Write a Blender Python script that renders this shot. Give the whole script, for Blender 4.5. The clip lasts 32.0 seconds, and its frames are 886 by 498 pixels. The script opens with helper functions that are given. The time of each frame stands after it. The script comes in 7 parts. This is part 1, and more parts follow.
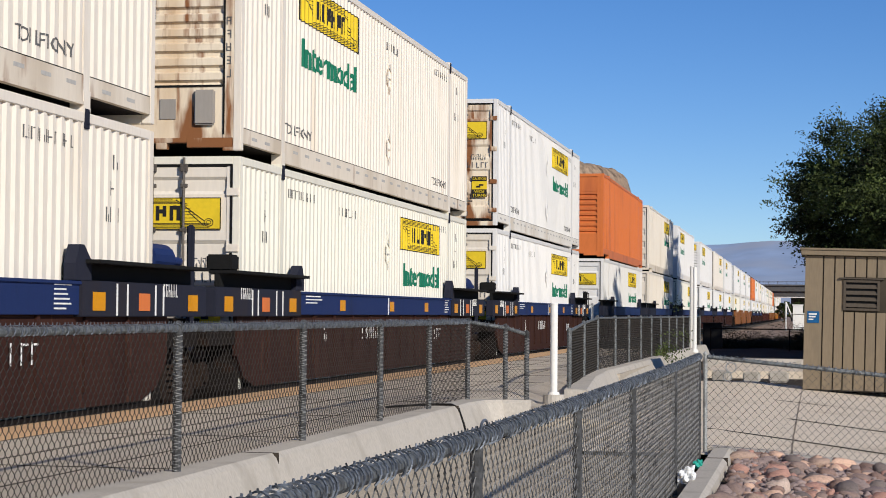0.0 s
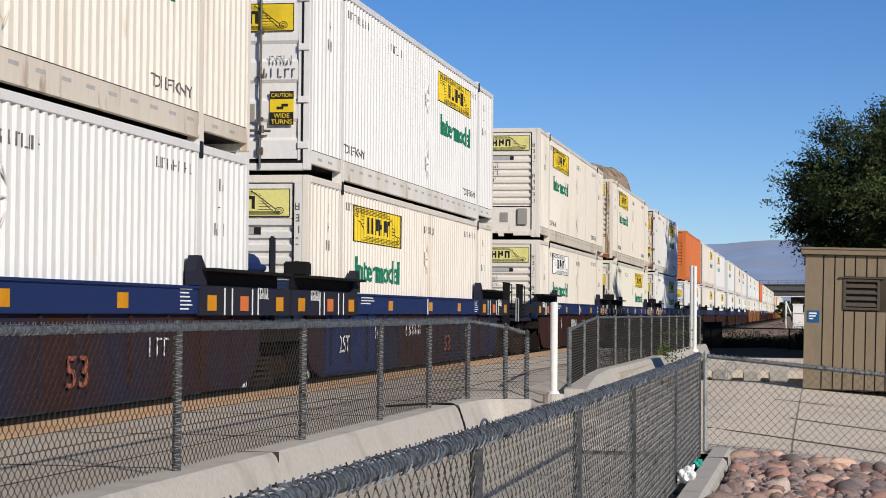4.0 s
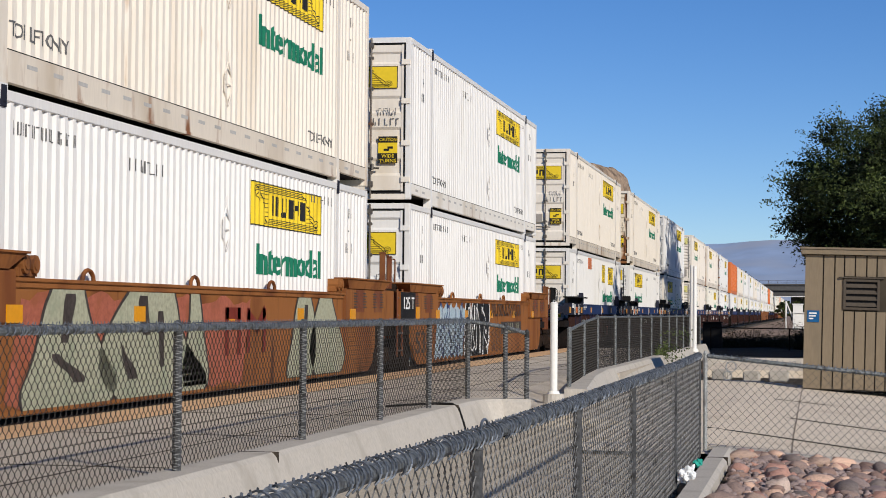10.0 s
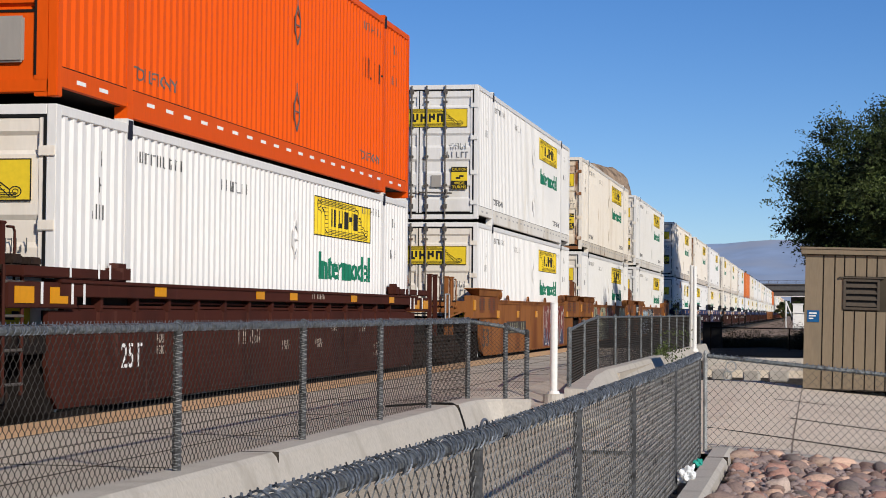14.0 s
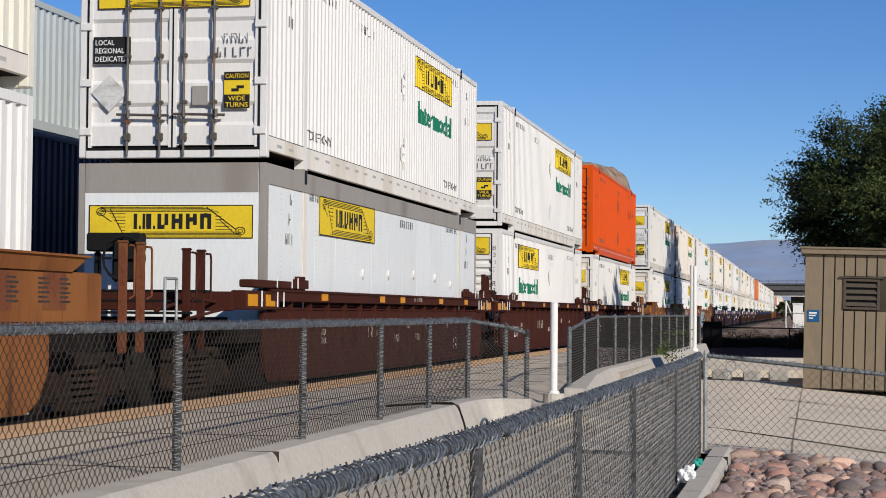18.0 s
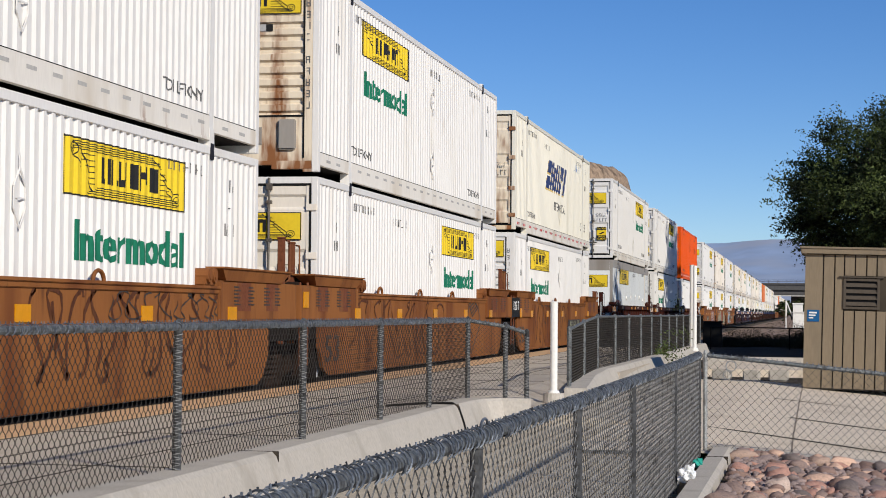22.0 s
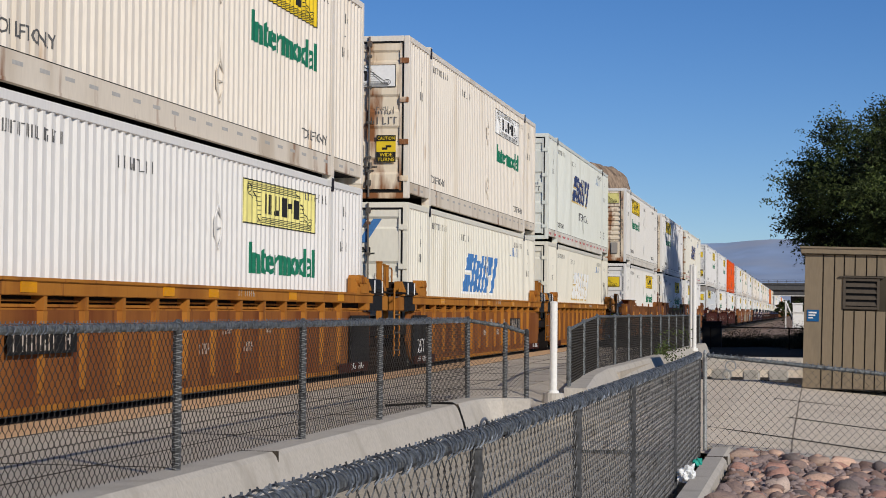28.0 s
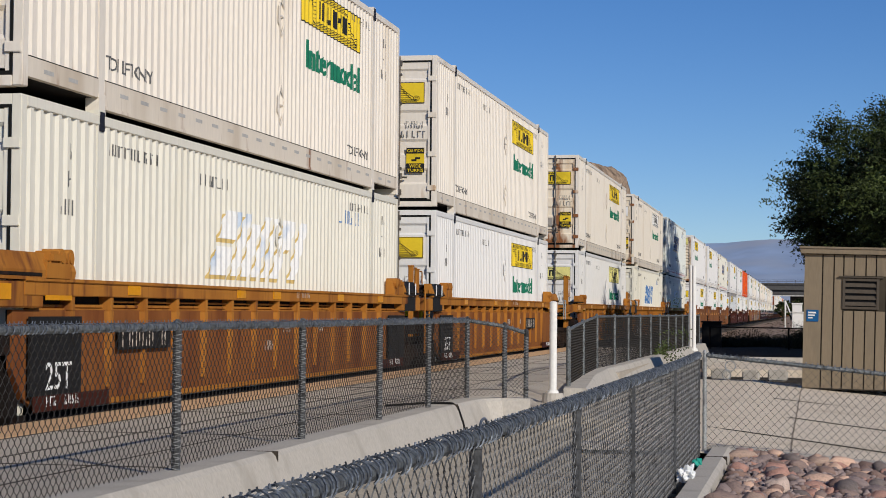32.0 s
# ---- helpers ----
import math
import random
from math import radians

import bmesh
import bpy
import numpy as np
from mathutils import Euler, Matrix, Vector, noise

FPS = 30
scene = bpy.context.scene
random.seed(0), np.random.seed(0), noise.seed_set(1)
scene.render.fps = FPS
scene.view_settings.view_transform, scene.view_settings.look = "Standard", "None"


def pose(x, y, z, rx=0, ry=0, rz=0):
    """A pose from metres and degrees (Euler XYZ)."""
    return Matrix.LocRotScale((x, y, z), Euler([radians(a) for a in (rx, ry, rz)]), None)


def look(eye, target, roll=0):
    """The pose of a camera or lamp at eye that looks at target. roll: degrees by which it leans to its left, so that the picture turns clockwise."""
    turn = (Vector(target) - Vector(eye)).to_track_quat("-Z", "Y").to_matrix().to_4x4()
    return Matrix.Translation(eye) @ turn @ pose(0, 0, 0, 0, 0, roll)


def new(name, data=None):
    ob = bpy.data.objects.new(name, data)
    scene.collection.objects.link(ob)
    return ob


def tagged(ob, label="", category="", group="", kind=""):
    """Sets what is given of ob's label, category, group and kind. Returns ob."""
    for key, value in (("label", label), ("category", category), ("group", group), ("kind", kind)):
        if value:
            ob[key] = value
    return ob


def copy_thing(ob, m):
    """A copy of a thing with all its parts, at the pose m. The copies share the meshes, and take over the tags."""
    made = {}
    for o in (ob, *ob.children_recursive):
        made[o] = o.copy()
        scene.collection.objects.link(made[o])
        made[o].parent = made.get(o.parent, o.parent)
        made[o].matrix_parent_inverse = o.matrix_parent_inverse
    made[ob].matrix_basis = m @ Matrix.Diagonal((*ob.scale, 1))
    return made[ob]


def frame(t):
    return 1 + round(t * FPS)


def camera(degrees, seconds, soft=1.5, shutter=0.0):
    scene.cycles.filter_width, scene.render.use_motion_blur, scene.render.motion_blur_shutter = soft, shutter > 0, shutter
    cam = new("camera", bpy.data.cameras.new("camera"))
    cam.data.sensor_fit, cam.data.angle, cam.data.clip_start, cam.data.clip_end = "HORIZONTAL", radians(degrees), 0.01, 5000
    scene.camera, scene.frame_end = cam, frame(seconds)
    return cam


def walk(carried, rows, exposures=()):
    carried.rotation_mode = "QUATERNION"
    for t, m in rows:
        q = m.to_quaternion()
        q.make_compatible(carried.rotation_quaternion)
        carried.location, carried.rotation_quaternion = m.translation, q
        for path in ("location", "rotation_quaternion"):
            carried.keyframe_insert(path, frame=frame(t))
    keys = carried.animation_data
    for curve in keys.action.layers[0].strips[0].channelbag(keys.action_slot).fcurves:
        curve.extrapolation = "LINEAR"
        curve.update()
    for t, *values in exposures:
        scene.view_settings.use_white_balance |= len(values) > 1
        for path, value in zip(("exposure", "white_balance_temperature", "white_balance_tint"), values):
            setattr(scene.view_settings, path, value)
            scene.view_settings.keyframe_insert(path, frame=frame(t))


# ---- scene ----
EYE = (0.0, 0.0, 1.22)
cam = camera(26.16, 32.0, soft=0.95)


def aim(yaw, pitch, roll):
    """A camera pose at EYE: degrees to the left of the track, up, and of lean."""
    a, b = radians(yaw), radians(pitch)
    way = Vector((-math.sin(a) * math.cos(b), math.cos(a) * math.cos(b), math.sin(b)))
    return look(EYE, Vector(EYE) + way, roll)


walk(cam, [(0.0, aim(10.766, 1.905, 0.474)), (3.0, aim(10.766, 1.885, 0.474)), (14.0, aim(10.766, 1.879, 0.474)),
           (23.0, aim(10.766, 1.862, 0.474)), (32.0, aim(10.745, 1.862, 0.474))],
     [(0.0, 0.05), (5.0, 0.0), (22.8, 0.0), (24.2, -0.27), (32.0, -0.20)])

# ---- world and sun ----
SUN_EL, SUN_AZ = 27.0, 135.0   # the light travels towards (-x, +y)
world = bpy.data.worlds.new("sky")
scene.world = world
world.use_nodes = True
wn = world.node_tree.nodes
sky = wn.new("ShaderNodeTexSky")
sky.sky_type = "NISHITA"
sky.sun_disc = False
sky.sun_elevation = radians(SUN_EL)
sky.sun_rotation = radians(SUN_AZ)
sky.altitude = 2600
sky.air_density = 1.0
sky.dust_density = 0.0
sky.ozone_density = 1.2
tone = wn.new("ShaderNodeHueSaturation")
tone.inputs["Saturation"].default_value = 1.30
world.node_tree.links.new(sky.outputs[0], tone.inputs["Color"])
tint = wn.new("ShaderNodeMixRGB")
tint.blend_type, tint.inputs[0].default_value, tint.inputs[2].default_value = "MULTIPLY", 1.0, (0.83, 0.98, 1.30, 1)
world.node_tree.links.new(tone.outputs[0], tint.inputs[1])
world.node_tree.links.new(tint.outputs[0], wn["Background"].inputs[0])
wn["Background"].inputs[1].default_value = 0.075
sun = new("sun", bpy.data.lights.new("sun", "SUN"))
sun.data.energy, sun.data.angle, sun.data.color = 4.4, radians(0.53), (1.0, 0.93, 0.825)
sun.matrix_world = look((12, -12, 13), (0, 0, 13 - 16.97 * math.tan(radians(SUN_EL))))


# ---- materials ----
def mat(name, colour, rough=0.7, metal=0.0, grain=40.0, amount=0.15, stain=None, stain_scale=1.5, stain_low=0.55,
        bump=0.15, bump_scale=120.0, random_tint=0.0, stretch=(1, 1, 1), gloss=0.15):
    """A principled surface: base colour with fine grain, larger blotches or stains, relief, and a tint that differs per object."""
    m = bpy.data.materials.new(name)
    m.use_nodes = True
    n, l = m.node_tree.nodes, m.node_tree.links
    b = n["Principled BSDF"]
    b.inputs["Roughness"].default_value, b.inputs["Metallic"].default_value = rough, metal
    b.inputs["Specular IOR Level"].default_value = gloss
    tc = n.new("ShaderNodeTexCoord")
    mp = n.new("ShaderNodeMapping")
    mp.inputs["Scale"].default_value = stretch
    l.new(tc.outputs["Object"], mp.inputs["Vector"])
    oi = n.new("ShaderNodeObjectInfo")
    shift = n.new("ShaderNodeVectorMath")
    shift.operation = "MULTIPLY_ADD"
    comb = n.new("ShaderNodeCombineXYZ")
    for k in range(3):
        l.new(oi.outputs["Random"], comb.inputs[k])
    shift.inputs[1].default_value = (37.0, 53.0, 71.0)
    l.new(comb.outputs[0], shift.inputs[0])
    l.new(mp.outputs[0], shift.inputs[2])
    fine = n.new("ShaderNodeTexNoise")
    fine.inputs["Scale"].default_value, fine.inputs["Detail"].default_value = grain, 4
    big = n.new("ShaderNodeTexNoise")
    big.inputs["Scale"].default_value, big.inputs["Detail"].default_value = stain_scale, 6
    for t in (fine, big):
        l.new(shift.outputs[0], t.inputs["Vector"])
    low, high = [c * (1 - amount) for c in colour], [min(1, c * (1 + amount)) for c in colour]
    r = n.new("ShaderNodeValToRGB")
    r.color_ramp.elements[0].position, r.color_ramp.elements[1].position = 0.3, 0.7
    r.color_ramp.elements[0].color, r.color_ramp.elements[1].color = (*low, 1), (*high, 1)
    l.new(fine.outputs["Fac"], r.inputs[0])
    r2 = n.new("ShaderNodeValToRGB")
    r2.color_ramp.elements[0].position, r2.color_ramp.elements[1].position = stain_low, min(1, stain_low + 0.18)
    r2.color_ramp.elements[0].color, r2.color_ramp.elements[1].color = (0, 0, 0, 1), (1, 1, 1, 1)
    l.new(big.outputs["Fac"], r2.inputs[0])
    mix = n.new("ShaderNodeMixRGB")
    l.new(r2.outputs[0], mix.inputs[0])
    l.new(r.outputs[0], mix.inputs[1])
    mix.inputs[2].default_value = (*(stain or [c * 0.75 for c in colour]), 1)
    out = mix.outputs[0]
    if random_tint:
        hsv = n.new("ShaderNodeHueSaturation")
        rng = n.new("ShaderNodeMapRange")
        rng.inputs["To Min"].default_value, rng.inputs["To Max"].default_value = 1 - random_tint, 1 + random_tint
        l.new(oi.outputs["Random"], rng.inputs["Value"])
        l.new(rng.outputs[0], hsv.inputs["Value"])
        l.new(out, hsv.inputs["Color"])
        out = hsv.outputs[0]
    l.new(out, b.inputs["Base Color"])
    if bump:
        bt = n.new("ShaderNodeTexNoise")
        bt.inputs["Scale"].default_value, bt.inputs["Detail"].default_value = bump_scale, 5
        l.new(shift.outputs[0], bt.inputs["Vector"])
        bp = n.new("ShaderNodeBump")
        bp.inputs["Strength"].default_value, bp.inputs["Distance"].default_value = bump, 0.01
        l.new(bt.outputs["Fac"], bp.inputs["Height"])
        l.new(bp.outputs[0], b.inputs["Normal"])
    return m


def paint(name, colour, dirt, dirt_low=0.56, rough=0.45, rust=None, rust_low=0.7, gloss=0.25, foot=0.0, runs=0.0, bands=()):
    """Container or car paint: streaks of grime running down, a little rust in spots, more along the foot, and thin rust runs."""
    m = mat(name, colour, rough, 0, 25, 0.04, dirt, 1.1, dirt_low, 0.05, 60, 0.03, (1, 1, 0.22), gloss)
    if rust:
        n, l = m.node_tree.nodes, m.node_tree.links
        b = n["Principled BSDF"]
        src = b.inputs["Base Color"].links[0].from_socket
        shift = n["Vector Math"]
        t = n.new("ShaderNodeTexNoise")
        t.inputs["Scale"].default_value, t.inputs["Detail"].default_value = 3.2, 8
        l.new(shift.outputs[0], t.inputs["Vector"])
        r = n.new("ShaderNodeValToRGB")
        r.color_ramp.elements[0].position, r.color_ramp.elements[1].position = rust_low, min(1.0, rust_low + 0.14)
        r.color_ramp.elements[0].color, r.color_ramp.elements[1].color = (0, 0, 0, 1), (1, 1, 1, 1)
        fac = t.outputs["Fac"]
        if foot:
            xyz, ramp, add = n.new("ShaderNodeSeparateXYZ"), n.new("ShaderNodeMapRange"), n.new("ShaderNodeMath")
            l.new(n["Texture Coordinate"].outputs["Object"], xyz.inputs[0])
            l.new(xyz.outputs["Z"], ramp.inputs["Value"])
            ramp.inputs["From Min"].default_value, ramp.inputs["From Max"].default_value = 0.0, 0.55
            ramp.inputs["To Min"].default_value, ramp.inputs["To Max"].default_value = foot, 0.0
            l.new(fac, add.inputs[0]), l.new(ramp.outputs[0], add.inputs[1])
            fac = add.outputs[0]
        if runs:
            mp, t2, top = n.new("ShaderNodeMapping"), n.new("ShaderNodeTexNoise"), n.new("ShaderNodeMath")
            mp.inputs["Scale"].default_value = (7.0, 7.0, 4.0)
            t2.inputs["Scale"].default_value, t2.inputs["Detail"].default_value = 1.0, 5
            l.new(shift.outputs[0], mp.inputs[0]), l.new(mp.outputs[0], t2.inputs["Vector"])
            top.operation, top.use_clamp = "MULTIPLY_ADD", False
            top.inputs[1].default_value, top.inputs[2].default_value = 1.0, runs
            l.new(t2.outputs["Fac"], top.inputs[0])
            big = n.new("ShaderNodeMath")
            big.operation = "MAXIMUM"
            l.new(fac, big.inputs[0]), l.new(top.outputs[0], big.inputs[1])
            fac = big.outputs[0]
        for centre, half, gain in bands:      # rust that has run down in broad bands below a fitting
            xyz, gap, ramp, add = n.new("ShaderNodeSeparateXYZ"), n.new("ShaderNodeMath"), n.new("ShaderNodeMapRange"), n.new("ShaderNodeMath")
            l.new(n["Texture Coordinate"].outputs["Object"], xyz.inputs[0])
            gap.operation = "SUBTRACT"
            l.new(xyz.outputs["X"], gap.inputs[0])
            gap.inputs[1].default_value = centre
            wide = n.new("ShaderNodeMath")
            wide.operation = "ABSOLUTE"
            l.new(gap.outputs[0], wide.inputs[0])
            l.new(wide.outputs[0], ramp.inputs["Value"])
            ramp.inputs["From Min"].default_value, ramp.inputs["From Max"].default_value = 0.0, half
            ramp.inputs["To Min"].default_value, ramp.inputs["To Max"].default_value = gain, 0.0
            l.new(fac, add.inputs[0]), l.new(ramp.outputs[0], add.inputs[1])
            fac = add.outputs[0]
        l.new(fac, r.inputs[0])
        mx = n.new("ShaderNodeMixRGB")
        l.new(r.outputs[0], mx.inputs[0])
        l.new(src, mx.inputs[1])
        mx.inputs[2].default_value = (*rust, 1)
        l.new(mx.outputs[0], b.inputs["Base Color"])
    return m


RUST = (0.22, 0.09, 0.035)
M = {
    "white": paint("white_paint", (0.715, 0.70, 0.67), (0.62, 0.59, 0.53), 0.60, rust=(0.45, 0.33, 0.22), rust_low=0.72, foot=0.07, runs=-0.03),
    "cream": paint("cream_paint", (0.74, 0.68, 0.59), (0.62, 0.54, 0.43), 0.57, rust=(0.40, 0.25, 0.13), rust_low=0.68, foot=0.10, runs=-0.04),
    "rusty": paint("stained_cream_paint", (0.76, 0.66, 0.51), (0.60, 0.43, 0.26), 0.52, rust=(0.24, 0.10, 0.04), rust_low=0.585, foot=0.20, runs=-0.05, bands=((-0.66, 0.26, 0.17), (-0.15, 0.10, 0.12))),
    "mint": paint("pale_grey_green_paint", (0.67, 0.69, 0.635), (0.56, 0.565, 0.50), 0.58),
    "ivory": paint("ivory_paint", (0.72, 0.69, 0.59), (0.60, 0.56, 0.45), 0.60),
    "silver": paint("pale_grey_plate", (0.75, 0.77, 0.76), (0.66, 0.675, 0.655), 0.60, 0.4),
    "steel": paint("grey_frame", (0.31, 0.285, 0.255), (0.22, 0.19, 0.16), 0.55, 0.5),
    "orange": paint("orange_paint", (0.68, 0.085, 0.004), (0.52, 0.07, 0.008), 0.62, 0.5, gloss=0.12),
    "oldorange": paint("faded_orange_paint", (0.62, 0.17, 0.045), (0.45, 0.12, 0.04), 0.55, 0.5),
    "rail": paint("rail_paint", (0.67, 0.60, 0.50), (0.52, 0.44, 0.34), 0.50, 0.6, RUST, 0.64, foot=0.06),
    "railw": paint("white_rail_paint", (0.74, 0.705, 0.64), (0.60, 0.54, 0.45), 0.50, 0.6, RUST, 0.68, foot=0.05),
    "slot": mat("grey_rail_slot", (0.42, 0.41, 0.39), 0.7, 0, 20, 0.1, bump=0),
    "cast": mat("rusty_cast_steel", (0.026, 0.017, 0.013), 0.8, 0.0, 30, 0.35, (0.050, 0.027, 0.018), 4, 0.55, gloss=0.1),
    "yellow": mat("yellow_panel", (0.74, 0.53, 0.03), 0.5, 0, 20, 0.05, bump=0.03),
    "paleyellow": mat("faded_yellow_panel", (0.72, 0.66, 0.24), 0.45, 0, 20, 0.05, bump=0.03),
    "ink": mat("black_ink", (0.02, 0.02, 0.02), 0.5, 0, 20, 0.1, bump=0),
    "placard": mat("weathered_placard", (0.60, 0.60, 0.58), 0.6, 0, 30, 0.1, (0.42, 0.40, 0.37), 5, 0.5, 0.1),
    "greyink": mat("grey_ink", (0.11, 0.11, 0.11), 0.6, 0, 20, 0.1, bump=0),
    "green": mat("green_letters", (0.012, 0.15, 0.085), 0.5, 0, 20, 0.1, bump=0),
    "navyink": mat("navy_letters", (0.03, 0.05, 0.14), 0.5, 0, 20, 0.1, bump=0),
    "blueink": mat("blue_letters", (0.06, 0.18, 0.42), 0.5, 0, 20, 0.1, bump=0),
    "tanink": mat("tan_letters", (0.55, 0.40, 0.15), 0.5, 0, 20, 0.1, bump=0),
    "fadedlogo": mat("flaking_white_and_blue_letters", (0.74, 0.74, 0.72), 0.5, 0, 20, 0.05, (0.17, 0.33, 0.55), 1.3, 0.54, 0),
    "whiteink": mat("white_letters", (0.80, 0.80, 0.78), 0.5, 0, 20, 0.05, bump=0),
    "stencil": mat("worn_cream_stencil", (0.46, 0.40, 0.34), 0.6, 0, 30, 0.3, (0.25, 0.18, 0.14), 6, 0.52, 0),
    "redink": mat("red_reflector", (0.5, 0.03, 0.02), 0.3, 0, 20, 0.05, bump=0),
    "rod": mat("galvanised_rod", (0.13, 0.115, 0.10), 0.5, 0.4, 60, 0.3, RUST, 2.0, 0.58),
    "gasket": mat("black_gasket", (0.012, 0.012, 0.012), 0.8, 0, 20, 0.1, bump=0, gloss=0.1),
    "carblue": paint("blue_car_paint", (0.014, 0.028, 0.10), (0.015, 0.022, 0.06), 0.6, 0.6, RUST, 0.8, 0.12),
    "carnavy": paint("dark_car_paint", (0.020, 0.022, 0.035), (0.03, 0.024, 0.024), 0.55, 0.8, RUST, 0.76, 0.1),
    "carred": paint("dark_red_brown_car_paint", (0.054, 0.0145, 0.009), (0.036, 0.011, 0.0075), 0.54, 0.75, (0.10, 0.04, 0.028), 0.64, 0.12, runs=-0.03),
    "cardark": paint("brown_car_paint", (0.042, 0.018, 0.0135), (0.028, 0.012, 0.010), 0.52, 0.8, (0.10, 0.048, 0.032), 0.62, 0.1, runs=-0.02),
    "carmix": mat("blue_and_brown_car_paint", (0.040, 0.017, 0.013), 0.8, 0, 25, 0.15, (0.018, 0.022, 0.048), 0.28, 0.47, 0.1, 60, 0.03, (1, 1, 0.4), 0.1),
    "carbrown": paint("orange_brown_car_paint", (0.25, 0.098, 0.031), (0.150, 0.051, 0.019), 0.48, 0.75, (0.085, 0.034, 0.018), 0.61, 0.1, foot=0.10, runs=-0.02),
    "carbox": paint("yellow_brown_car_paint", (0.37, 0.150, 0.026), (0.25, 0.090, 0.018), 0.50, 0.75, (0.14, 0.048, 0.018), 0.58, 0.1, runs=-0.015),
    # rustier than the ribs, and darkened in colour for shade between them
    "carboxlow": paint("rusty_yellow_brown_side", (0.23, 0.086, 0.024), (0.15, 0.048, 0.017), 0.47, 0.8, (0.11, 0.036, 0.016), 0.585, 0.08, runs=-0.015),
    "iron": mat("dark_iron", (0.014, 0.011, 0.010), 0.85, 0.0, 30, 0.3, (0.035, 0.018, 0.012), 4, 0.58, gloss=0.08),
    "zincdark": mat("dark_weathered_post", (0.07, 0.072, 0.075), 0.7, 0.2, 60, 0.4, (0.03, 0.03, 0.03), 14, 0.52, 0.15),
    "zincblue": mat("blue_grey_galvanised_wire", (0.14, 0.158, 0.185), 0.5, 0.3, 90, 0.5, (0.06, 0.068, 0.08), 30, 0.52, 0.1),
    "zinctie": mat("patchy_bright_tie_wire", (0.25, 0.255, 0.25), 0.5, 0.2, 60, 0.4, (0.10, 0.10, 0.10), 22, 0.50, 0.1),
    "zincwire": mat("grey_galvanised_wire", (0.235, 0.235, 0.23), 0.5, 0.3, 60, 0.4, (0.09, 0.09, 0.09), 9, 0.5, 0.1),
    "zinclight": mat("bright_galvanised_wire", (0.33, 0.34, 0.335), 0.55, 0.3, 60, 0.3, (0.2, 0.2, 0.2), 14, 0.52, 0.1),
    "wheel": mat("wheel_steel", (0.03, 0.025, 0.022), 0.6, 0.3, 30, 0.2, gloss=0.15),
    "amber": mat("amber_reflector", (0.64, 0.27, 0.008), 0.3, 0, 20, 0.05, bump=0),
    "zinc": mat("galvanised_wire", (0.058, 0.054, 0.050), 0.5, 0.3, 90, 0.4, (0.03, 0.028, 0.026), 9, 0.55, 0.1),
    "zincpost": mat("galvanised_post", (0.14, 0.15, 0.152), 0.6, 0.3, 60, 0.6, (0.06, 0.06, 0.06), 14, 0.52, 0.15),
    "concrete": mat("pale_concrete", (0.45, 0.415, 0.365), 0.9, 0, 45, 0.10, (0.36, 0.33, 0.285), 2.6, 0.52, 0.4, 45, 0, (1, 1, 0.5)),
    "platform": mat("platform_concrete", (0.44, 0.385, 0.315), 0.9, 0, 45, 0.16, (0.33, 0.285, 0.235), 1.0, 0.54, 0.35, 110),
    "tactile": mat("tan_tactile_strip", (0.56, 0.36, 0.20), 0.85, 0, 40, 0.15, (0.46, 0.29, 0.16), 1.2, 0.55, 0.3),
    "pad": mat("sandy_concrete", (0.67, 0.575, 0.455), 0.92, 0, 50, 0.14, (0.57, 0.48, 0.37), 0.7, 0.54, 0.4, 140),
    "crack": mat("fine_sandy_crack", (0.27, 0.225, 0.175), 0.95, 0, 40, 0.3, gloss=0.03),
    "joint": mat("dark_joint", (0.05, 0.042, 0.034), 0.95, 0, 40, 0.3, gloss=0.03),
    "dirt": mat("tan_dirt", (0.28, 0.205, 0.155), 0.95, 0, 6, 0.25, (0.20, 0.145, 0.11), 0.12, 0.5, 0.5, 20),
    "sand": mat("pale_sand", (0.46, 0.40, 0.31), 0.95, 0, 60, 0.2, (0.36, 0.30, 0.23), 2.0, 0.52, 0.5, 80),
    "ballast": mat("grey_ballast", (0.11, 0.092, 0.075), 0.95, 0, 30, 0.5, (0.05, 0.042, 0.035), 3.0, 0.5, 0.9, 30),
    "asphalt": mat("asphalt", (0.045, 0.043, 0.041), 0.95, 0, 120, 0.3, (0.032, 0.03, 0.028), 0.6, 0.5, 0.4, 150, gloss=0.03),
    "shed": mat("tan_siding", (0.212, 0.168, 0.114), 0.75, 0, 12, 0.07, (0.172, 0.140, 0.098), 1.6, 0.55, 0.12, 60, 0, (3, 3, 0.5)),
    "shedgap": mat("dark_siding_groove", (0.06, 0.05, 0.036), 0.85, 0, 12, 0.1, bump=0.05),
    "louvre": mat("bronze_louvre", (0.085, 0.070, 0.054), 0.6, 0.1, 20, 0.1),
    "bluesign": mat("blue_sign", (0.014, 0.10, 0.25), 0.4, 0, 20, 0.05, bump=0),
    "whitepole": mat("white_pole_paint", (0.74, 0.73, 0.69), 0.5, 0, 30, 0.06, (0.6, 0.56, 0.5), 3.0, 0.6, 0.1),
    "bark": mat("grey_bark", (0.12, 0.085, 0.06), 0.95, 0, 25, 0.4, (0.06, 0.045, 0.03), 4.0, 0.5, 0.9, 30),
    # near-black blotches in the leaf colour stand in for shade inside the crown
    "leaf": mat("shade_blotched_green_leaf", (0.070, 0.095, 0.028), 0.55, 0, 8, 0.5, (0.013, 0.019, 0.0075), 0.9, 0.40, 0.0, 30),
    "grass": mat("green_weed_leaf", (0.07, 0.095, 0.03), 0.7, 0, 8, 0.3, (0.06, 0.08, 0.03), 6, 0.5, 0.0),
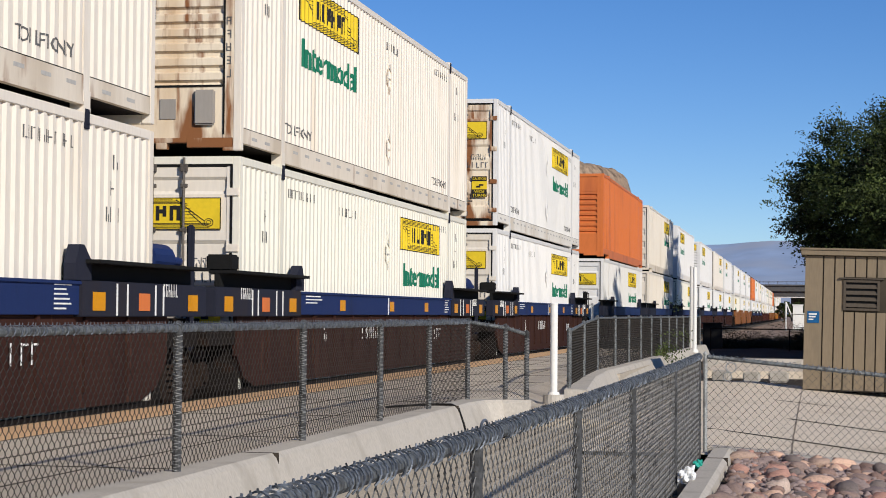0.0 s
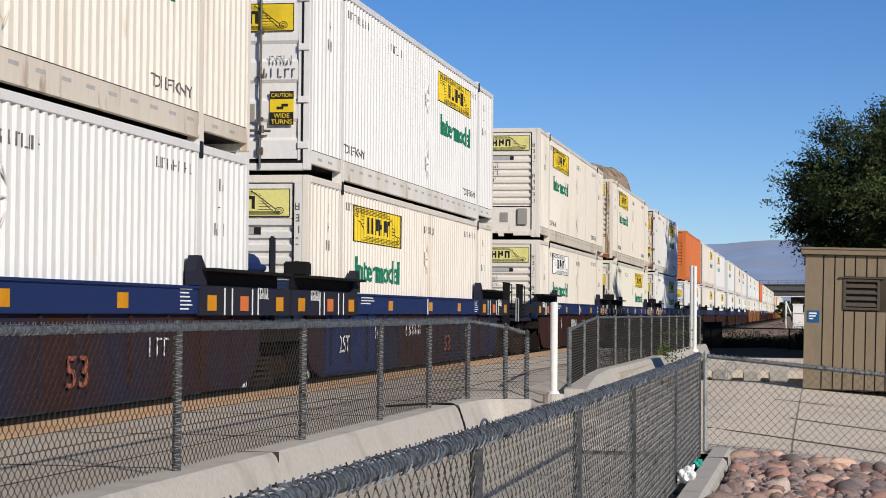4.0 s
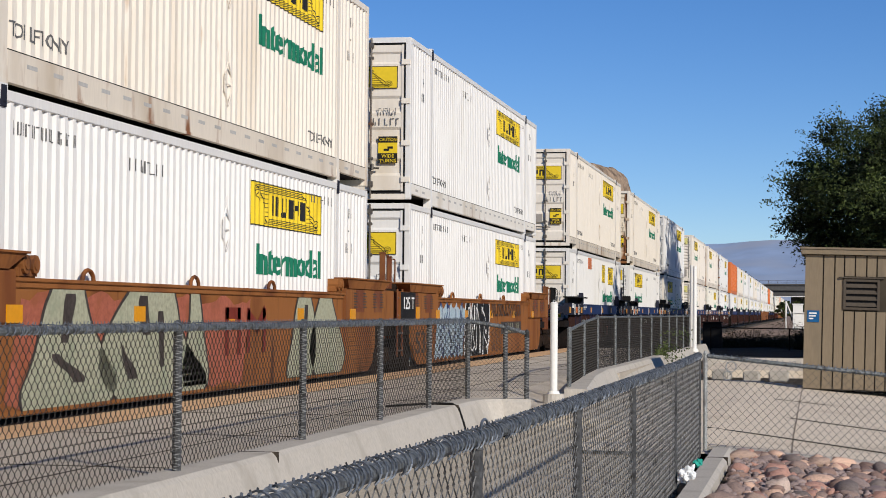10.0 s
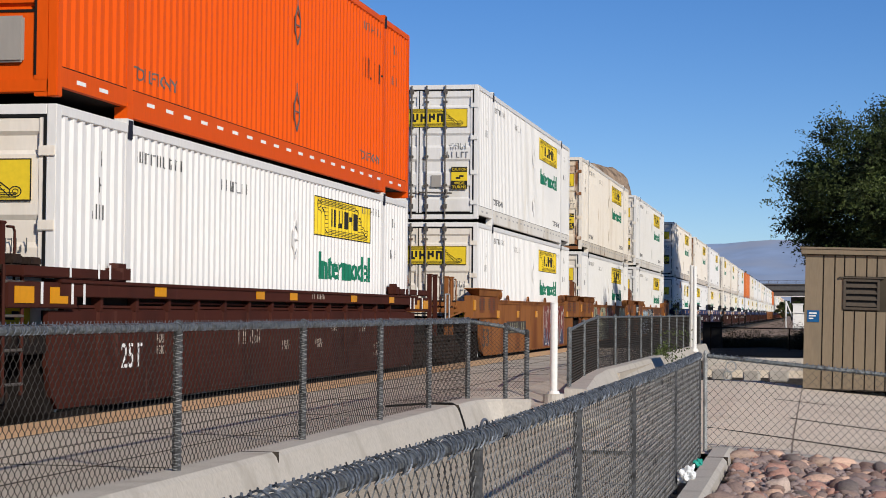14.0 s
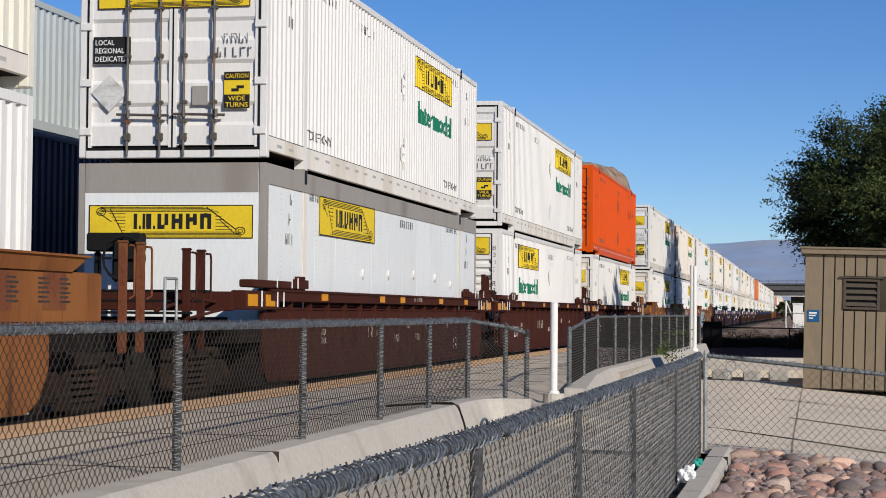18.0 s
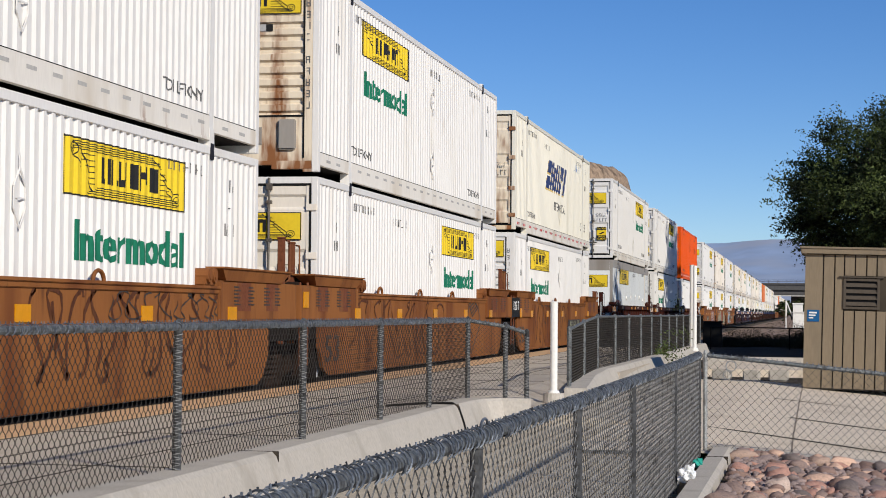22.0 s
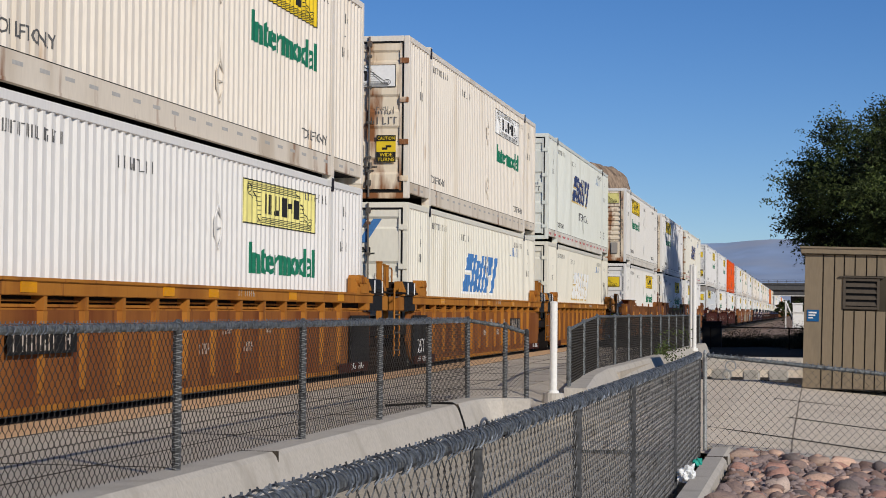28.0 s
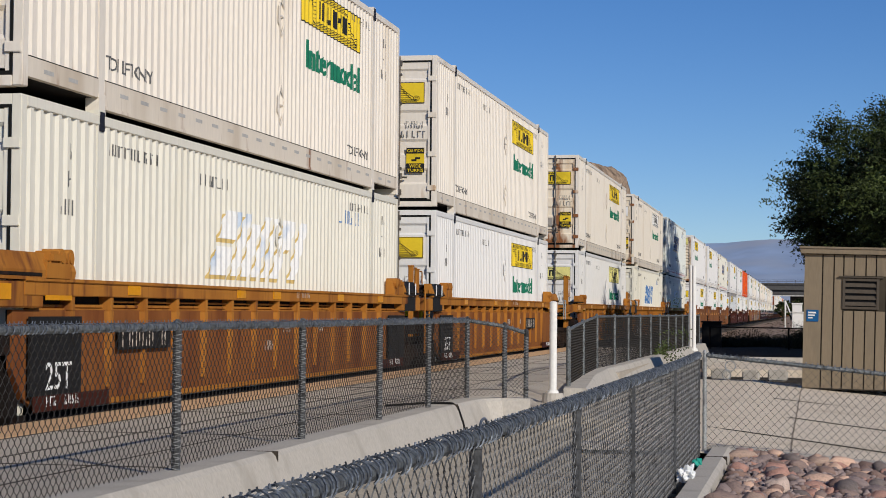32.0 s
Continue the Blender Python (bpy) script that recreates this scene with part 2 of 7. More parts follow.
    "shrub": mat("dry_shrub_leaf", (0.035, 0.032, 0.018), 0.8, 0, 8, 0.35, (0.02, 0.02, 0.012), 0.8, 0.5, 0.0),
    "rock": mat("brown_hill_rock", (0.30, 0.22, 0.155), 0.95, 0, 1.6, 0.35, (0.12, 0.088, 0.065), 0.55, 0.50, 0.9, 1.5),
    # the blue of distant haze is painted into the base colour
    "mountain": mat("haze_painted_mountain", (0.285, 0.37, 0.52), 1.0, 0, 0.012, 0.10, (0.33, 0.375, 0.47), 0.005, 0.5, 0.0),
    "cobble": mat("river_cobble", (0.37, 0.275, 0.23), 0.85, 0, 18, 0.2, (0.27, 0.205, 0.175), 6.0, 0.5, 0.3, 60, 0.38),
    "plastic": mat("white_plastic_bag", (0.78, 0.79, 0.79), 0.35, 0, 20, 0.05, (0.6, 0.62, 0.62), 8, 0.5, 0.3, 40),
    "teal": mat("teal_plastic", (0.03, 0.32, 0.25), 0.4, 0, 20, 0.1),
    "bridge": mat("bridge_concrete", (0.085, 0.083, 0.082), 0.9, 0, 2, 0.1, (0.06, 0.058, 0.057), 0.2, 0.5, 0.2, 5),
    "black": mat("black_box_paint", (0.012, 0.012, 0.012), 0.6, 0, 20, 0.2),
    "mustard": paint("mustard_box_paint", (0.36, 0.23, 0.07), (0.28, 0.17, 0.06), 0.6),
    "bluebox": paint("bright_blue_box_paint", (0.02, 0.30, 0.68), (0.02, 0.22, 0.5), 0.6),
    "navybox": paint("navy_box_paint", (0.016, 0.028, 0.075), (0.02, 0.03, 0.06), 0.6),
    "greybox": paint("grey_box_paint", (0.42, 0.46, 0.46), (0.33, 0.35, 0.35), 0.6),
    "graffiti": mat("pale_blue_spray_paint", (0.34, 0.44, 0.50), 0.6, 0, 20, 0.2, (0.45, 0.50, 0.55), 4, 0.5, 0),
    "graffiti2": mat("dark_spray_paint", (0.05, 0.04, 0.035), 0.6, 0, 20, 0.3, bump=0),
    "graffiti3": mat("ochre_spray_paint", (0.34, 0.34, 0.24), 0.6, 0, 20, 0.2, (0.27, 0.29, 0.20), 3, 0.52, 0),
    "salmon": mat("salmon_spray_paint", (0.33, 0.10, 0.06), 0.6, 0, 20, 0.2, (0.27, 0.085, 0.04), 3, 0.5, 0),
    "darkred": mat("dark_red_spray_paint", (0.16, 0.025, 0.015), 0.6, 0, 20, 0.2, bump=0),
    "darkpatch": mat("dark_red_brown_repaint", (0.15, 0.05, 0.024), 0.75, 0, 25, 0.2, (0.20, 0.08, 0.03), 2.0, 0.5, 0.1),
    "graffiti5": mat("brown_spray_paint", (0.085, 0.030, 0.014), 0.7, 0, 20, 0.3, (0.13, 0.05, 0.02), 4, 0.52, 0),
    "brick": mat("brick_red_spray_paint", (0.20, 0.048, 0.032), 0.6, 0, 20, 0.25, (0.15, 0.035, 0.025), 4, 0.5, 0),
    "dusk": mat("dull_navy_spray_paint", (0.045, 0.052, 0.105), 0.6, 0, 20, 0.25, (0.07, 0.07, 0.11), 4, 0.5, 0),
}


# ---- building helpers ----
def thing(name, label, category, at=(0, 0, 0), group="", kind="", rz=0):
    ob = tagged(new(name), label, category, group, kind)
    ob.empty_display_size = 0.2
    ob.matrix_basis = pose(*at, 0, 0, rz)
    return ob


def mesh_of(bm, name, material):
    me = bpy.data.meshes.new(name)
    bm.to_mesh(me)
    bm.free()
    for m in (material if isinstance(material, (list, tuple)) else [material]):
        me.materials.append(m)
    return me


def part(name, bm, material, parent, label="", at=None):
    """Links a bmesh or a mesh as one object under a thing or a part."""
    me = mesh_of(bm, name, material) if isinstance(bm, bmesh.types.BMesh) else bm
    ob = new(name, me)
    ob.parent = parent
    if label:
        ob["label"] = label
    if at:
        ob.location = at
    return ob


def box(bm, x0, x1, y0, y1, z0, z1, bevel=0.0):
    r = bmesh.ops.create_cube(bm, size=1.0, matrix=Matrix.LocRotScale(
        ((x0 + x1) / 2, (y0 + y1) / 2, (z0 + z1) / 2), None, (abs(x1 - x0), abs(y1 - y0), abs(z1 - z0))))
    if bevel:
        es = list({e for v in r["verts"] for e in v.link_edges})
        bmesh.ops.bevel(bm, geom=es, offset=bevel, segments=2, affect="EDGES", clamp_overlap=True)
    return bm


def boxes(*specs, bevel=0.0):
    bm = bmesh.new()
    for s in specs:
        box(bm, *s, bevel=bevel)
    return bm


def tube(bm, a, b, r, n=8, r2=None):
    a, b = Vector(a), Vector(b)
    d = b - a
    m = Matrix.Translation((a + b) / 2) @ d.to_track_quat("Z", "Y").to_matrix().to_4x4()
    bmesh.ops.create_cone(bm, cap_ends=True, segments=n, radius1=r, radius2=r if r2 is None else r2, depth=d.length, matrix=m)
    return bm


def tubes(*specs, n=8):
    bm = bmesh.new()
    for a, b, r in specs:
        tube(bm, a, b, r, n)
    return bm


def raw(name, verts, faces, material):
    me = bpy.data.meshes.new(name)
    me.from_pydata([tuple(v) for v in verts], [], faces)
    for m in (material if isinstance(material, (list, tuple)) else [material]):
        me.materials.append(m)
    me.update()
    return me


def words(text, size, material, width=None, bold=0.004):
    """A flat mesh of lettering in the x-y plane, its lower left corner at the origin, stretched to the width."""
    cu = bpy.data.curves.new(text, "FONT")
    cu.body, cu.size, cu.extrude, cu.offset = text, size, 0.002, size * bold
    cu.resolution_u = 2
    ob = bpy.data.objects.new(text, cu)
    scene.collection.objects.link(ob)
    bpy.context.view_layer.update()
    me = bpy.data.meshes.new_from_object(ob.evaluated_get(bpy.context.evaluated_depsgraph_get()))
    bpy.data.objects.remove(ob)
    me.materials.clear()
    me.materials.append(material)
    xs = [v.co.x for v in me.vertices]
    lo, wide = min(xs), max(xs) - min(xs)
    k = (width / wide) if width else 1.0
    for v in me.vertices:
        v.co.x = (v.co.x - lo) * k
    return me


def side_word(name, me, parent, x, y, z, label=""):
    """Lettering on the side that faces +x, reading along +y."""
    ob = part(name, me, None, parent, label)
    ob.matrix_basis = Matrix(((0, 0, 1, x), (1, 0, 0, y), (0, 1, 0, z), (0, 0, 0, 1)))
    if name in ("markings", "graffiti", "car_number", "trade_mark"):
        ob["kind"] = "stuff"
    return ob


def end_word(name, me, parent, x, y, z, label=""):
    """Lettering on the end that faces -y, reading along +x."""
    ob = part(name, me, None, parent, label)
    ob.matrix_basis = Matrix(((1, 0, 0, x), (0, 0, -1, y), (0, 1, 0, z), (0, 0, 0, 1)))
    if name in ("markings", "graffiti", "car_number", "trade_mark"):
        ob["kind"] = "stuff"
    return ob


def vary_by_object(material, stops):
    """A base colour picked per object from a few stone colours, kept under the material's own grain."""
    n, l = material.node_tree.nodes, material.node_tree.links
    b = n["Principled BSDF"]
    src = b.inputs["Base Color"].links[0].from_socket
    r = n.new("ShaderNodeValToRGB")
    r.color_ramp.interpolation = "CONSTANT"
    for i, (pos, col) in enumerate(stops):
        e = r.color_ramp.elements[i] if i < 2 else r.color_ramp.elements.new(pos)
        e.position, e.color = pos, (*col, 1)
    l.new(n["Object Info"].outputs["Random"], r.inputs[0])
    mx = n.new("ShaderNodeMixRGB")
    mx.blend_type, mx.inputs[0].default_value = "MULTIPLY", 1.0
    l.new(src, mx.inputs[1]), l.new(r.outputs[0], mx.inputs[2])
    l.new(mx.outputs[0], b.inputs["Base Color"])


vary_by_object(M["cobble"], [(0.0, (1.0, 0.90, 0.88)), (0.16, (0.60, 0.66, 0.72)), (0.32, (1.2, 1.15, 1.08)), (0.44, (0.74, 0.72, 0.74)), (0.58, (1.05, 0.80, 0.75)), (0.72, (1.2, 1.25, 1.25)), (0.80, (0.58, 0.60, 0.66)), (0.90, (1.25, 1.12, 1.0))])


# ---- ground and structure ----
def slab(name, x0, x1, y0, y1, z0, z1, material, label, kind="structure", bevel=0.0):
    ob = new(name, mesh_of(boxes((x0, x1, y0, y1, z0, z1), bevel=bevel), name, material))
    return tagged(ob, label, name.split("_")[0], "", kind)


def sheet(name, xs, ys, height, material, label):
    """A sheet over a grid of xs and ys with a height function."""
    verts = [(x, y, height(x, y)) for y in ys for x in xs]
    w = len(xs)
    faces = [(j * w + i, j * w + i + 1, (j + 1) * w + i + 1, (j + 1) * w + i) for j in range(len(ys) - 1) for i in range(w - 1)]
    return tagged(new(name, raw(name, verts, faces, material)), label, "ground", "", "structure")


def ground_z(x, y):
    far = max(0.0, y - 90)
    bank = 0.0 if x < -5 else 0.25 * min(1, max(0, (x + 5) / 3)) * min(1.0, far / 25)
    return -0.32 + bank + (0.05 * noise.noise((x * 0.3, y * 0.3, 2)) if y > 78 else 0)


sheet("ground", [-3000, -800, -200, -60, -25] + [-15 + 1.5 * i for i in range(27)] + [40, 80, 200, 800, 3000],
      [-200, -60, -20] + [2.0 * i for i in range(75)] + [160, 180, 210, 260, 340, 500, 900, 2000, 4500], ground_z, M["dirt"],
      "dry tan dirt ground reaching to the hills")
slab("trackbed", -17, -6.39, -60, 700, -0.33, -0.22, M["ballast"], "grey ballast bed under the tracks")
slab("platform", -6.38, -3.56, -20, 53, -0.3, 0.25, M["platform"], "low grey concrete station platform along the track")
slab("tactile_strip", -6.375, -5.80, -20, 53, 0.25, 0.262, M["tactile"], "tan tactile strip along the platform edge")
for X in (-5.785, -5.1, -4.3):
    slab("platform_joint", X - 0.008, X + 0.008, -20, 53, 0.25, 0.2535, M["joint"], "narrow dark joint in the platform concrete")
for i in range(16):
    slab("platform_joint", -5.77, -3.58, 2.0 + 3.05 * i, 2.018 + 3.05 * i, 0.25, 0.2537, M["joint"], "narrow dark joint in the platform concrete")
slab("walkway", -3.56, -2.95, 31, 53, -0.3, 0.246, M["platform"], "narrow concrete walkway behind the far fence")
ramp = bmesh.new()
prof = ((-3.56, -0.3), (-1.9, -0.3), (-1.9, 0.06), (-2.6, 0.115), (-3.15, 0.14), (-3.56, 0.246))
rows = [[ramp.verts.new((x, y, z)) for x, z in prof] for y in (20.45, 31)]
for i in range(6):
    ramp.faces.new((rows[0][i], rows[0][(i + 1) % 6], rows[1][(i + 1) % 6], rows[1][i]))
ramp.faces.new(rows[0][::-1]), ramp.faces.new(rows[1])
bmesh.ops.recalc_face_normals(ramp, faces=ramp.faces[:])
tagged(new("walkway", mesh_of(ramp, "walkway", M["platform"])), "concrete walkway leading down from the platform", "walkway", "", "structure")
slab("gutter", -3.3, -0.95, -6, 20.4, -0.3, 0.0, M["sand"], "pale sandy gutter between kerb and fence")


def kerb_run(name, path, width, base, top, label, material="concrete", lean=0.06):
    """A kerb along a path of (x, y, top): flat top with a rounded arris and a slightly leaning face."""
    verts, faces = [], []
    pts = [Vector((a[0], a[1], 0)) for a in path]
    for i, p in enumerate(pts):
        d = (pts[min(i + 1, len(pts) - 1)] - pts[max(i - 1, 0)]).normalized()
        n = Vector((d.y, -d.x, 0))
        t = top + (path[i][2] if len(path[i]) > 2 else 0)
        for off, z in ((-width / 2, base), (-width / 2, t), (width / 2 - 0.03, t), (width / 2, t - 0.03), (width / 2 + lean, base)):
            verts.append(p + n * off + Vector((0, 0, z)))
    for i in range(len(pts) - 1):
        for k in range(4):
            a = i * 5 + k
            faces.append((a, a + 1, a + 6, a + 5))
    faces += [tuple(range(5)), tuple(range(len(verts) - 1, len(verts) - 6, -1))]
    ob = new(name, raw(name, verts, faces, M[material]))
    return tagged(ob, label, "kerb", "", "structure")


FX = -3.56                                     # line of the platform fence
NEARPOSTS = [4.9, 7.75, 10.55, 13.35, 15.9, 18.05, 20.2]
TURN = [(-3.17, 20.32), (-2.94, 20.34)]
kerb_run("platform_kerb", [(FX + 0.03, -6 + 1.5 * i) for i in range(17)] + [(FX + 0.04, 19.6), (-3.45, 20.1), (-3.25, 20.36), (-2.9, 20.4)], 0.26, -0.05, 0.29,
         "pale cast concrete kerb carrying the platform fence, stained", lean=0.12)
for y in (18.7, 12.1, 5.4):
    slab("kerb_joint", FX - 0.095, FX + 0.175, y, y + 0.012, 0.02, 0.293, M["joint"], "dark joint across the platform kerb")
FAR = [(-2.88, 23.6), (-3.08, 26.9), (-3.24, 30.2)] + [(-3.2 + 0.012 * i, 30.2 + 2.45 * (i + 1)) for i in range(11)]
kerb_run("walkway_kerb", [(-2.75, 23.3, 0)] + [(x + 0.05, y, 0.04) for x, y in FAR[1:]], 0.3, -0.05, 0.29,
         "pale rounded concrete kerb under the second fence", lean=0.15)


def link_mesh(name, a, b, z0a, z0b, z1a, z1b, wire="zinc", cell=0.036, gauge=0.0026):
    """Chain-link wire between two posts: interlocked zigzag wires, three-sided."""
    a, b = Vector((a[0], a[1], 0)), Vector((b[0], b[1], 0))
    d = b - a
    L = d.length
    d.normalize()
    nrm = Vector((d.y, -d.x, 0))
    n = max(1, int(L / cell))
    verts, faces = [], []
    ring = [(math.cos(t), math.sin(t)) for t in (math.pi / 2, math.pi * 7 / 6, math.pi * 11 / 6)]
    for i in range(n):
        f = (i + 0.5) / n
        z0, z1 = z0a + (z0b - z0a) * f, z1a + (z1b - z1a) * f
        m = int((z1 - z0) / cell)
        base = len(verts)
        for k in range(m + 1):
            along = (i + ((k + i) % 2)) * cell
            side = gauge * (1 if (k + i) % 2 else -1)
            c = a + d * along + nrm * side + Vector((0, 0, z0 + k * cell))
            for u, v in ring:
                verts.append(c + nrm * (u * gauge) + d * (v * gauge))
        for k in range(m):
            for q in range(3):
                p0, p1 = base + 3 * k + q, base + 3 * k + (q + 1) % 3
                faces.append((p0, p1, p1 + 3, p0 + 3))
    return raw(name, verts, faces, M[wire])


def coil(a, b, za, zb, pitch=0.05, gauge=0.0026, rad=0.027, tip=0.012, loops=11):
    """The mesh's end wires wound round the top rail, with short twisted tips."""
    a, b = Vector((a[0], a[1], za)), Vector((b[0], b[1], zb))
    d = (b - a).normalized()
    nrm = Vector((d.y, -d.x, 0))
    up = Vector((0, 0, 1))
    n = int((b - a).length / pitch)
    verts, faces = [], []
    r = random.Random(int(a.y * 100))

    def bead(p, q, g):
        k = (q - p).normalized()
        s1 = k.cross(Vector((0.3, 0.5, 0.81))).normalized()
        s2 = k.cross(s1)
        base = len(verts)
        for c in (p, q):
            for u in range(4):
                t = 1.5708 * u
                verts.append(c + s1 * (g * math.cos(t)) + s2 * (g * math.sin(t)))
        for u in range(4):
            faces.append((base + u, base + (u + 1) % 4, base + 4 + (u + 1) % 4, base + 4 + u))

    for i in range(n):
        c = a + (b - a) * ((i + 0.5) / n)
        j, e, lean = r.uniform(-0.009, 0.009), r.uniform(0.92, 1.14), r.choice((1.5, 1.3, 1.1, -1.1))
        prev = None
        for k in range(loops + 1):
            t = -0.9 + 4.9 * k / loops
            p = c + d * (pitch * (k / loops - 0.5) * lean + j) + (nrm * math.cos(t) + up * math.sin(t)) * rad * e
            if prev:
                bead(prev, p, gauge)
            prev = p
        bead(prev, prev + up * tip * r.uniform(0.3, 1.6) + d * r.uniform(-0.015, 0.015), gauge)
        p = c + d * j + up * rad
        bead(p, p + up * tip + d * r.uniform(-0.012, 0.012), gauge)
    return raw("wire_edge", verts, faces, M["zincblue"])


def post_mesh(r, h):
    bm = tube(bmesh.new(), (0, 0, 0), (0, 0, h), r, 10)
    tube(bm, (0, 0, h), (0, 0, h + 0.025), r * 1.15, 10, r * 0.4)
    for z in (0.12, 0.36, 0.6, 0.82):
        if z < h:
            tube(bm, (0, 0, z * h), (0, 0, z * h + 0.012), r * 1.18, 8)
    return bm


def tie_wire(r, h, pitch=0.034, gauge=0.0030):
    """A bright tie wire wound in a crossing spiral up a post."""
    verts, faces = [], []
    for turn in (1, -1):
        n = int(h / pitch * 8)
        for i in range(n + 1):
            t = turn * 2 * math.pi * i / 8
            z = h * i / n
            a, b = (r + gauge * 0.4) * math.cos(t), (r + gauge * 0.4) * math.sin(t)
            k = 1 + gauge / r
            verts += [(a, b, z - gauge), (a * k, b * k, z), (a, b, z + gauge)]
            if i:
                q = len(verts) - 6
                for j in range(2):
                    faces.append((q + j, q + j + 1, q + j + 4, q + j + 3))
    return raw("tie_wire", verts, faces, M["zinctie"])


def fence(name, label, posts, foot, top, radius=0.03, knots=True, rail_r=0.021, mats="zincpost", rails=True, tip=0.022, post_mat=None, wire="zinc", cell=0.036, gauge=0.0026, drop=0.0, tie=False):
    """A chain-link fence: posts of (x, y), each with its foot and top height."""
    ob = thing(name, label, "fence", (posts[0][0], posts[0][1], foot[0]))
    off = Vector((-posts[0][0], -posts[0][1], -foot[0]))

    def under(nm, me, lab=""):
        q = part(nm, me, M[mats] if isinstance(me, bmesh.types.BMesh) else None, ob, lab)
        q.location = off
        return q
    for (x, y), f, t in zip(posts, foot, top):
        q = part("post", post_mesh(radius, t - f - drop), M[post_mat or mats], ob)
        q.location = Vector((x, y, f)) + off
        if tie:
            w = part("tie_wire", tie_wire(radius, t - f - drop - 0.06), None, ob, "twisted tie wire round the post")
            w.location = q.location
    for i in range(len(posts) - 1):
        a, b = posts[i], posts[i + 1]
        if rails:
            under("top_rail", tubes(((*a, top[i] - 0.02), (*b, top[i + 1] - 0.02), rail_r), n=10))
        under("wire_mesh", link_mesh("wire_mesh", a, b, foot[i] + 0.02, foot[i + 1] + 0.02, top[i] - 0.01, top[i + 1] - 0.01, wire, cell if abs(a[0] - b[0]) < 0.2 or not tie else cell * 0.62, gauge))["kind"] = "stuff"
        if knots:
            under("wire_edge", coil(a, b, top[i] - 0.02, top[i + 1] - 0.02, tip=tip), "twisted wire ends wound over the top rail")["kind"] = "stuff"
    return ob


P1 = [(FX, y) for y in NEARPOSTS] + TURN
fence("platform_fence", "grey galvanised chain-link fence on a concrete kerb beside the platform", P1, [0.29] * len(P1),
      [1.135] * 6 + [1.14, 1.08, 1.01], radius=0.026, tip=0.014, post_mat="zincdark", tie=True)
fence("walkway_fence", "grey galvanised chain-link fence along the far walkway", FAR, [0.30] * len(FAR), [1.02, 1.10] + [1.17] * (len(FAR) - 2), radius=0.03, knots=False)
GX = -0.88
N1 = [(GX, 2.3), (GX, 5.14), (GX, 7.5), (GX, 9.95), (GX, 13.2), (GX, 16.25)]
fence("near_fence", "low grey chain-link fence with a rolled wire top", N1, [-0.02] * 6, [0.92, 0.895, 0.885, 0.88, 0.875, 0.885], radius=0.018, rail_r=0.020, tip=0.008, post_mat="zincdark", cell=0.041, gauge=0.0022, drop=0.05, wire="zincwire")


hose = thing("black_hose", "thin black hose draped over the platform kerb", "hose", (FX, 18.75, 0.29))
run = ((-0.6, 0.1, -0.03), (-0.13, 0.03, 0.01), (0.10, 0.0, 0.012), (0.165, -0.01, -0.02), (0.23, -0.05, -0.18), (0.27, -0.12, -0.275), (0.42, -0.30, -0.28), (0.75, -0.35, -0.28))
part("tube", tubes(*[(p, q, 0.012) for p, q in zip(run, run[1:])], n=8), M["gasket"], hose)
spare = thing("wire_loop", "loose loop of fence wire on the top rail", "wire", (GX, 5.22, 0.885))
hoop = [(0.002 * k, 0.10 * math.cos(0.42 * k), 0.032 * math.sin(0.42 * k) + 0.006) for k in range(-1, 9)]
part("loop", tubes(*[(p, q, 0.004) for p, q in zip(hoop, hoop[1:])], n=6), M["zincblue"], spare)

PAD_LINES = (
    (((-1.01, 20.29), (-0.54, 19.98), (-0.12, 19.69), (0.35, 19.33), (0.77, 18.99), (1.6, 18.35)), 0.050, "joint"),
    (((-0.2, 23.95), (0.37, 23.5), (0.94, 23.09), (1.6, 22.6)), 0.060, "joint"),
    (((-0.46, 29.2), (-0.04, 29.05), (0.36, 28.87)), 0.065, "joint"),
    (((0.36, 28.87), (1.16, 28.6)), 0.040, "crack"),
    (((-0.04, 36.7), (-0.08, 29.0), (-0.10, 23.9), (-0.12, 19.7), (-0.115, 16.8)), 0.007, "crack"),
)


def pad_z(x, y):
    return 0.06 - 0.085 * (x + 0.95) if x > -0.95 else 0.06


# sloping apron beyond the gate, in panels with open joints
sheet("apron", [-2.0, -0.95, 0.4, 2, 4, 8], [16.4, 20, 25, 30, 36.8], lambda x, y: pad_z(x, y) - 0.02 - 0.004 * max(0, y - 16), M["pad"], "pale sandy concrete apron, sloping gently")
slab("drain", -2.2, 8, 36.8, 43.2, -0.3, -0.2, M["joint"], "dark sunken drain behind the apron")
slab("lower_apron", -2.2, 8, 43.2, 49.6, -0.3, -0.03, M["pad"], "pale concrete strip beside the road")
for bx, by, bw in ((-1.75, 41.2, 0.5), (-1.1, 40.6, 0.45), (-0.55, 40.9, 0.55)):
    blk = tagged(new("concrete_block", mesh_of(boxes((-bw * 0.36, bw * 0.36, -0.15, 0.15, 0, 0.23), bevel=0.03), "concrete_block", M["concrete"])), "rough grey concrete block lying in the drain", "block", "concrete blocks")
    blk.matrix_basis = pose(bx, by, -0.2, 0, 0, bx * 9)
slab("road_kerb", -2.6, 8, 49.6, 49.9, -0.3, 0.10, M["concrete"], "pale concrete kerb along the road", bevel=0.02)
slab("road", -6.4, 3.0, 53.2, 80, -0.3, -0.12, M["asphalt"], "shaded dark asphalt road")



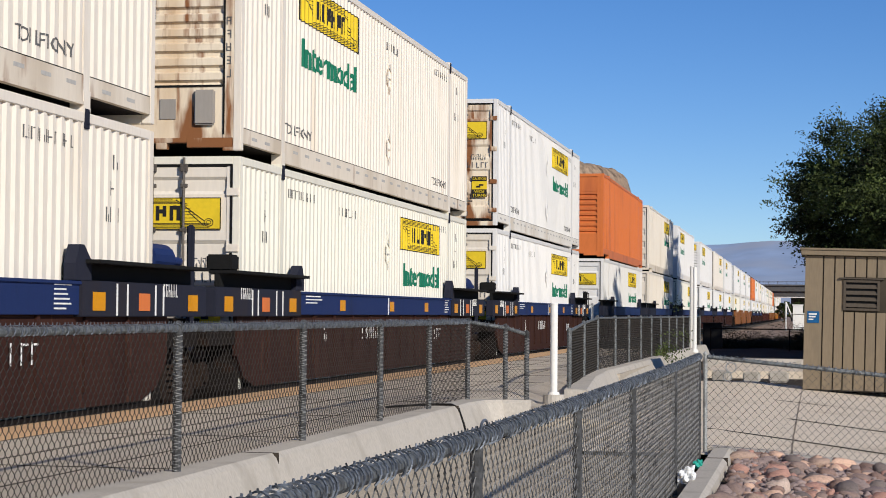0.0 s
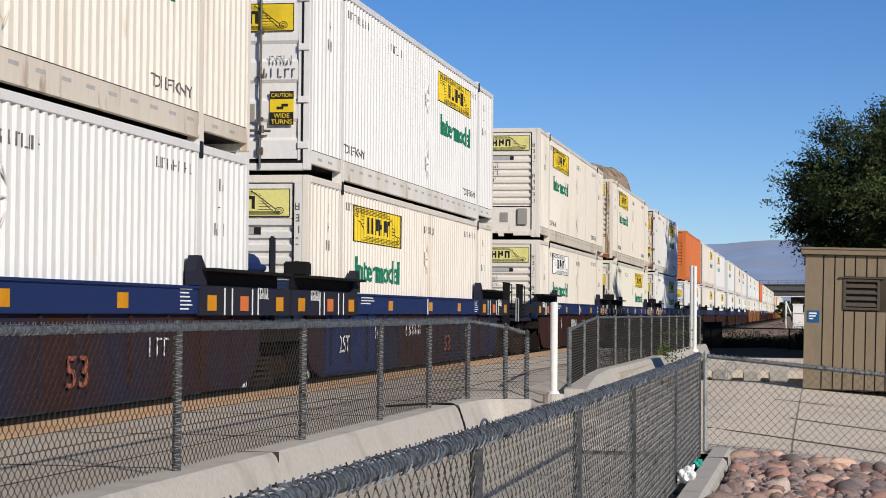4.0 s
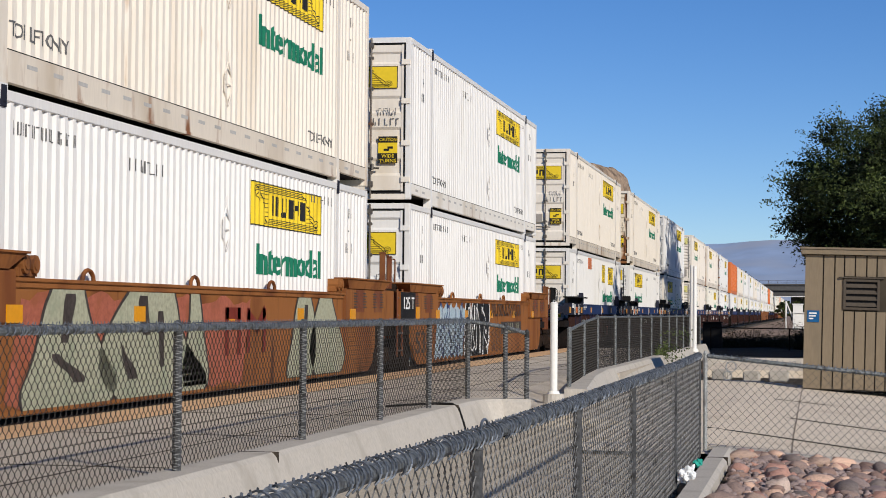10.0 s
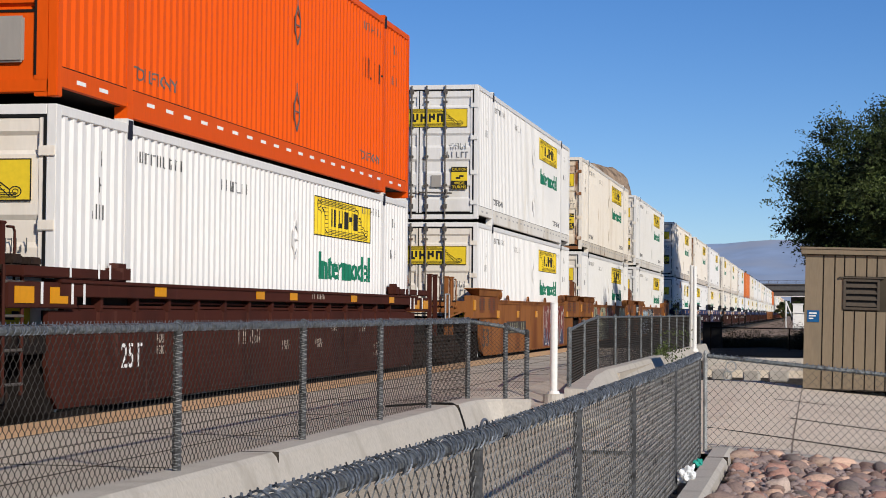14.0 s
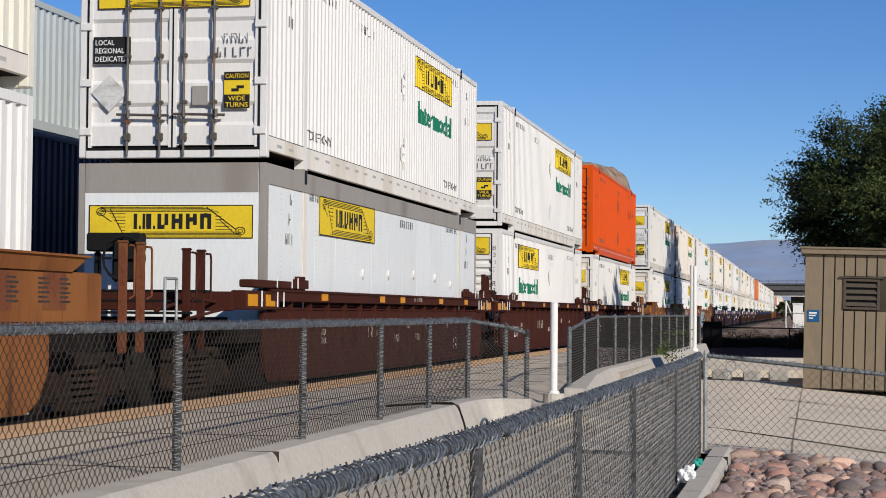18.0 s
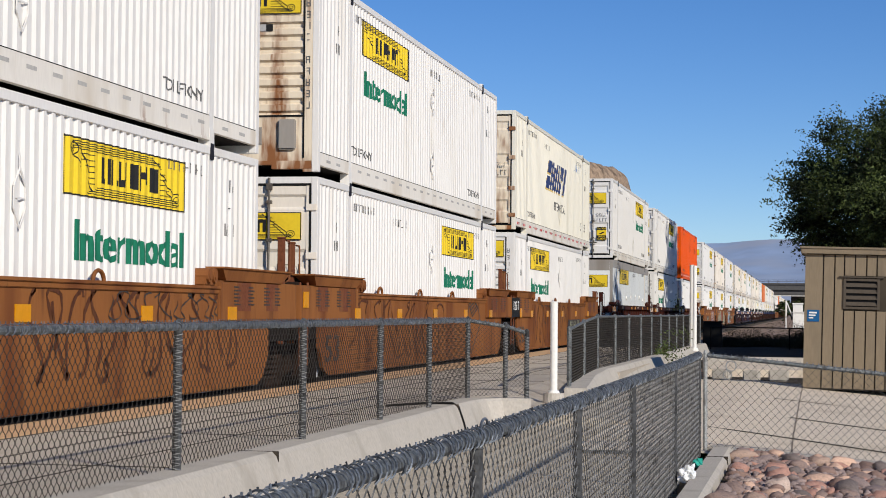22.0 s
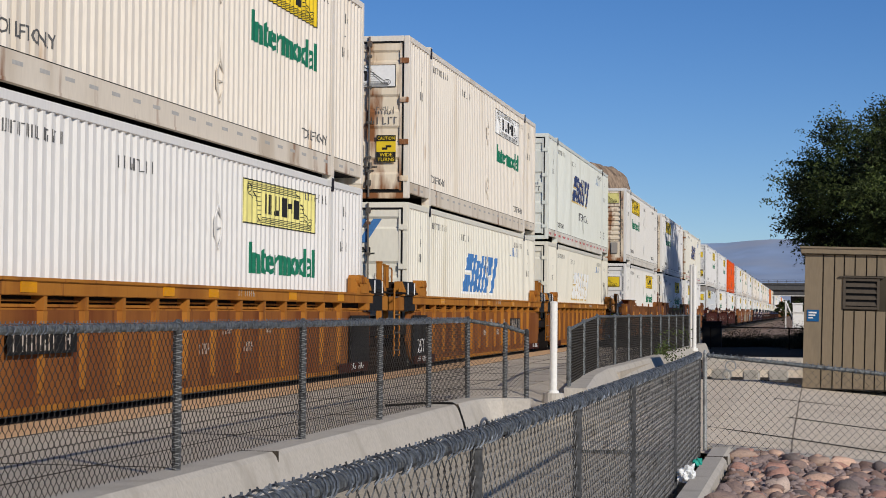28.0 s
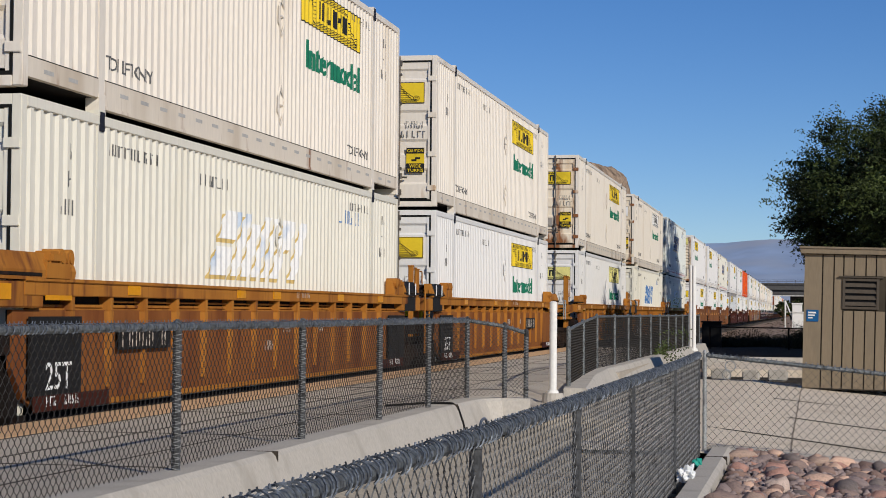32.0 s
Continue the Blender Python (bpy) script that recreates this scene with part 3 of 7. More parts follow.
def pad_line(points, w, m):
    """A dark open joint or crack drawn along points on the sloping apron."""
    verts, faces = [], []
    for i, (x, y) in enumerate(points):
        a = Vector(points[max(0, i - 1)])
        b = Vector(points[min(len(points) - 1, i + 1)])
        d = (b - a).normalized()
        for s in (-1, 1):
            px, py = x - d.y * s * w, y + d.x * s * w
            verts.append((px, py, pad_z(px, py) - 0.02 - 0.004 * max(0, py - 16) + 0.004))
        if i:
            k = 2 * i
            faces.append((k - 2, k - 1, k + 1, k))
    tagged(new("apron_joint", raw("apron_joint", verts, faces, M[m])), "dark open joint in the concrete apron", "joint", "", "structure")


for line, w, m in PAD_LINES:
    pad_line(line, w, m)
G0, G1 = (-0.83, 16.32), (0.95, 16.9)
gate = fence("gate", "chain-link gate panel in a grey tube frame", [G0, G1], [0.06, -0.10], [0.885, 0.70], radius=0.018, rail_r=0.018, tip=0.004, mats="zincpost", post_mat="zinclight", gauge=0.0024)
for cx, cz, cr in ((0.215, 0.715, 0.043), (0.185, 0.640, 0.036)):
    hoop = [(cx + cr * math.cos(0.45 * k), -0.02, cz + cr * math.sin(0.45 * k)) for k in range(15)]
    part("wire_ring", tubes(*[(p, q, 0.0045) for p, q in zip(hoop, hoop[1:])], n=6), M["zinclight"], gate, "pale coiled wire ring hung on the gate")

# kerb and cobble bed
kerb_run("bed_kerb", [(-0.70, -2.0), (-0.70, 4), (-0.70, 9), (-0.69, 13), (-0.68, 16.55)], 0.16, -0.05, 0.09, "pale concrete edging beside the cobbles", lean=0.01)
slab("kerb_joint", -0.775, -0.595, 15.2, 15.215, 0.03, 0.0935, M["joint"], "dark joint across the concrete edging")
kerb_run("bed_end_kerb", [(-0.8, 16.75, 0), (0.3, 16.55, -0.07), (1.6, 16.3, -0.16)][::-1], 0.3, -0.3, 0.07, "pale concrete edging at the end of the cobble bed", lean=0.02)


def stone_mesh(seed):
    bm = bmesh.new()
    bmesh.ops.create_icosphere(bm, subdivisions=2, radius=1.0)
    for v in bm.verts:
        k = 1 + 0.46 * noise.noise(v.co * 1.1 + Vector((seed * 7.3, 0, 0))) + 0.10 * noise.noise(v.co * 3 + Vector((seed, 3, 0)))
        v.co = v.co * k
    for f in bm.faces:
        f.smooth = True
    return bm


bed = thing("cobble_bed", "bed of rounded pinkish brown river cobbles", "cobbles", (0, 12, 0.0), kind="structure")
stones = [mesh_of(stone_mesh(i), "stone", M["cobble"]) for i in range(7)]
rnd = random.Random(5)
placed = []
for tries in range(14000):
    y = 11.9 + 4.7 * rnd.random() ** 0.8
    x = rnd.uniform(-0.54, 0.95)
    s = rnd.choice((0.036, 0.05, 0.06, 0.07, 0.09)) * rnd.uniform(0.9, 1.12)
    if all((x - a) ** 2 + (y - b) ** 2 > (0.82 * (s + c)) ** 2 for a, b, c in placed):
        placed.append((x, y, s))
        if len(placed) >= 298:
            break
for x, y, s in placed:
    ob = part("stone", rnd.choice(stones), None, bed)
    z = 0.012 - 0.07 * max(0, x + 0.6) + rnd.uniform(-0.01, 0.045)
    ob.matrix_basis = Matrix.LocRotScale((x, y - 12, z), Euler((rnd.uniform(-.5, .5), rnd.uniform(-.5, .5), rnd.uniform(0, 6.3))),
                                         (s * rnd.uniform(1.0, 1.7), s * rnd.uniform(0.8, 1.2), s * rnd.uniform(0.5, 0.9)))
# the nearer rest of the bed, joined
rest_v, rest_f = [], []
src = [([v.co.copy() for v in me.vertices], [tuple(p.vertices) for p in me.polygons]) for me in stones]
done = []
for tries in range(3000):
    x, y, s = rnd.uniform(-0.54, 1.5), rnd.uniform(2.0, 11.8), rnd.uniform(0.05, 0.09)
    if all((x - a) ** 2 + (y - b) ** 2 > (0.9 * (s + c)) ** 2 for a, b, c in done):
        done.append((x, y, s))
        vs, fs = rnd.choice(src)
        m = Matrix.LocRotScale((x, y - 12, 0.03 - 0.07 * max(0, x + 0.6)), Euler((0, 0, rnd.uniform(0, 6.3))), (s * 1.3, s, s * 0.8))
        b = len(rest_v)
        rest_v += [m @ v for v in vs]
        rest_f += [tuple(i + b for i in f) for f in fs]
fill = list(placed)
for tries in range(2500):
    x, y, s = rnd.uniform(-0.54, 0.95), rnd.uniform(11.8, 16.45), rnd.uniform(0.018, 0.028)
    if all((x - a) ** 2 + (y - b) ** 2 > (0.72 * (s + c)) ** 2 for a, b, c in fill):
        fill.append((x, y, s))
        vs, fs = rnd.choice(src)
        m = Matrix.LocRotScale((x, y - 12, 0.02 - 0.07 * max(0, x + 0.6) + rnd.uniform(0, 0.035)), Euler((rnd.uniform(-.5, .5), rnd.uniform(-.5, .5), rnd.uniform(0, 6.3))), (s * 1.4, s, s * 0.8))
        b = len(rest_v)
        rest_v += [m @ v for v in vs]
        rest_f += [tuple(i + b for i in f) for f in fs]
rest = raw("stones", rest_v, rest_f, M["cobble"])
rest.shade_smooth()
part("cobbles", rest, None, bed)["kind"] = "stuff"
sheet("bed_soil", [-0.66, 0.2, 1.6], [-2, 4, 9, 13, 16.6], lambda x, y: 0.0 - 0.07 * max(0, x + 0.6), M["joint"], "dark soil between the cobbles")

# ---- shed ----
SH = (-0.02, 35.0)
SW, SD = 2.02, 1.9
shed = thing("utility_shed", "tan plywood-sided utility shed with a louvred vent", "shed", (SH[0], SH[1], 0), rz=-2)
part("wall", boxes((0, SW, 0, SD, -0.12, 2.31)), M["shedgap"], shed)
edges = [0.0, 0.30, 0.50, 0.67, 0.86, 1.06, 1.24, 1.42, 1.62, 1.82, 2.02]
VX0, VX1, VZ0, VZ1 = 0.655, 1.30, 1.33, 1.88
for i in range(len(edges) - 1):
    a, b = edges[i] + (0.012 if i else -0.02), edges[i + 1] - 0.012
    if a < VX1 - 0.03 and b > VX0 + 0.03:
        part("siding_board", boxes((a, b, -0.022, 0, -0.1, VZ0 - 0.03), (a, b, -0.022, 0, VZ1 + 0.05, 2.3)), M["shed"], shed)
    else:
        part("siding_board", boxes((a, b, -0.022, 0, -0.1, 2.3)), M["shed"], shed)
part("fascia", boxes((-0.10, SW + 0.1, -0.10, SD + 0.1, 2.31, 2.40), bevel=0.006), M["shed"], shed)
part("roof", boxes((-0.12, SW + 0.12, -0.12, SD + 0.12, 2.40, 2.44), bevel=0.006), M["shed"], shed)
shed.rotation_euler.y = radians(1.2)
vent = part("vent", boxes((VX0, VX0 + 0.05, -0.05, 0.0, VZ0, VZ1), (VX1 - 0.05, VX1, -0.05, 0.0, VZ0, VZ1), (VX0 + 0.05, VX1 - 0.05, -0.05, 0, VZ0, VZ0 + 0.045),
                          (VX0 + 0.05, VX1 - 0.05, -0.05, 0, VZ1 - 0.045, VZ1), (VX0 - 0.07, VX1 + 0.07, -0.07, 0, VZ1 + 0.012, VZ1 + 0.04), bevel=0.004), M["louvre"], shed, "bronze louvred vent")
part("backing", boxes((VX0 + 0.05, VX1 - 0.05, -0.005, 0.0, VZ0 + 0.045, VZ1 - 0.045)), M["black"], vent)
for k in range(4):
    z = VZ0 + 0.075 + 0.112 * k
    bm = bmesh.new()
    vs = [bm.verts.new(c) for c in ((VX0 + 0.05, -0.045, z), (VX1 - 0.05, -0.045, z), (VX1 - 0.05, -0.012, z + 0.055), (VX0 + 0.05, -0.012, z + 0.055),
                                    (VX0 + 0.05, -0.045, z - 0.012), (VX1 - 0.05, -0.045, z - 0.012))]
    bm.faces.new(vs[:4]), bm.faces.new((vs[4], vs[5], vs[1], vs[0]))
    part("slat", bm, M["louvre"], vent)
sign = part("sign", boxes((0.03, 0.245, -0.035, -0.023, 1.09, 1.30), bevel=0.003), M["bluesign"], shed, "small blue notice with white lines")
part("lettering", boxes((0.06, 0.20, -0.038, -0.0352, 1.235, 1.265), (0.06, 0.18, -0.038, -0.0352, 1.19, 1.215), (0.06, 0.14, -0.038, -0.0352, 1.145, 1.165)), M["whiteink"], sign)

# ---- poles ----
bollard = thing("white_pole", "white painted steel pole in a concrete footing", "pole", (-2.955, 22.7, 0.12))
part("post", tube(bmesh.new(), (0, 0, 0.05), (0, 0, 1.21), 0.045, 16), M["whitepole"], bollard)
part("cap", tube(bmesh.new(), (0, 0, 1.21), (0, 0, 1.226), 0.048, 16, 0.03), M["whitepole"], bollard)
part("footing", tube(bmesh.new(), (0, 0, 0.0), (0, 0, 0.13), 0.135, 16, 0.125), M["concrete"], bollard)
part("collar", tube(bmesh.new(), (0, 0, 0.13), (0, 0, 0.16), 0.075, 16, 0.065), M["whitepole"], bollard)
for dx, dy, h in ((-2.96, 51.0, 2.28), (-2.86, 50.6, 2.25)):
    pole = thing("thin_white_pole", "thin white painted pole beside the road", "pole", (dx, dy, 0.22), group="thin white poles")
    part("post", tube(bmesh.new(), (0, 0, 0), (0, 0, h), 0.055, 12), M["whitepole"], pole)
    part("footing", tube(bmesh.new(), (0, 0, 0), (0, 0, 0.08), 0.11, 12, 0.09), M["whitepole"], pole)
box_cab = thing("black_cabinet", "low black trackside equipment cabinet", "cabinet", (-3.62, 76, -0.2))
part("body", boxes((-0.35, 0.40, -0.3, 0.3, 0, 1.05), bevel=0.03), M["black"], box_cab)
part("lid", boxes((-0.4, 0.45, -0.35, 0.35, 1.05, 1.11), bevel=0.02), M["black"], box_cab)

# ---- rails ----
for cx in (-8.21, -13.5):
    for g in (-0.7535, 0.7175):
        bm = boxes((g - 0.035, g + 0.035, -60, 700, -0.06, -0.03), (g - 0.012, g + 0.012, -60, 700, -0.16, -0.06), (g - 0.07, g + 0.07, -60, 700, -0.20, -0.165))
        ob = tagged(new("rail", mesh_of(bm, "rail", M["wheel"])), "worn steel running rail", "rail", "rails", "structure")
        ob.location.x = cx


# ---- containers ----
CL, CW, CH = 16.154, 2.59, 2.896


def corrugated_side(y0, y1, z0, z1, x_out, x_in, pitch=0.213):
    """Vertical trapezoid folds along y, facing +x."""
    n = max(1, round((y1 - y0) / pitch))
    w = (y1 - y0) / n
    prof = []
    for i in range(n):
        s = y0 + i * w
        prof += [(s, x_in), (s + 0.32 * w, x_in), (s + 0.50 * w, x_out), (s + 0.82 * w, x_out)]
    prof.append((y1, x_in))
    verts = [(x, y, z) for y, x in prof for z in (z0, z1)]
    faces = [(2 * i, 2 * i + 2, 2 * i + 3, 2 * i + 1) for i in range(len(prof) - 1)]
    return verts, faces


FLUTES = ((0.12, 1.90), (2.06, 14.10), (14.26, CL - 0.12))
FLUTE_OUT, FLUTE_IN = -0.010, -0.037


def side_depth(y):
    """How far the folded side lies behind the plane of the posts, at a place along the box."""
    for a, b in FLUTES:
        if a <= y <= b:
            u = (y - a) / ((b - a) / round((b - a) / 0.213)) % 1.0
            k = 0.0 if u < 0.32 else (u - 0.32) / 0.18 if u < 0.5 else 1.0 if u < 0.82 else (1.0 - u) / 0.18
            return FLUTE_IN + (FLUTE_OUT - FLUTE_IN) * k
    return -0.006


def add_mesh(bm, verts, faces):
    vs = [bm.verts.new(v) for v in verts]
    for f in faces:
        bm.faces.new([vs[i] for i in f])


def side_bm():
    bm = bmesh.new()
    for a, b in FLUTES:
        add_mesh(bm, *corrugated_side(a, b, 0.28, 2.80, FLUTE_OUT, FLUTE_IN))
    return bm


def frame_bm(ends=True):
    """Corner posts, lifting posts, top rails, headers and roof of the box."""
    bm = bmesh.new()
    for x0, x1 in ((-0.10, 0.0), (-CW, -CW + 0.10)):
        box(bm, x0, x1, 0.0, 0.13, 0.0, CH, 0.008)
        box(bm, x0, x1, CL - 0.13, CL, 0.0, CH, 0.008)
        box(bm, x0, x1, 0.13, CL - 0.13, 2.795, CH, 0.006)
    for y in (1.98, 14.18):
        box(bm, -0.06, -0.006, y - 0.085, y + 0.085, 0.02, CH - 0.02)
        box(bm, -0.14, 0.004, y - 0.09, y + 0.09, CH - 0.015, CH + 0.05)
        box(bm, -0.14, 0.002, y - 0.09, y + 0.09, -0.022, 0.14)
    box(bm, -CW + 0.1, -0.1, 0.02, CL - 0.02, CH - 0.03, CH - 0.012)
    box(bm, -CW + 0.1, -0.1, 0.0, 0.12, CH - 0.11, CH, 0.006)
    box(bm, -CW + 0.1, -0.1, CL - 0.12, CL, 0.0, CH, 0.006)
    box(bm, -CW, -CW + 0.03, 0.13, CL - 0.13, 0.05, 2.795)
    return bm


RAIL_SPANS = ((0.13, 1.895, 0.10), (2.065, 14.095, 0.0), (14.265, CL - 0.13, 0.10))


def rail_bm(i):
    """A length of the bottom side rail: lower between the lifting posts than at the ends."""
    y0, y1, z0 = RAIL_SPANS[i]
    bm = boxes((-0.07, -0.004, y0, y1, z0, 0.285))
    if i == 1:
        box(bm, -0.07, 0.004, y0, y1, -0.004, 0.03)
    return bm


def slots_bm():
    bm = bmesh.new()
    ys = [0.5, 1.1] + [2.5 + 0.62 * i for i in range(19)] + [14.6, 15.3]
    for y in ys:
        box(bm, -0.01, -0.0025, y, y + 0.24, 0.165, 0.205)
    return bm


def door_bm(x0, x1):
    """One door leaf: a plate with five shallow pressed bands."""
    zs = [0.16, 0.42, 0.47, 0.68, 0.73, 0.98, 1.03, 1.24, 1.29, 1.54, 1.59, 1.80, 1.85, 2.42, 2.46, 2.60, 2.64, 2.76]
    deep = [0, 0, 1, 1, 0, 0, 1, 1, 0, 0, 1, 1, 0, 0, 1, 1, 0, 0]
    verts = [(x, 0.012 + 0.03 * d, z) for z, d in zip(zs, deep) for x in (x0 + 0.04, x1 - 0.04)]
    faces = [(2 * i, 2 * i + 1, 2 * i + 3, 2 * i + 2) for i in range(len(zs) - 1)]
    bm = bmesh.new()
    add_mesh(bm, verts, faces)
    box(bm, x0, x0 + 0.045, 0.004, 0.05, 0.13, 2.79)
    box(bm, x1 - 0.045, x1, 0.004, 0.05, 0.13, 2.79)
    return bm


def front_bm():
    """The nose end: a flat lower panel and horizontal pressed ribs."""
    bm = bmesh.new()
    zs, d = [0.16], [0]
    z = 0.86
    zs += [0.80]
    d += [0]
    while z < 2.16:
        zs += [z, z + 0.03, z + 0.11, z + 0.14]
        d += [1, 0, 0, 1]
        z += 0.185
    zs += [2.22, 2.28, 2.77]
    d += [1, 0, 0]
    verts = [(x, 0.012 + 0.045 * k, zz) for zz, k in zip(zs, d) for x in (-CW + 0.22, -0.22)]
    add_mesh(bm, verts, [(2 * i, 2 * i + 1, 2 * i + 3, 2 * i + 2) for i in range(len(zs) - 1)])
    box(bm, -CW + 0.10, -CW + 0.23, 0.0, 0.06, 0.0, 2.79)
    box(bm, -0.23, -0.10, 0.0, 0.06, 0.0, 2.79)
    return bm


def bars_bm(w, h, n, rnd_seed, plane="side", fill=0.7):
    """Unreadable marking: a row of upright bars, in the x-y plane."""
    r = random.Random(rnd_seed)
    bm = bmesh.new()
    step = w / n
    for i in range(n):
        if r.random() < 0.9:
            a = i * step
            b = a + step * fill * r.uniform(0.6, 1.0)
            box(bm, a, a + 0.11 * step, 0, h, 0, 0.004)
            if r.random() < 0.7:
                k = r.choice((0.0, 0.44, 0.86))
                box(bm, a + 0.22 * step, b, h * k, h * (k + 0.10), 0, 0.004)
            if r.random() < 0.5:
                box(bm, b - 0.10 * step, b, 0, h * r.choice((0.5, 1.0)), 0, 0.004)
    return bm


def column_bm():
    """Unreadable marking set one sign under the other: short bars in a column."""
    r = random.Random(5)
    bm = bmesh.new()
    for k in range(11):
        if k == 6:
            continue
        z = 0.165 * k
        for x, u, w, h in ((0.0, 0.0, 0.012, 0.10), (0.050, 0.0, 0.012, 0.10), (0.012, 0.0, 0.038, 0.012), (0.012, 0.044, 0.038, 0.012), (0.012, 0.088, 0.038, 0.012)):
            if r.random() < 0.62:
                box(bm, x, x + w, z + u, z + u + h, 0, 0.004)
    return bm


def ticks(w, h, seed):
    """The panel's dark device, as plain shapes: a row of heavy blocks on an unrolled scroll of ruled lines with curled ends."""
    bm = bmesh.new()

    def line(p, q, g):
        p, q = Vector((p[0] * w, p[1] * h, 0)), Vector((q[0] * w, q[1] * h, 0))
        n = Vector((p.y - q.y, q.x - p.x, 0)).normalized() * g
        up = Vector((0, 0, 0.003))
        vs = [bm.verts.new(v) for v in (p - n + up, q - n + up, q + n + up, p + n + up)]
        bm.faces.new(vs)

    def curl(cx, cz, rx, rz, turns, g):
        m = 12
        pts = [(cx + rx * math.cos(0.5236 * i * turns), cz + rz * math.sin(0.5236 * i * turns)) for i in range(m + 1)]
        for p, q in zip(pts, pts[1:]):
            line(p, q, g)

    n = 6
    cw = w * 0.52 / n
    for i in range(n):
        x = w * 0.24 + i * cw
        if i in (0, 1):
            box(bm, x + cw * (0.30 if i else 0.42), x + cw * 0.66, h * 0.28, h * 0.74, 0, 0.003)
            if i:
                box(bm, x + cw * 0.05, x + cw * 0.24, h * 0.28, h * 0.74, 0, 0.003)
            box(bm, x + cw * 0.80, x + cw * 0.93, h * 0.28, h * 0.38, 0, 0.003)
        else:
            box(bm, x + cw * 0.10, x + cw * 0.36, h * 0.28, h * 0.74, 0, 0.003)
            box(bm, x + cw * 0.60, x + cw * 0.86, h * (0.28 if i % 2 else 0.40), h * 0.74, 0, 0.003)
            k = (0.28, 0.44, 0.28, 0.46, 0.50, 0.62)[i]
            box(bm, x + cw * 0.36, x + cw * 0.60, h * k, h * (k + 0.13), 0, 0.003)
    g = min(0.0045, h * 0.009)
    for k in range(4):
        line((0.07, 0.93 - 0.04 * k), (0.70 + 0.03 * k, 0.93 - 0.04 * k), g)
        line((0.26 - 0.03 * k, 0.19 - 0.04 * k), (0.93, 0.19 - 0.04 * k), g)
    for k in range(6):
        z = 0.24 + 0.10 * k
        line((0.205 - 0.016 * k, z), (0.225, z), g)
        line((0.775, 1.0 - z), (0.795 + 0.016 * k, 1.0 - z), g)
    line((0.13, 0.90), (0.215, 0.10), g * 1.6), line((0.72, 0.93), (0.90, 0.26), g * 1.6)
    line((0.05, 0.80), (0.14, 0.50), g * 1.3), line((0.80, 0.55), (0.90, 0.10), g * 1.3)
    curl(0.075, 0.80, 0.028, 0.12, 1, g * 1.4), curl(0.925, 0.22, 0.028, 0.12, 1, g * 1.4)
    curl(0.075, 0.80, 0.014, 0.06, 1, g), curl(0.925, 0.22, 0.014, 0.06, 1, g)
    box(bm, 0, w, 0, h * 0.028, 0, 0.003), box(bm, 0, w, h * 0.972, h, 0, 0.003)
    box(bm, 0, w * 0.006, 0, h, 0, 0.003), box(bm, w * 0.994, w, 0, h, 0, 0.003)
    return bm


def slant_letters(w, h):
    """A trade mark drawn as five plain leaning blocks, the wide ones notched."""
    bm = bmesh.new()

    def slab4(x0, x1, z0, z1):
        vs = [bm.verts.new((w * x + 0.16 * w * z, h * z, d)) for d in (0, 0.003) for x, z in ((x0, z0), (x1, z0), (x1, z1), (x0, z1))]
        for f in ((3, 2, 1, 0), (4, 5, 6, 7), (0, 1, 5, 4), (1, 2, 6, 5), (2, 3, 7, 6), (3, 0, 4, 7)):
            bm.faces.new([vs[j] for j in f])
    for x0, x1, z0, z1 in ((0.0, 0.17, 0.0, 0.44), (0.0, 0.17, 0.56, 1.0), (0.20, 0.27, 0.0, 1.0), (0.30, 0.39, 0.0, 0.85), (0.42, 0.49, 0.0, 1.0),
                           (0.53, 0.59, 0.0, 1.0), (0.63, 0.72, 0.0, 1.0), (0.72, 0.78, 0.5, 1.0), (0.84, 0.93, 0.0, 1.0)):
        slab4(x0, x1, z0, z1)
    return bm


ME = {}


def shared(key, make, material):
    """A mesh that alike pieces share."""
    if key not in ME:
        me = make()
        ME[key] = mesh_of(me, key.split("/")[0], material) if isinstance(me, bmesh.types.BMesh) else me
    return ME[key]


def draped(key, make, material, y0, lift=0.003):
    """Painted lettering or a film panel that follows the folds of the side, from y0 on; shared by alike boxes."""
    key = "%s/at%.2f" % (key, y0)
    if key not in ME:
        src = make()
        if isinstance(src, bmesh.types.BMesh):
            bm = src
        else:
            bm = bmesh.new()
            bm.from_mesh(src)
        lo, hi = min(v.co.x for v in bm.verts), max(v.co.x for v in bm.verts)
        for a, b in FLUTES:
            n = round((b - a) / 0.213)
            w = (b - a) / n
            for i in range(n):
                for f in (0.0, 0.32, 0.50, 0.82):
                    c = a + (i + f) * w - y0
                    if lo < c < hi:
                        bmesh.ops.bisect_plane(bm, geom=bm.verts[:] + bm.edges[:] + bm.faces[:], dist=1e-5, plane_co=(c, 0, 0), plane_no=(1, 0, 0))
        for v in bm.verts:
            v.co.z += side_depth(y0 + v.co.x) + lift
        ME[key] = mesh_of(bm, key.split("/")[0], material)
    return ME[key]


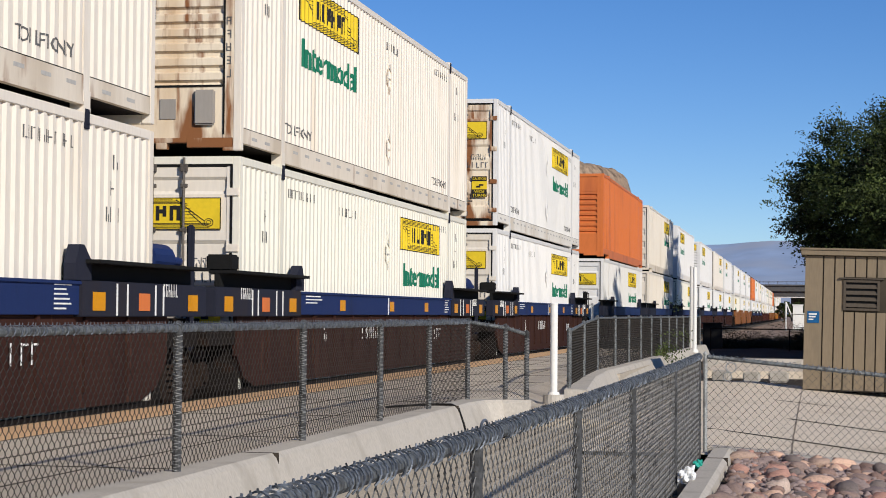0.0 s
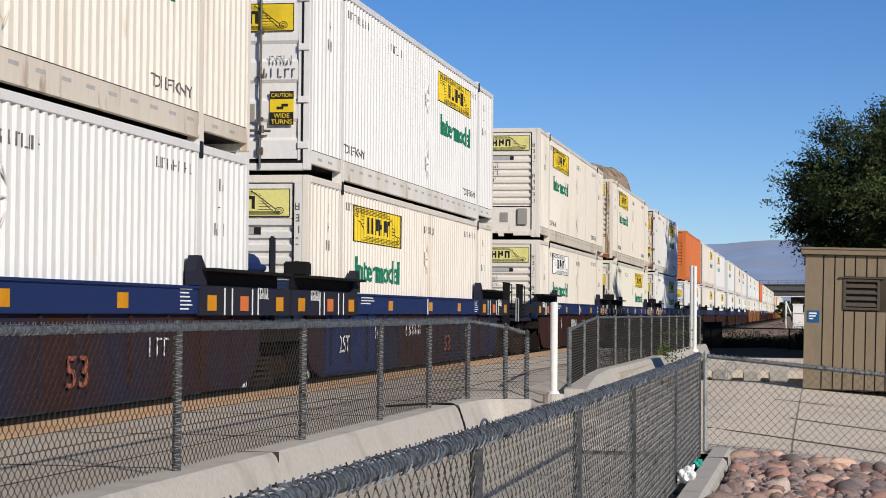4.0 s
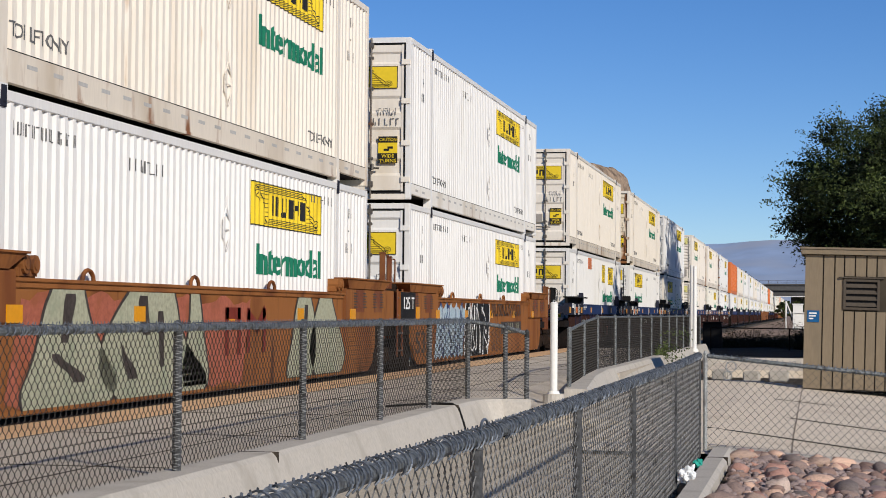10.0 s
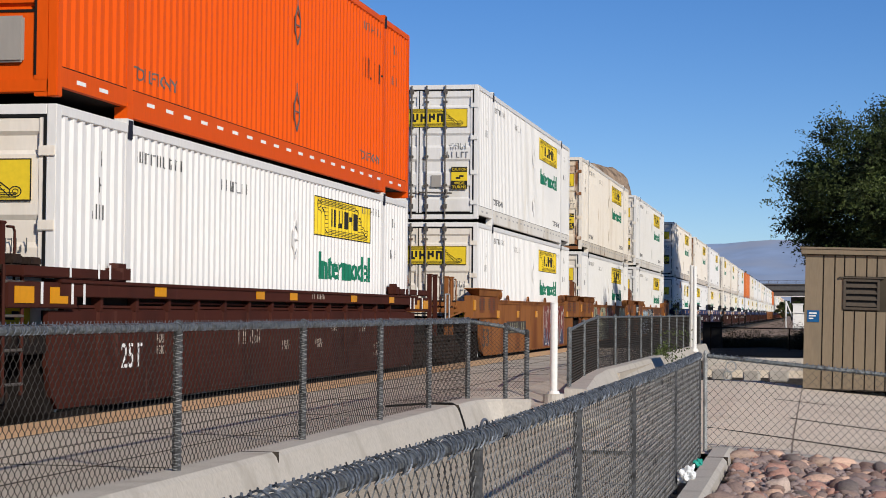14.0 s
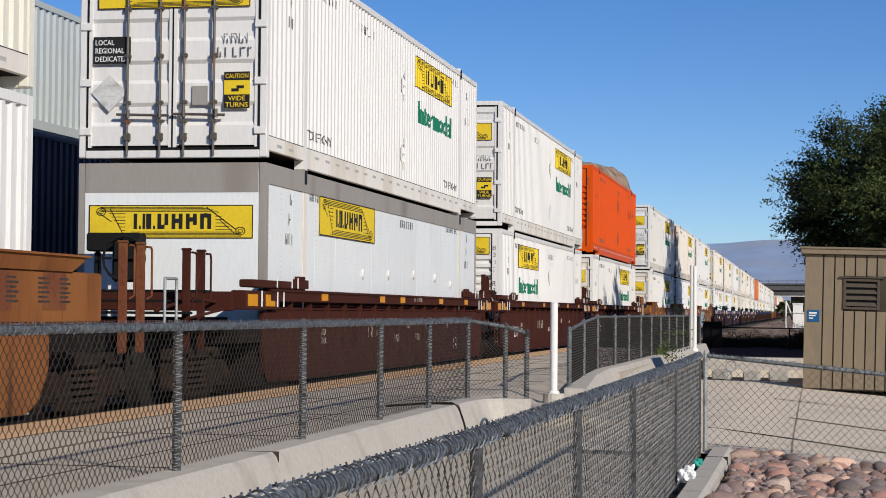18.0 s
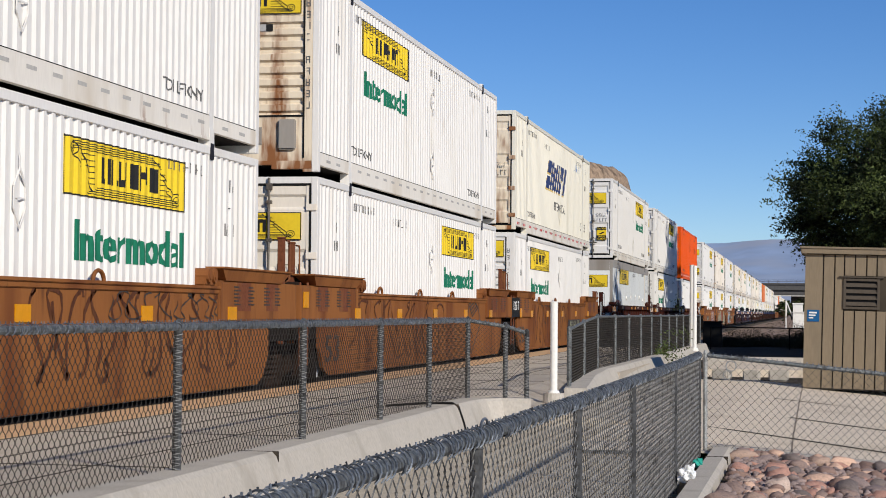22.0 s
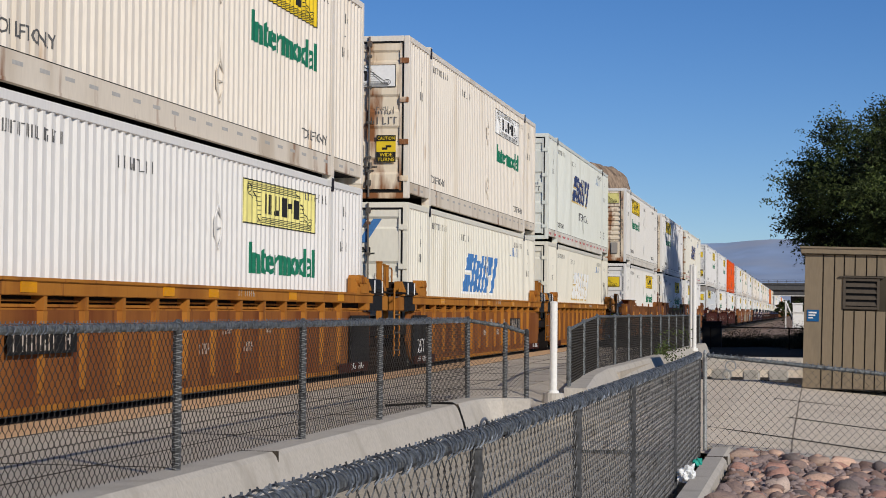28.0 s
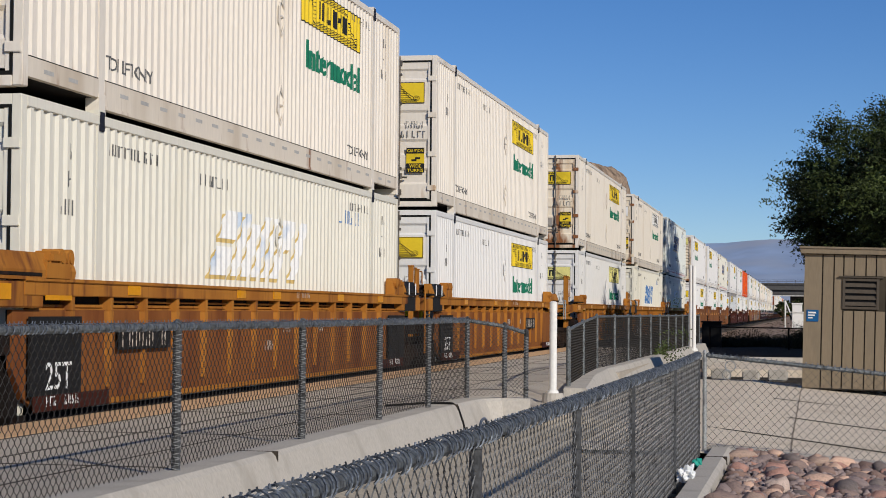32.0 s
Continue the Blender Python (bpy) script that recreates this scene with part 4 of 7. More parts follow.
LETTERS = {
    "local": words("LOCAL", 0.10, M["whiteink"], 0.26), "regional": words("REGIONAL", 0.10, M["whiteink"], 0.40), "dedicated": words("DEDICATED", 0.10, M["whiteink"], 0.46),
    "intermodal": words("Intermodal", 0.56, M["green"], 3.25, 0.014),
    "top": words("TOP LIFT ONLY", 0.20, M["greyink"], 1.35),
    "upper": words("INTERMODAL", 0.34, M["greyink"], 2.5),
    "feet": words("53'", 0.15, M["greyink"], 0.20),
    "five": words("53", 0.34, M["greyink"]),
    "caution": words("CAUTION", 0.085, M["yellow"], 0.31),
    "wide": words("WIDE", 0.09, M["yellow"], 0.23),
    "turns": words("TURNS", 0.09, M["yellow"], 0.31),
}


def plate_panel(parent, face, a, z, w, h, colour="yellow", seed=1):
    """A yellow panel with its dark device, on the side ("s") or the end ("e")."""
    key = "logo_panel/%s%s%.2f%.2f" % (face, colour, w, h)
    sheet_bm = lambda: boxes((0, w, 0, h, 0, 0.004))
    mesh = draped(key, sheet_bm, M[colour], a, 0.0) if face == "s" else shared(key, sheet_bm, M[colour])
    if face == "e":
        pan = end_word("logo_panel", mesh, parent, a, -0.004, z)
    else:
        pan = side_word("logo_panel", mesh, parent, 0.0, a, z)
    dev_bm = lambda: ticks(w, h, seed)
    dev = part("device", draped("device/%.2f%.2f" % (w, h), dev_bm, M["ink"], a, 0.0) if face == "s" else shared("device/%.2f%.2f" % (w, h), dev_bm, M["ink"]), None, pan)
    dev.location.z = 0.0042
    return pan


def door_end(ob, col, frame_mat, panel, seed, full):
    r = random.Random(seed)
    half = CW / 2
    part("door", shared("door/l" + col, lambda: door_bm(-CW + 0.125, -half - 0.01), M[col]), None, ob)
    part("door", shared("door/r" + col, lambda: door_bm(-half + 0.01, -0.125), M[col]), None, ob)
    for k, strip in enumerate(((-CW + 0.10, -CW + 0.125, -0.004, 0.03, 0.10, 2.80), (-0.125, -0.10, -0.004, 0.03, 0.10, 2.80), (-half - 0.01, -half + 0.01, -0.002, 0.03, 0.10, 2.80),
                               (-CW + 0.125, -0.125, -0.002, 0.03, 2.77, 2.80), (-CW + 0.125, -0.125, -0.002, 0.03, 0.10, 0.135))):
        part("door_seal", shared("door_seal/%d" % k, lambda: boxes(strip), M["gasket"]), None, ob)
    part("sill", shared("sill/" + frame_mat, lambda: boxes((-CW + 0.1, -0.1, -0.01, 0.12, -0.005, 0.095), bevel=0.006), M[frame_mat]), None, ob)
    if full:
        for x in (-1.91, -1.46, -1.13, -0.72):
            part("lock_rod", shared("lock_rod", lambda: lock_rod_bm(), M["rod"]), None, ob, at=(x, -0.035, 0))
        for x in (-1.69, -0.92):
            part("handle", shared("handle", lambda: tubes(((-0.36, -0.05, 0.57), (0.36, -0.05, 0.55), 0.018), ((-0.20, -0.06, 0.52), (-0.20, -0.06, 0.63), 0.026), ((0.24, -0.06, 0.52), (0.24, -0.06, 0.63), 0.026)), M["rod"]), None, ob, at=(x, 0, 0))
        for x in (-CW + 0.09, -0.09):
            for z in (0.35, 1.0, 1.75, 2.45):
                part("hinge", shared("hinge/" + col, lambda: boxes((-0.085, 0.085, -0.022, 0.0, -0.05, 0.05), bevel=0.008), M[col]), None, ob, at=(x, 0, z))
        if r.random() < 0.75:
            pl = part("placard", shared("placard", lambda: diamond_bm(0.50), M["placard"]), None, ob, "weathered diamond placard holder", at=(-2.17, -0.004, 0.86))
            pl.rotation_euler.y = 0.0
        part("tag", shared("tag", lambda: boxes((0, 0.21, -0.012, 0.0, 0, 0.25)), M["steel"]), None, ob, "grey square tag", at=(-1.02, -0.001, 0.69))
        if col == "white" and seed in (19, 25):
            lab = part("route_label", shared("route_label", lambda: boxes((0, 0.52, -0.006, 0, 0, 0.36)), M["ink"]), None, ob, "black label with white lines of lettering", at=(-2.40, -0.004, 1.25))
            for k, z in (("local", 0.25), ("regional", 0.14), ("dedicated", 0.03)):
                end_word("lettering", LETTERS[k], lab, 0.03, -0.008, z)
        if panel:
            sgn = part("caution_sign", shared("caution_sign", lambda: boxes((0, 0.35, -0.006, 0, 0, 0.48)), M["yellow"]), None, ob, "yellow and black wide turns notice", at=(-0.585, -0.004, 0.64))
            part("band", shared("band/a", lambda: boxes((0, 0.35, -0.0105, -0.006, 0.37, 0.48)), M["ink"]), None, sgn)
            part("band", shared("band/b", lambda: boxes((0, 0.35, -0.0105, -0.006, 0, 0.18)), M["ink"]), None, sgn)
            part("pictogram", shared("pictogram", lambda: boxes((0.10, 0.20, -0.008, -0.006, 0.22, 0.26), (0.17, 0.27, -0.008, -0.006, 0.26, 0.30), bevel=0.0), M["ink"]), None, sgn)
            for k, x, z in (("caution", 0.02, 0.395), ("wide", 0.06, 0.10), ("turns", 0.02, 0.015)):
                end_word("lettering", LETTERS[k], sgn, x, -0.0125, z)
        end_word("markings", shared("markings/e1", lambda: bars_bm(0.42, 0.13, 4, 3), M["greyink"]), ob, -0.60, -0.003, 1.50)
        end_word("markings", shared("markings/e2", lambda: bars_bm(0.62, 0.13, 6, 4), M["greyink"]), ob, -0.68, -0.003, 1.32)
    if panel:
        plate_panel(ob, "e", -CW + 0.25, 1.98, 2.10, 0.40, panel)


shared_word = words("INTERMODAL", 0.17, M["ink"], 1.6)


def diamond_bm(w):
    bm = bmesh.new()
    h = w / 2
    vs = [bm.verts.new(c) for c in ((-h, 0, 0), (0, 0, -h), (h, 0, 0), (0, 0, h), (-h, -0.008, 0), (0, -0.008, -h), (h, -0.008, 0), (0, -0.008, h))]
    for f in ((3, 2, 1, 0), (4, 5, 6, 7), (0, 1, 5, 4), (1, 2, 6, 5), (2, 3, 7, 6), (3, 0, 4, 7)):
        bm.faces.new([vs[j] for j in f])
    box(bm, -h * 0.4, h * 0.5, -0.012, -0.008, -0.04, -0.02)
    box(bm, -h * 0.4, h * 0.4, -0.012, -0.008, 0.10, 0.115)
    return bm


def lock_rod_bm():
    bm = tube(bmesh.new(), (0, 0, 0.02), (0, 0, 2.88), 0.019, 8)
    for z in (0.22, 0.45, 0.70, 1.32, 1.95, 2.5, 2.70):
        box(bm, -0.045, 0.045, -0.02, 0.035, z, z + 0.10 if z in (0.22, 2.70) else z + 0.05, 0.006)
    return bm


def nose_end(ob, col, frame_mat, panel, seed, full):
    part("end_wall", shared("end_wall/" + col, front_bm, M[col]), None, ob)
    part("sill", shared("nose_sill/" + frame_mat, lambda: boxes((-CW + 0.1, -1.9, -0.004, 0.12, 0.04, 0.16), (-1.9, -0.7, -0.004, 0.12, 0.10, 0.16), (-0.7, -0.1, -0.004, 0.12, 0.04, 0.16),
         (-1.62, -1.48, -0.02, 0.1, 0.02, 0.10), (-1.1, -0.96, -0.02, 0.1, 0.02, 0.10), bevel=0.004), M[frame_mat]), None, ob)
    if full:
        # black strips stand in for the shadow along the end wall's edges
        part("shadow_gap", shared("shadow_gap", lambda: boxes((-CW + 0.21, -CW + 0.235, -0.002, 0.05, 0.2, 2.78), (-0.235, -0.21, -0.002, 0.05, 0.2, 2.78), (-CW + 0.235, -0.235, -0.0, 0.03, 0.80, 0.825)), M["gasket"]), None, ob, "dark strip standing in for edge shadow")
        part("document_box", shared("document_box", lambda: boxes((0, 0.27, -0.05, 0.01, 0, 0.44), bevel=0.02), M["steel"]), None, ob, "grey metal document box", at=(-0.60, 0, 0.32))
        part("tag", shared("tag", lambda: boxes((0, 0.26, -0.012, 0.0, 0, 0.32)), M["steel"]), None, ob, "dark grey square tag", at=(-1.06, 0.01, 0.40))
        part("placard", shared("placard", lambda: diamond_bm(0.50), M["placard"]), None, ob, "weathered diamond placard holder", at=(-1.98, 0.008, 0.52))
        end_word("markings", shared("markings/e1", lambda: bars_bm(0.42, 0.13, 4, 3), M["greyink"]), ob, -1.45, 0.006, 1.84)
        end_word("markings", shared("markings/e2", lambda: bars_bm(0.62, 0.13, 6, 4), M["greyink"]), ob, -1.55, 0.006, 1.66)
        end_word("lettering", LETTERS["feet"], ob, -1.38, 0.006, 1.47)
        part("sticker", shared("sticker", lambda: boxes((0, 0.72, -0.006, 0, 0, 0.10)), M["slot"]), None, ob, "grey sticker strip", at=(-1.52, 0.008, 2.05))
        part("sticker", shared("sticker/k", lambda: boxes((0, 0.10, -0.008, 0, 0, 0.10)), M["ink"]), None, ob, "black square sticker", at=(-0.80, 0.008, 2.05))
        part("amber_tag", shared("amber_tag", lambda: boxes((0, 0.12, -0.006, 0, 0, 0.12)), M["amber"]), None, ob, "small amber square", at=(-1.62, 0.008, 0.47))
        end_word("markings", shared("markings/e3", column_bm, M["greyink"]), ob, -0.195, -0.003, 0.75)
    if panel:
        plate_panel(ob, "e", -CW + 0.26, 2.30, 2.06, 0.40, panel)


def rivets_bm():
    """Rows of small rivets down the seams of a flat-panelled side."""
    bm = bmesh.new()
    for i in range(26):
        for k in range(34):
            y, z = 0.16 + 0.611 * i, 0.22 + 0.07 * k
            vs = [bm.verts.new(c) for c in ((-0.0095, y - 0.007, z - 0.007), (-0.0095, y + 0.007, z - 0.007), (-0.0095, y + 0.007, z + 0.007), (-0.0095, y - 0.007, z + 0.007), (-0.004, y, z))]
            for j in range(4):
                bm.faces.new((vs[j], vs[(j + 1) % 4], vs[4]))
    return bm


def container(col, front, panel, logo, label, full=True, seed=0, end_col=None, extra=None):
    """A 53-foot domestic box: near end at y=0, its platform side in the plane x=0."""
    rail_mat = {"silver": "steel", "orange": "orange", "oldorange": "oldorange", "cream": "rail"}.get(col, "railw")
    ob = thing("container", label, "container", group="double-stacked containers")
    if col == "silver":
        for i in range(13):
            part("panel", shared("panel/" + col, lambda: boxes((-0.05, -0.010, 0.004, 1.218, 0.16, 2.62), bevel=0.002), M[col]), None, ob, at=(0, 0.13 + i * 1.222, 0))
        part("side_wall", shared("side_wall/flat", lambda: boxes((-0.05, -0.02, 0.12, CL - 0.12, 0.12, 2.80)), M[col]), None, ob)
        for yy in (1.98, 14.18):
            part("post_cover", shared("post_cover", lambda: boxes((-0.008, 0.002, -0.095, 0.095, 0.15, 2.615), bevel=0.003), M["cream"]), None, ob, "stained lifting post", at=(0, yy, 0))
        part("rivet_row", shared("rivet_row", rivets_bm, M["slot"]), None, ob)["kind"] = "stuff"
        part("frame", shared("frame/steel", frame_bm, M["steel"]), None, ob)
        part("header", shared("header", lambda: boxes((-CW + 0.1, -0.1, -0.003, 0.05, 2.50, CH), bevel=0.004), M["steel"]), None, ob, "grey header band")
        part("top_band", shared("top_band", lambda: boxes((-0.06, 0.003, 0.13, CL - 0.13, 2.62, CH - 0.01), bevel=0.004), M["steel"]), None, ob, "grey top band")
        part("end_wall", shared("flat_end", lambda: boxes((-CW + 0.1, -0.1, 0.0, 0.04, 0.1, 2.8)), M[col]), None, ob)
        plate_panel(ob, "e", -CW + 0.16, 1.90, 2.26, 0.44, panel)
    else:
        part("side_wall", shared("side_wall/" + col, side_bm, M[col]), None, ob)
        part("frame", shared("frame/" + col, frame_bm, M[col]), None, ob)
        (nose_end if front else door_end)(ob, end_col or col, end_col or col, panel, seed, full)
    for i in range(3):
        part("bottom_rail", shared("bottom_rail/%d%s" % (i, rail_mat), lambda: rail_bm(i), M[rail_mat]), None, ob)
    part("floor", shared("floor", lambda: boxes((-CW + 0.05, -0.07, 0.1, CL - 0.1, 0.1, 0.16)), M["iron"]), None, ob)
    if full:
        part("rail_slot", shared("rail_slot/" + ("w" if "orange" in col else "d"), slots_bm, M["whiteink"] if "orange" in col else M["slot"]), None, ob)["kind"] = "stuff"
        # black strip drawn for the shadow line where wall meets rail
        part("seam", shared("seam", lambda: boxes(*[(-0.046, -0.0085, a, b, 0.2855, 0.297) for a, b, _ in RAIL_SPANS]), M["gasket"]), None, ob, "dark seam above the bottom rail")
    if full:
        for yy in (1.98, 14.18):
            part("lifting_casting", shared("lifting_casting", lambda: boxes((-0.02, 0.014, -0.055, 0.055, -0.16, 0.035), (0.006, 0.020, -0.03, 0.03, -0.12, -0.04), bevel=0.004), M["carnavy"]), None, ob, "dark lifting casting", at=(0, yy, CH))
    y = 2.78 if front else 9.62

    def write(name, key, make, m, at, z, lab=""):
        """Lettering painted on the folded or flat side."""
        me = shared("%s/%s" % (name, key), make, m) if col == "silver" else draped("%s/%s" % (name, key), make, m, at)
        return side_word(name, me, ob, -0.004 if col == "silver" else 0.0, at, z, lab)

    if logo in ("yellow", "paleyellow", "whiteink"):
        plate_panel(ob, "f" if col == "silver" else "s", y, 2.06, 3.6, 0.57, logo)
        if col != "silver":
            write("lettering", "intermodal", lambda: LETTERS["intermodal"], M["green"], y + (0.2 if front else 0.34), 1.44, "green lettering")
    elif logo and logo.startswith("slant"):
        c = {"slantn": "navyink", "slantw": "fadedlogo", "slantb": "blueink", "slantt": "fadedlogo"}[logo]
        back = "whiteink" if logo == "slantb" else "tanink"
        side_word("trade_mark", draped("trade_mark/b" + back, lambda: slant_letters(4.2, 0.80), M[back], 5.48, 0.0), ob, 0.0, 5.48, 1.33, "ochre shadow of a leaning trade mark")
        side_word("trade_mark", draped("trade_mark/" + c, lambda: slant_letters(4.2, 0.80), M[c], 5.56, 0.005), ob, 0.0, 5.56, 1.38, "large leaning trade mark in plain blocks")
        write("markings", "code", lambda: bars_bm(1.35, 0.20, 8, 71), M["blueink"], 12.0, 2.30)
        end_word("trade_mark", shared("trade_mark/e", lambda: slant_letters(1.75, 0.42), M["blueink"]), ob, -2.38, -0.004, 2.18, "blue leaning trade mark in plain blocks")
        end_word("lettering", shared_word, ob, -2.2, -0.004, 1.98)
        if logo == "slantn":
            for k in range(30):
                part("rail_reflector", shared("rail_reflector", lambda: boxes((-0.004, 0.004, 0, 0.10, 0.14, 0.20)), M["redink"]), None, ob, at=(0, 0.35 + 1.02 * (k // 2) + 0.22 * (k % 2), 0))
        if logo == "slantn":
            write("lettering", "upper", lambda: LETTERS["upper"], M["greyink"], 7.3, 0.86, "grey lettering")
            write("lettering", "five", lambda: LETTERS["five"], M["greyink"], 13.6, 0.55)
            write("lettering", "five", lambda: LETTERS["five"], M["greyink"], 14.6, 0.55)
    elif logo == "split":
        plate_panel(ob, "s", 9.55, 2.02, 0.85, 0.62, "yellow")
        plate_panel(ob, "s", 11.5, 1.98, 1.7, 0.62, "yellow")
        write("lettering", "intermodal", lambda: LETTERS["intermodal"], M["green"], 9.76, 1.36, "green lettering")
    elif logo == "small":
        write("trade_mark", "small", lambda: bars_bm(1.5, 0.32, 9, 9), M["ink"], 12.6, 1.75)
    if full:
        write("lettering", "top", lambda: LETTERS["top"], M["greyink"], 2.14, 0.42, "grey lifting notice")
        if not (logo or "").startswith("slant"):
            write("lettering", "top", lambda: LETTERS["top"], M["greyink"], 12.49, 0.42, "grey lifting notice")
        write("markings", "s1", lambda: bars_bm(1.5, 0.12, 15, 11, fill=0.6), M["greyink"], 2.25, 2.52)
        write("markings", "s2", lambda: bars_bm(1.2, 0.13, 7, 12, fill=0.6), M["greyink"], 8.4 if front else 5.2, 2.42)
        write("markings", "s3", lambda: bars_bm(1.2, 0.12, 12, 13, fill=0.6), M["greyink"], 12.7, 2.52)
        for yy in (1.2, 15.0):
            for k, (w, n) in enumerate(((0.22, 2), (0.12, 1), (0.62, 6))):
                write("markings", "v%d" % k, lambda: bars_bm(w, 0.15, n, 20 + k), M["greyink"], yy - w / 2, 2.4 - 0.27 * k)
        for yy, zz in ((5.6, 1.55), (7.5, 1.58), (9.6, 1.62), (11.6, 1.6), (13.2, 1.5)) if col == "silver" else ():
            side_word("knob", shared("knob", lambda: tubes(((0, 0, 0), (0, 0, 0.03), 0.075), n=10), M["white"]), ob, -0.009, yy, zz, "small white round knob")
        for yy, zz in () if col == "silver" else ((8.6, 1.95), (8.6, 0.75)):
            side_word("placard", shared("side_placard/" + ("o" if "orange" in col else col), lambda: side_diamond(), M["greyink" if "orange" in col else col]), ob, -0.009, yy, zz, "folded diamond placard holder")
    return ob


def side_diamond():
    """A placard holder on the side: a thin raised rim with two folds across it."""
    bm = bmesh.new()
    rim = ((-0.13, -0.10), (0.0, -0.27), (0.13, -0.10), (0.13, 0.10), (0.0, 0.27), (-0.13, 0.10))
    for k in range(6):
        (a, b), (c, d) = rim[k], rim[(k + 1) % 6]
        p, q = Vector((a, b, 0)), Vector((c, d, 0))
        n = (q - p).normalized().cross(Vector((0, 0, 1))) * 0.011
        vs = [bm.verts.new(v + Vector((0, 0, z))) for z in (0, 0.012) for v in (p - n, q - n, q + n, p + n)]
        for f in ((4, 5, 6, 7), (0, 1, 5, 4), (1, 2, 6, 5), (2, 3, 7, 6), (3, 0, 4, 7)):
            bm.faces.new([vs[j] for j in f])
    box(bm, -0.13, 0.13, -0.008, 0.008, 0, 0.008)
    box(bm, -0.010, 0.010, 0.26, 0.40, 0, 0.008)
    return bm


# ---- well cars (local origin: a unit's near container end, in the plane of the container side, at world height 0) ----
RAIL_Z = -0.03


def scrawl(seed, y0, y1, z0, z1, n=5, w=0.05):
    """Sprayed strokes: ribbons that swing up and down across a panel, in the x-y plane."""
    r = random.Random(seed)
    bm = bmesh.new()
    if not n:           # a filled, bulging field
        m = 40
        up = [(y0 + (y1 - y0) * i / m, z1 - 0.10 * (z1 - z0) * abs(math.sin(i * 0.42 + seed)) - 0.05 * r.random()) for i in range(m + 1)]
        lo = [(y0 + (y1 - y0) * i / m - 0.35, z0 + 0.07 * (z1 - z0) * abs(math.sin(i * 0.6 + seed))) for i in range(m + 1)]
        va, vb = [bm.verts.new((*p, 0)) for p in up], [bm.verts.new((*p, 0)) for p in lo]
        for i in range(m):
            bm.faces.new((vb[i], vb[i + 1], va[i + 1], va[i]))
    for k in range(n):
        a = y0 + (y1 - y0) * (k + 0.1) / n
        span = (y1 - y0) / n * r.uniform(0.8, 1.3)
        f1, f2, ph = r.uniform(1.5, 4), r.uniform(0.5, 1.6), r.uniform(0, 6)
        pts = []
        for i in range(26):
            u = i / 25
            pts.append(Vector((a + span * (u + 0.16 * math.sin(f1 * 6.28 * u + ph)), (z0 + z1) / 2 + (z1 - z0) * 0.5 * math.sin(f2 * 6.28 * u + ph * 2) * r.uniform(0.9, 1.0), 0)))
        prev = None
        for i in range(25):
            d = (pts[i + 1] - pts[i]).normalized()
            q = Vector((-d.y, d.x, 0)) * w * (0.5 + 0.5 * abs(math.sin(i * 0.9 + k)))
            pair = [bm.verts.new(pts[i] + q), bm.verts.new(pts[i] - q)]
            if prev:
                bm.faces.new((prev[0], prev[1], pair[1], pair[0]))
            prev = pair
    return bm


def bulges(shapes, grow=0.0):
    """Sprayed letter shapes: each (foot left, foot right, top left, top right, bottom, top), with swelling edges."""
    bm = bmesh.new()
    for k, (a0, a1, b0, b1, z0, z1) in enumerate(shapes):
        rows = []
        for i in range(15):
            f = i / 14
            z = z0 - grow * 0.4 + (z1 - z0 + grow * 0.8) * f
            g = f * f * (3 - 2 * f)
            w = 0.16 * (a1 - a0) * (1 - 0.4 * f)
            lo = a0 + (b0 - a0) * g + 0.5 * w * math.sin(5.2 * f + k * 2.1) - grow
            hi = a1 + (b1 - a1) * g + 0.5 * w * math.sin(4.6 * f + k * 1.3 + 1.0) + grow
            pinch = 0.10 * (hi - lo) * (1 - min(1, 6 * f) * min(1, 6 * (1 - f)))
            rows.append((bm.verts.new((lo + pinch, z, 0)), bm.verts.new((hi - pinch, z, 0))))
        for (p, q), (u, v) in zip(rows, rows[1:]):
            bm.faces.new((p, q, v, u))
    return bm


def brush(lines, w):
    """Sprayed straight strokes along points."""
    bm = bmesh.new()
    for pts in lines:
        for (a, b), (c, d) in zip(pts, pts[1:]):
            p, q = Vector((a, b, 0)), Vector((c, d, 0))
            n = (q - p).normalized()
            n = Vector((-n.y, n.x, 0)) * w
            e = (q - p).normalized() * w * 0.7
            bm.faces.new([bm.verts.new(v) for v in (p - e - n, q + e - n, q + e + n, p - e + n)])
    return bm


def truck(parent, y, x=-CW / 2):
    """A two-axle truck under an end: side frames, springs, wheels."""
    t = part("truck", shared("truck", truck_bm, M["cast"]), None, parent, "rusty cast side frames with springs", at=(x, y, 0))
    for dy in (-0.89, 0.89):
        for sx in (-1, 1):
            part("wheel", shared("wheel", wheel_bm, M["wheel"]), None, t, at=(sx * 0.72, dy, RAIL_Z + 0.46))
    return t


def wheel_bm():
    bm = bmesh.new()
    for r, x0, x1 in ((0.46, -0.06, 0.06), (0.49, -0.09, -0.06), (0.12, -0.1, 0.11)):
        tube(bm, (x0, 0, 0), (x1, 0, 0), r, 20)
    return bm


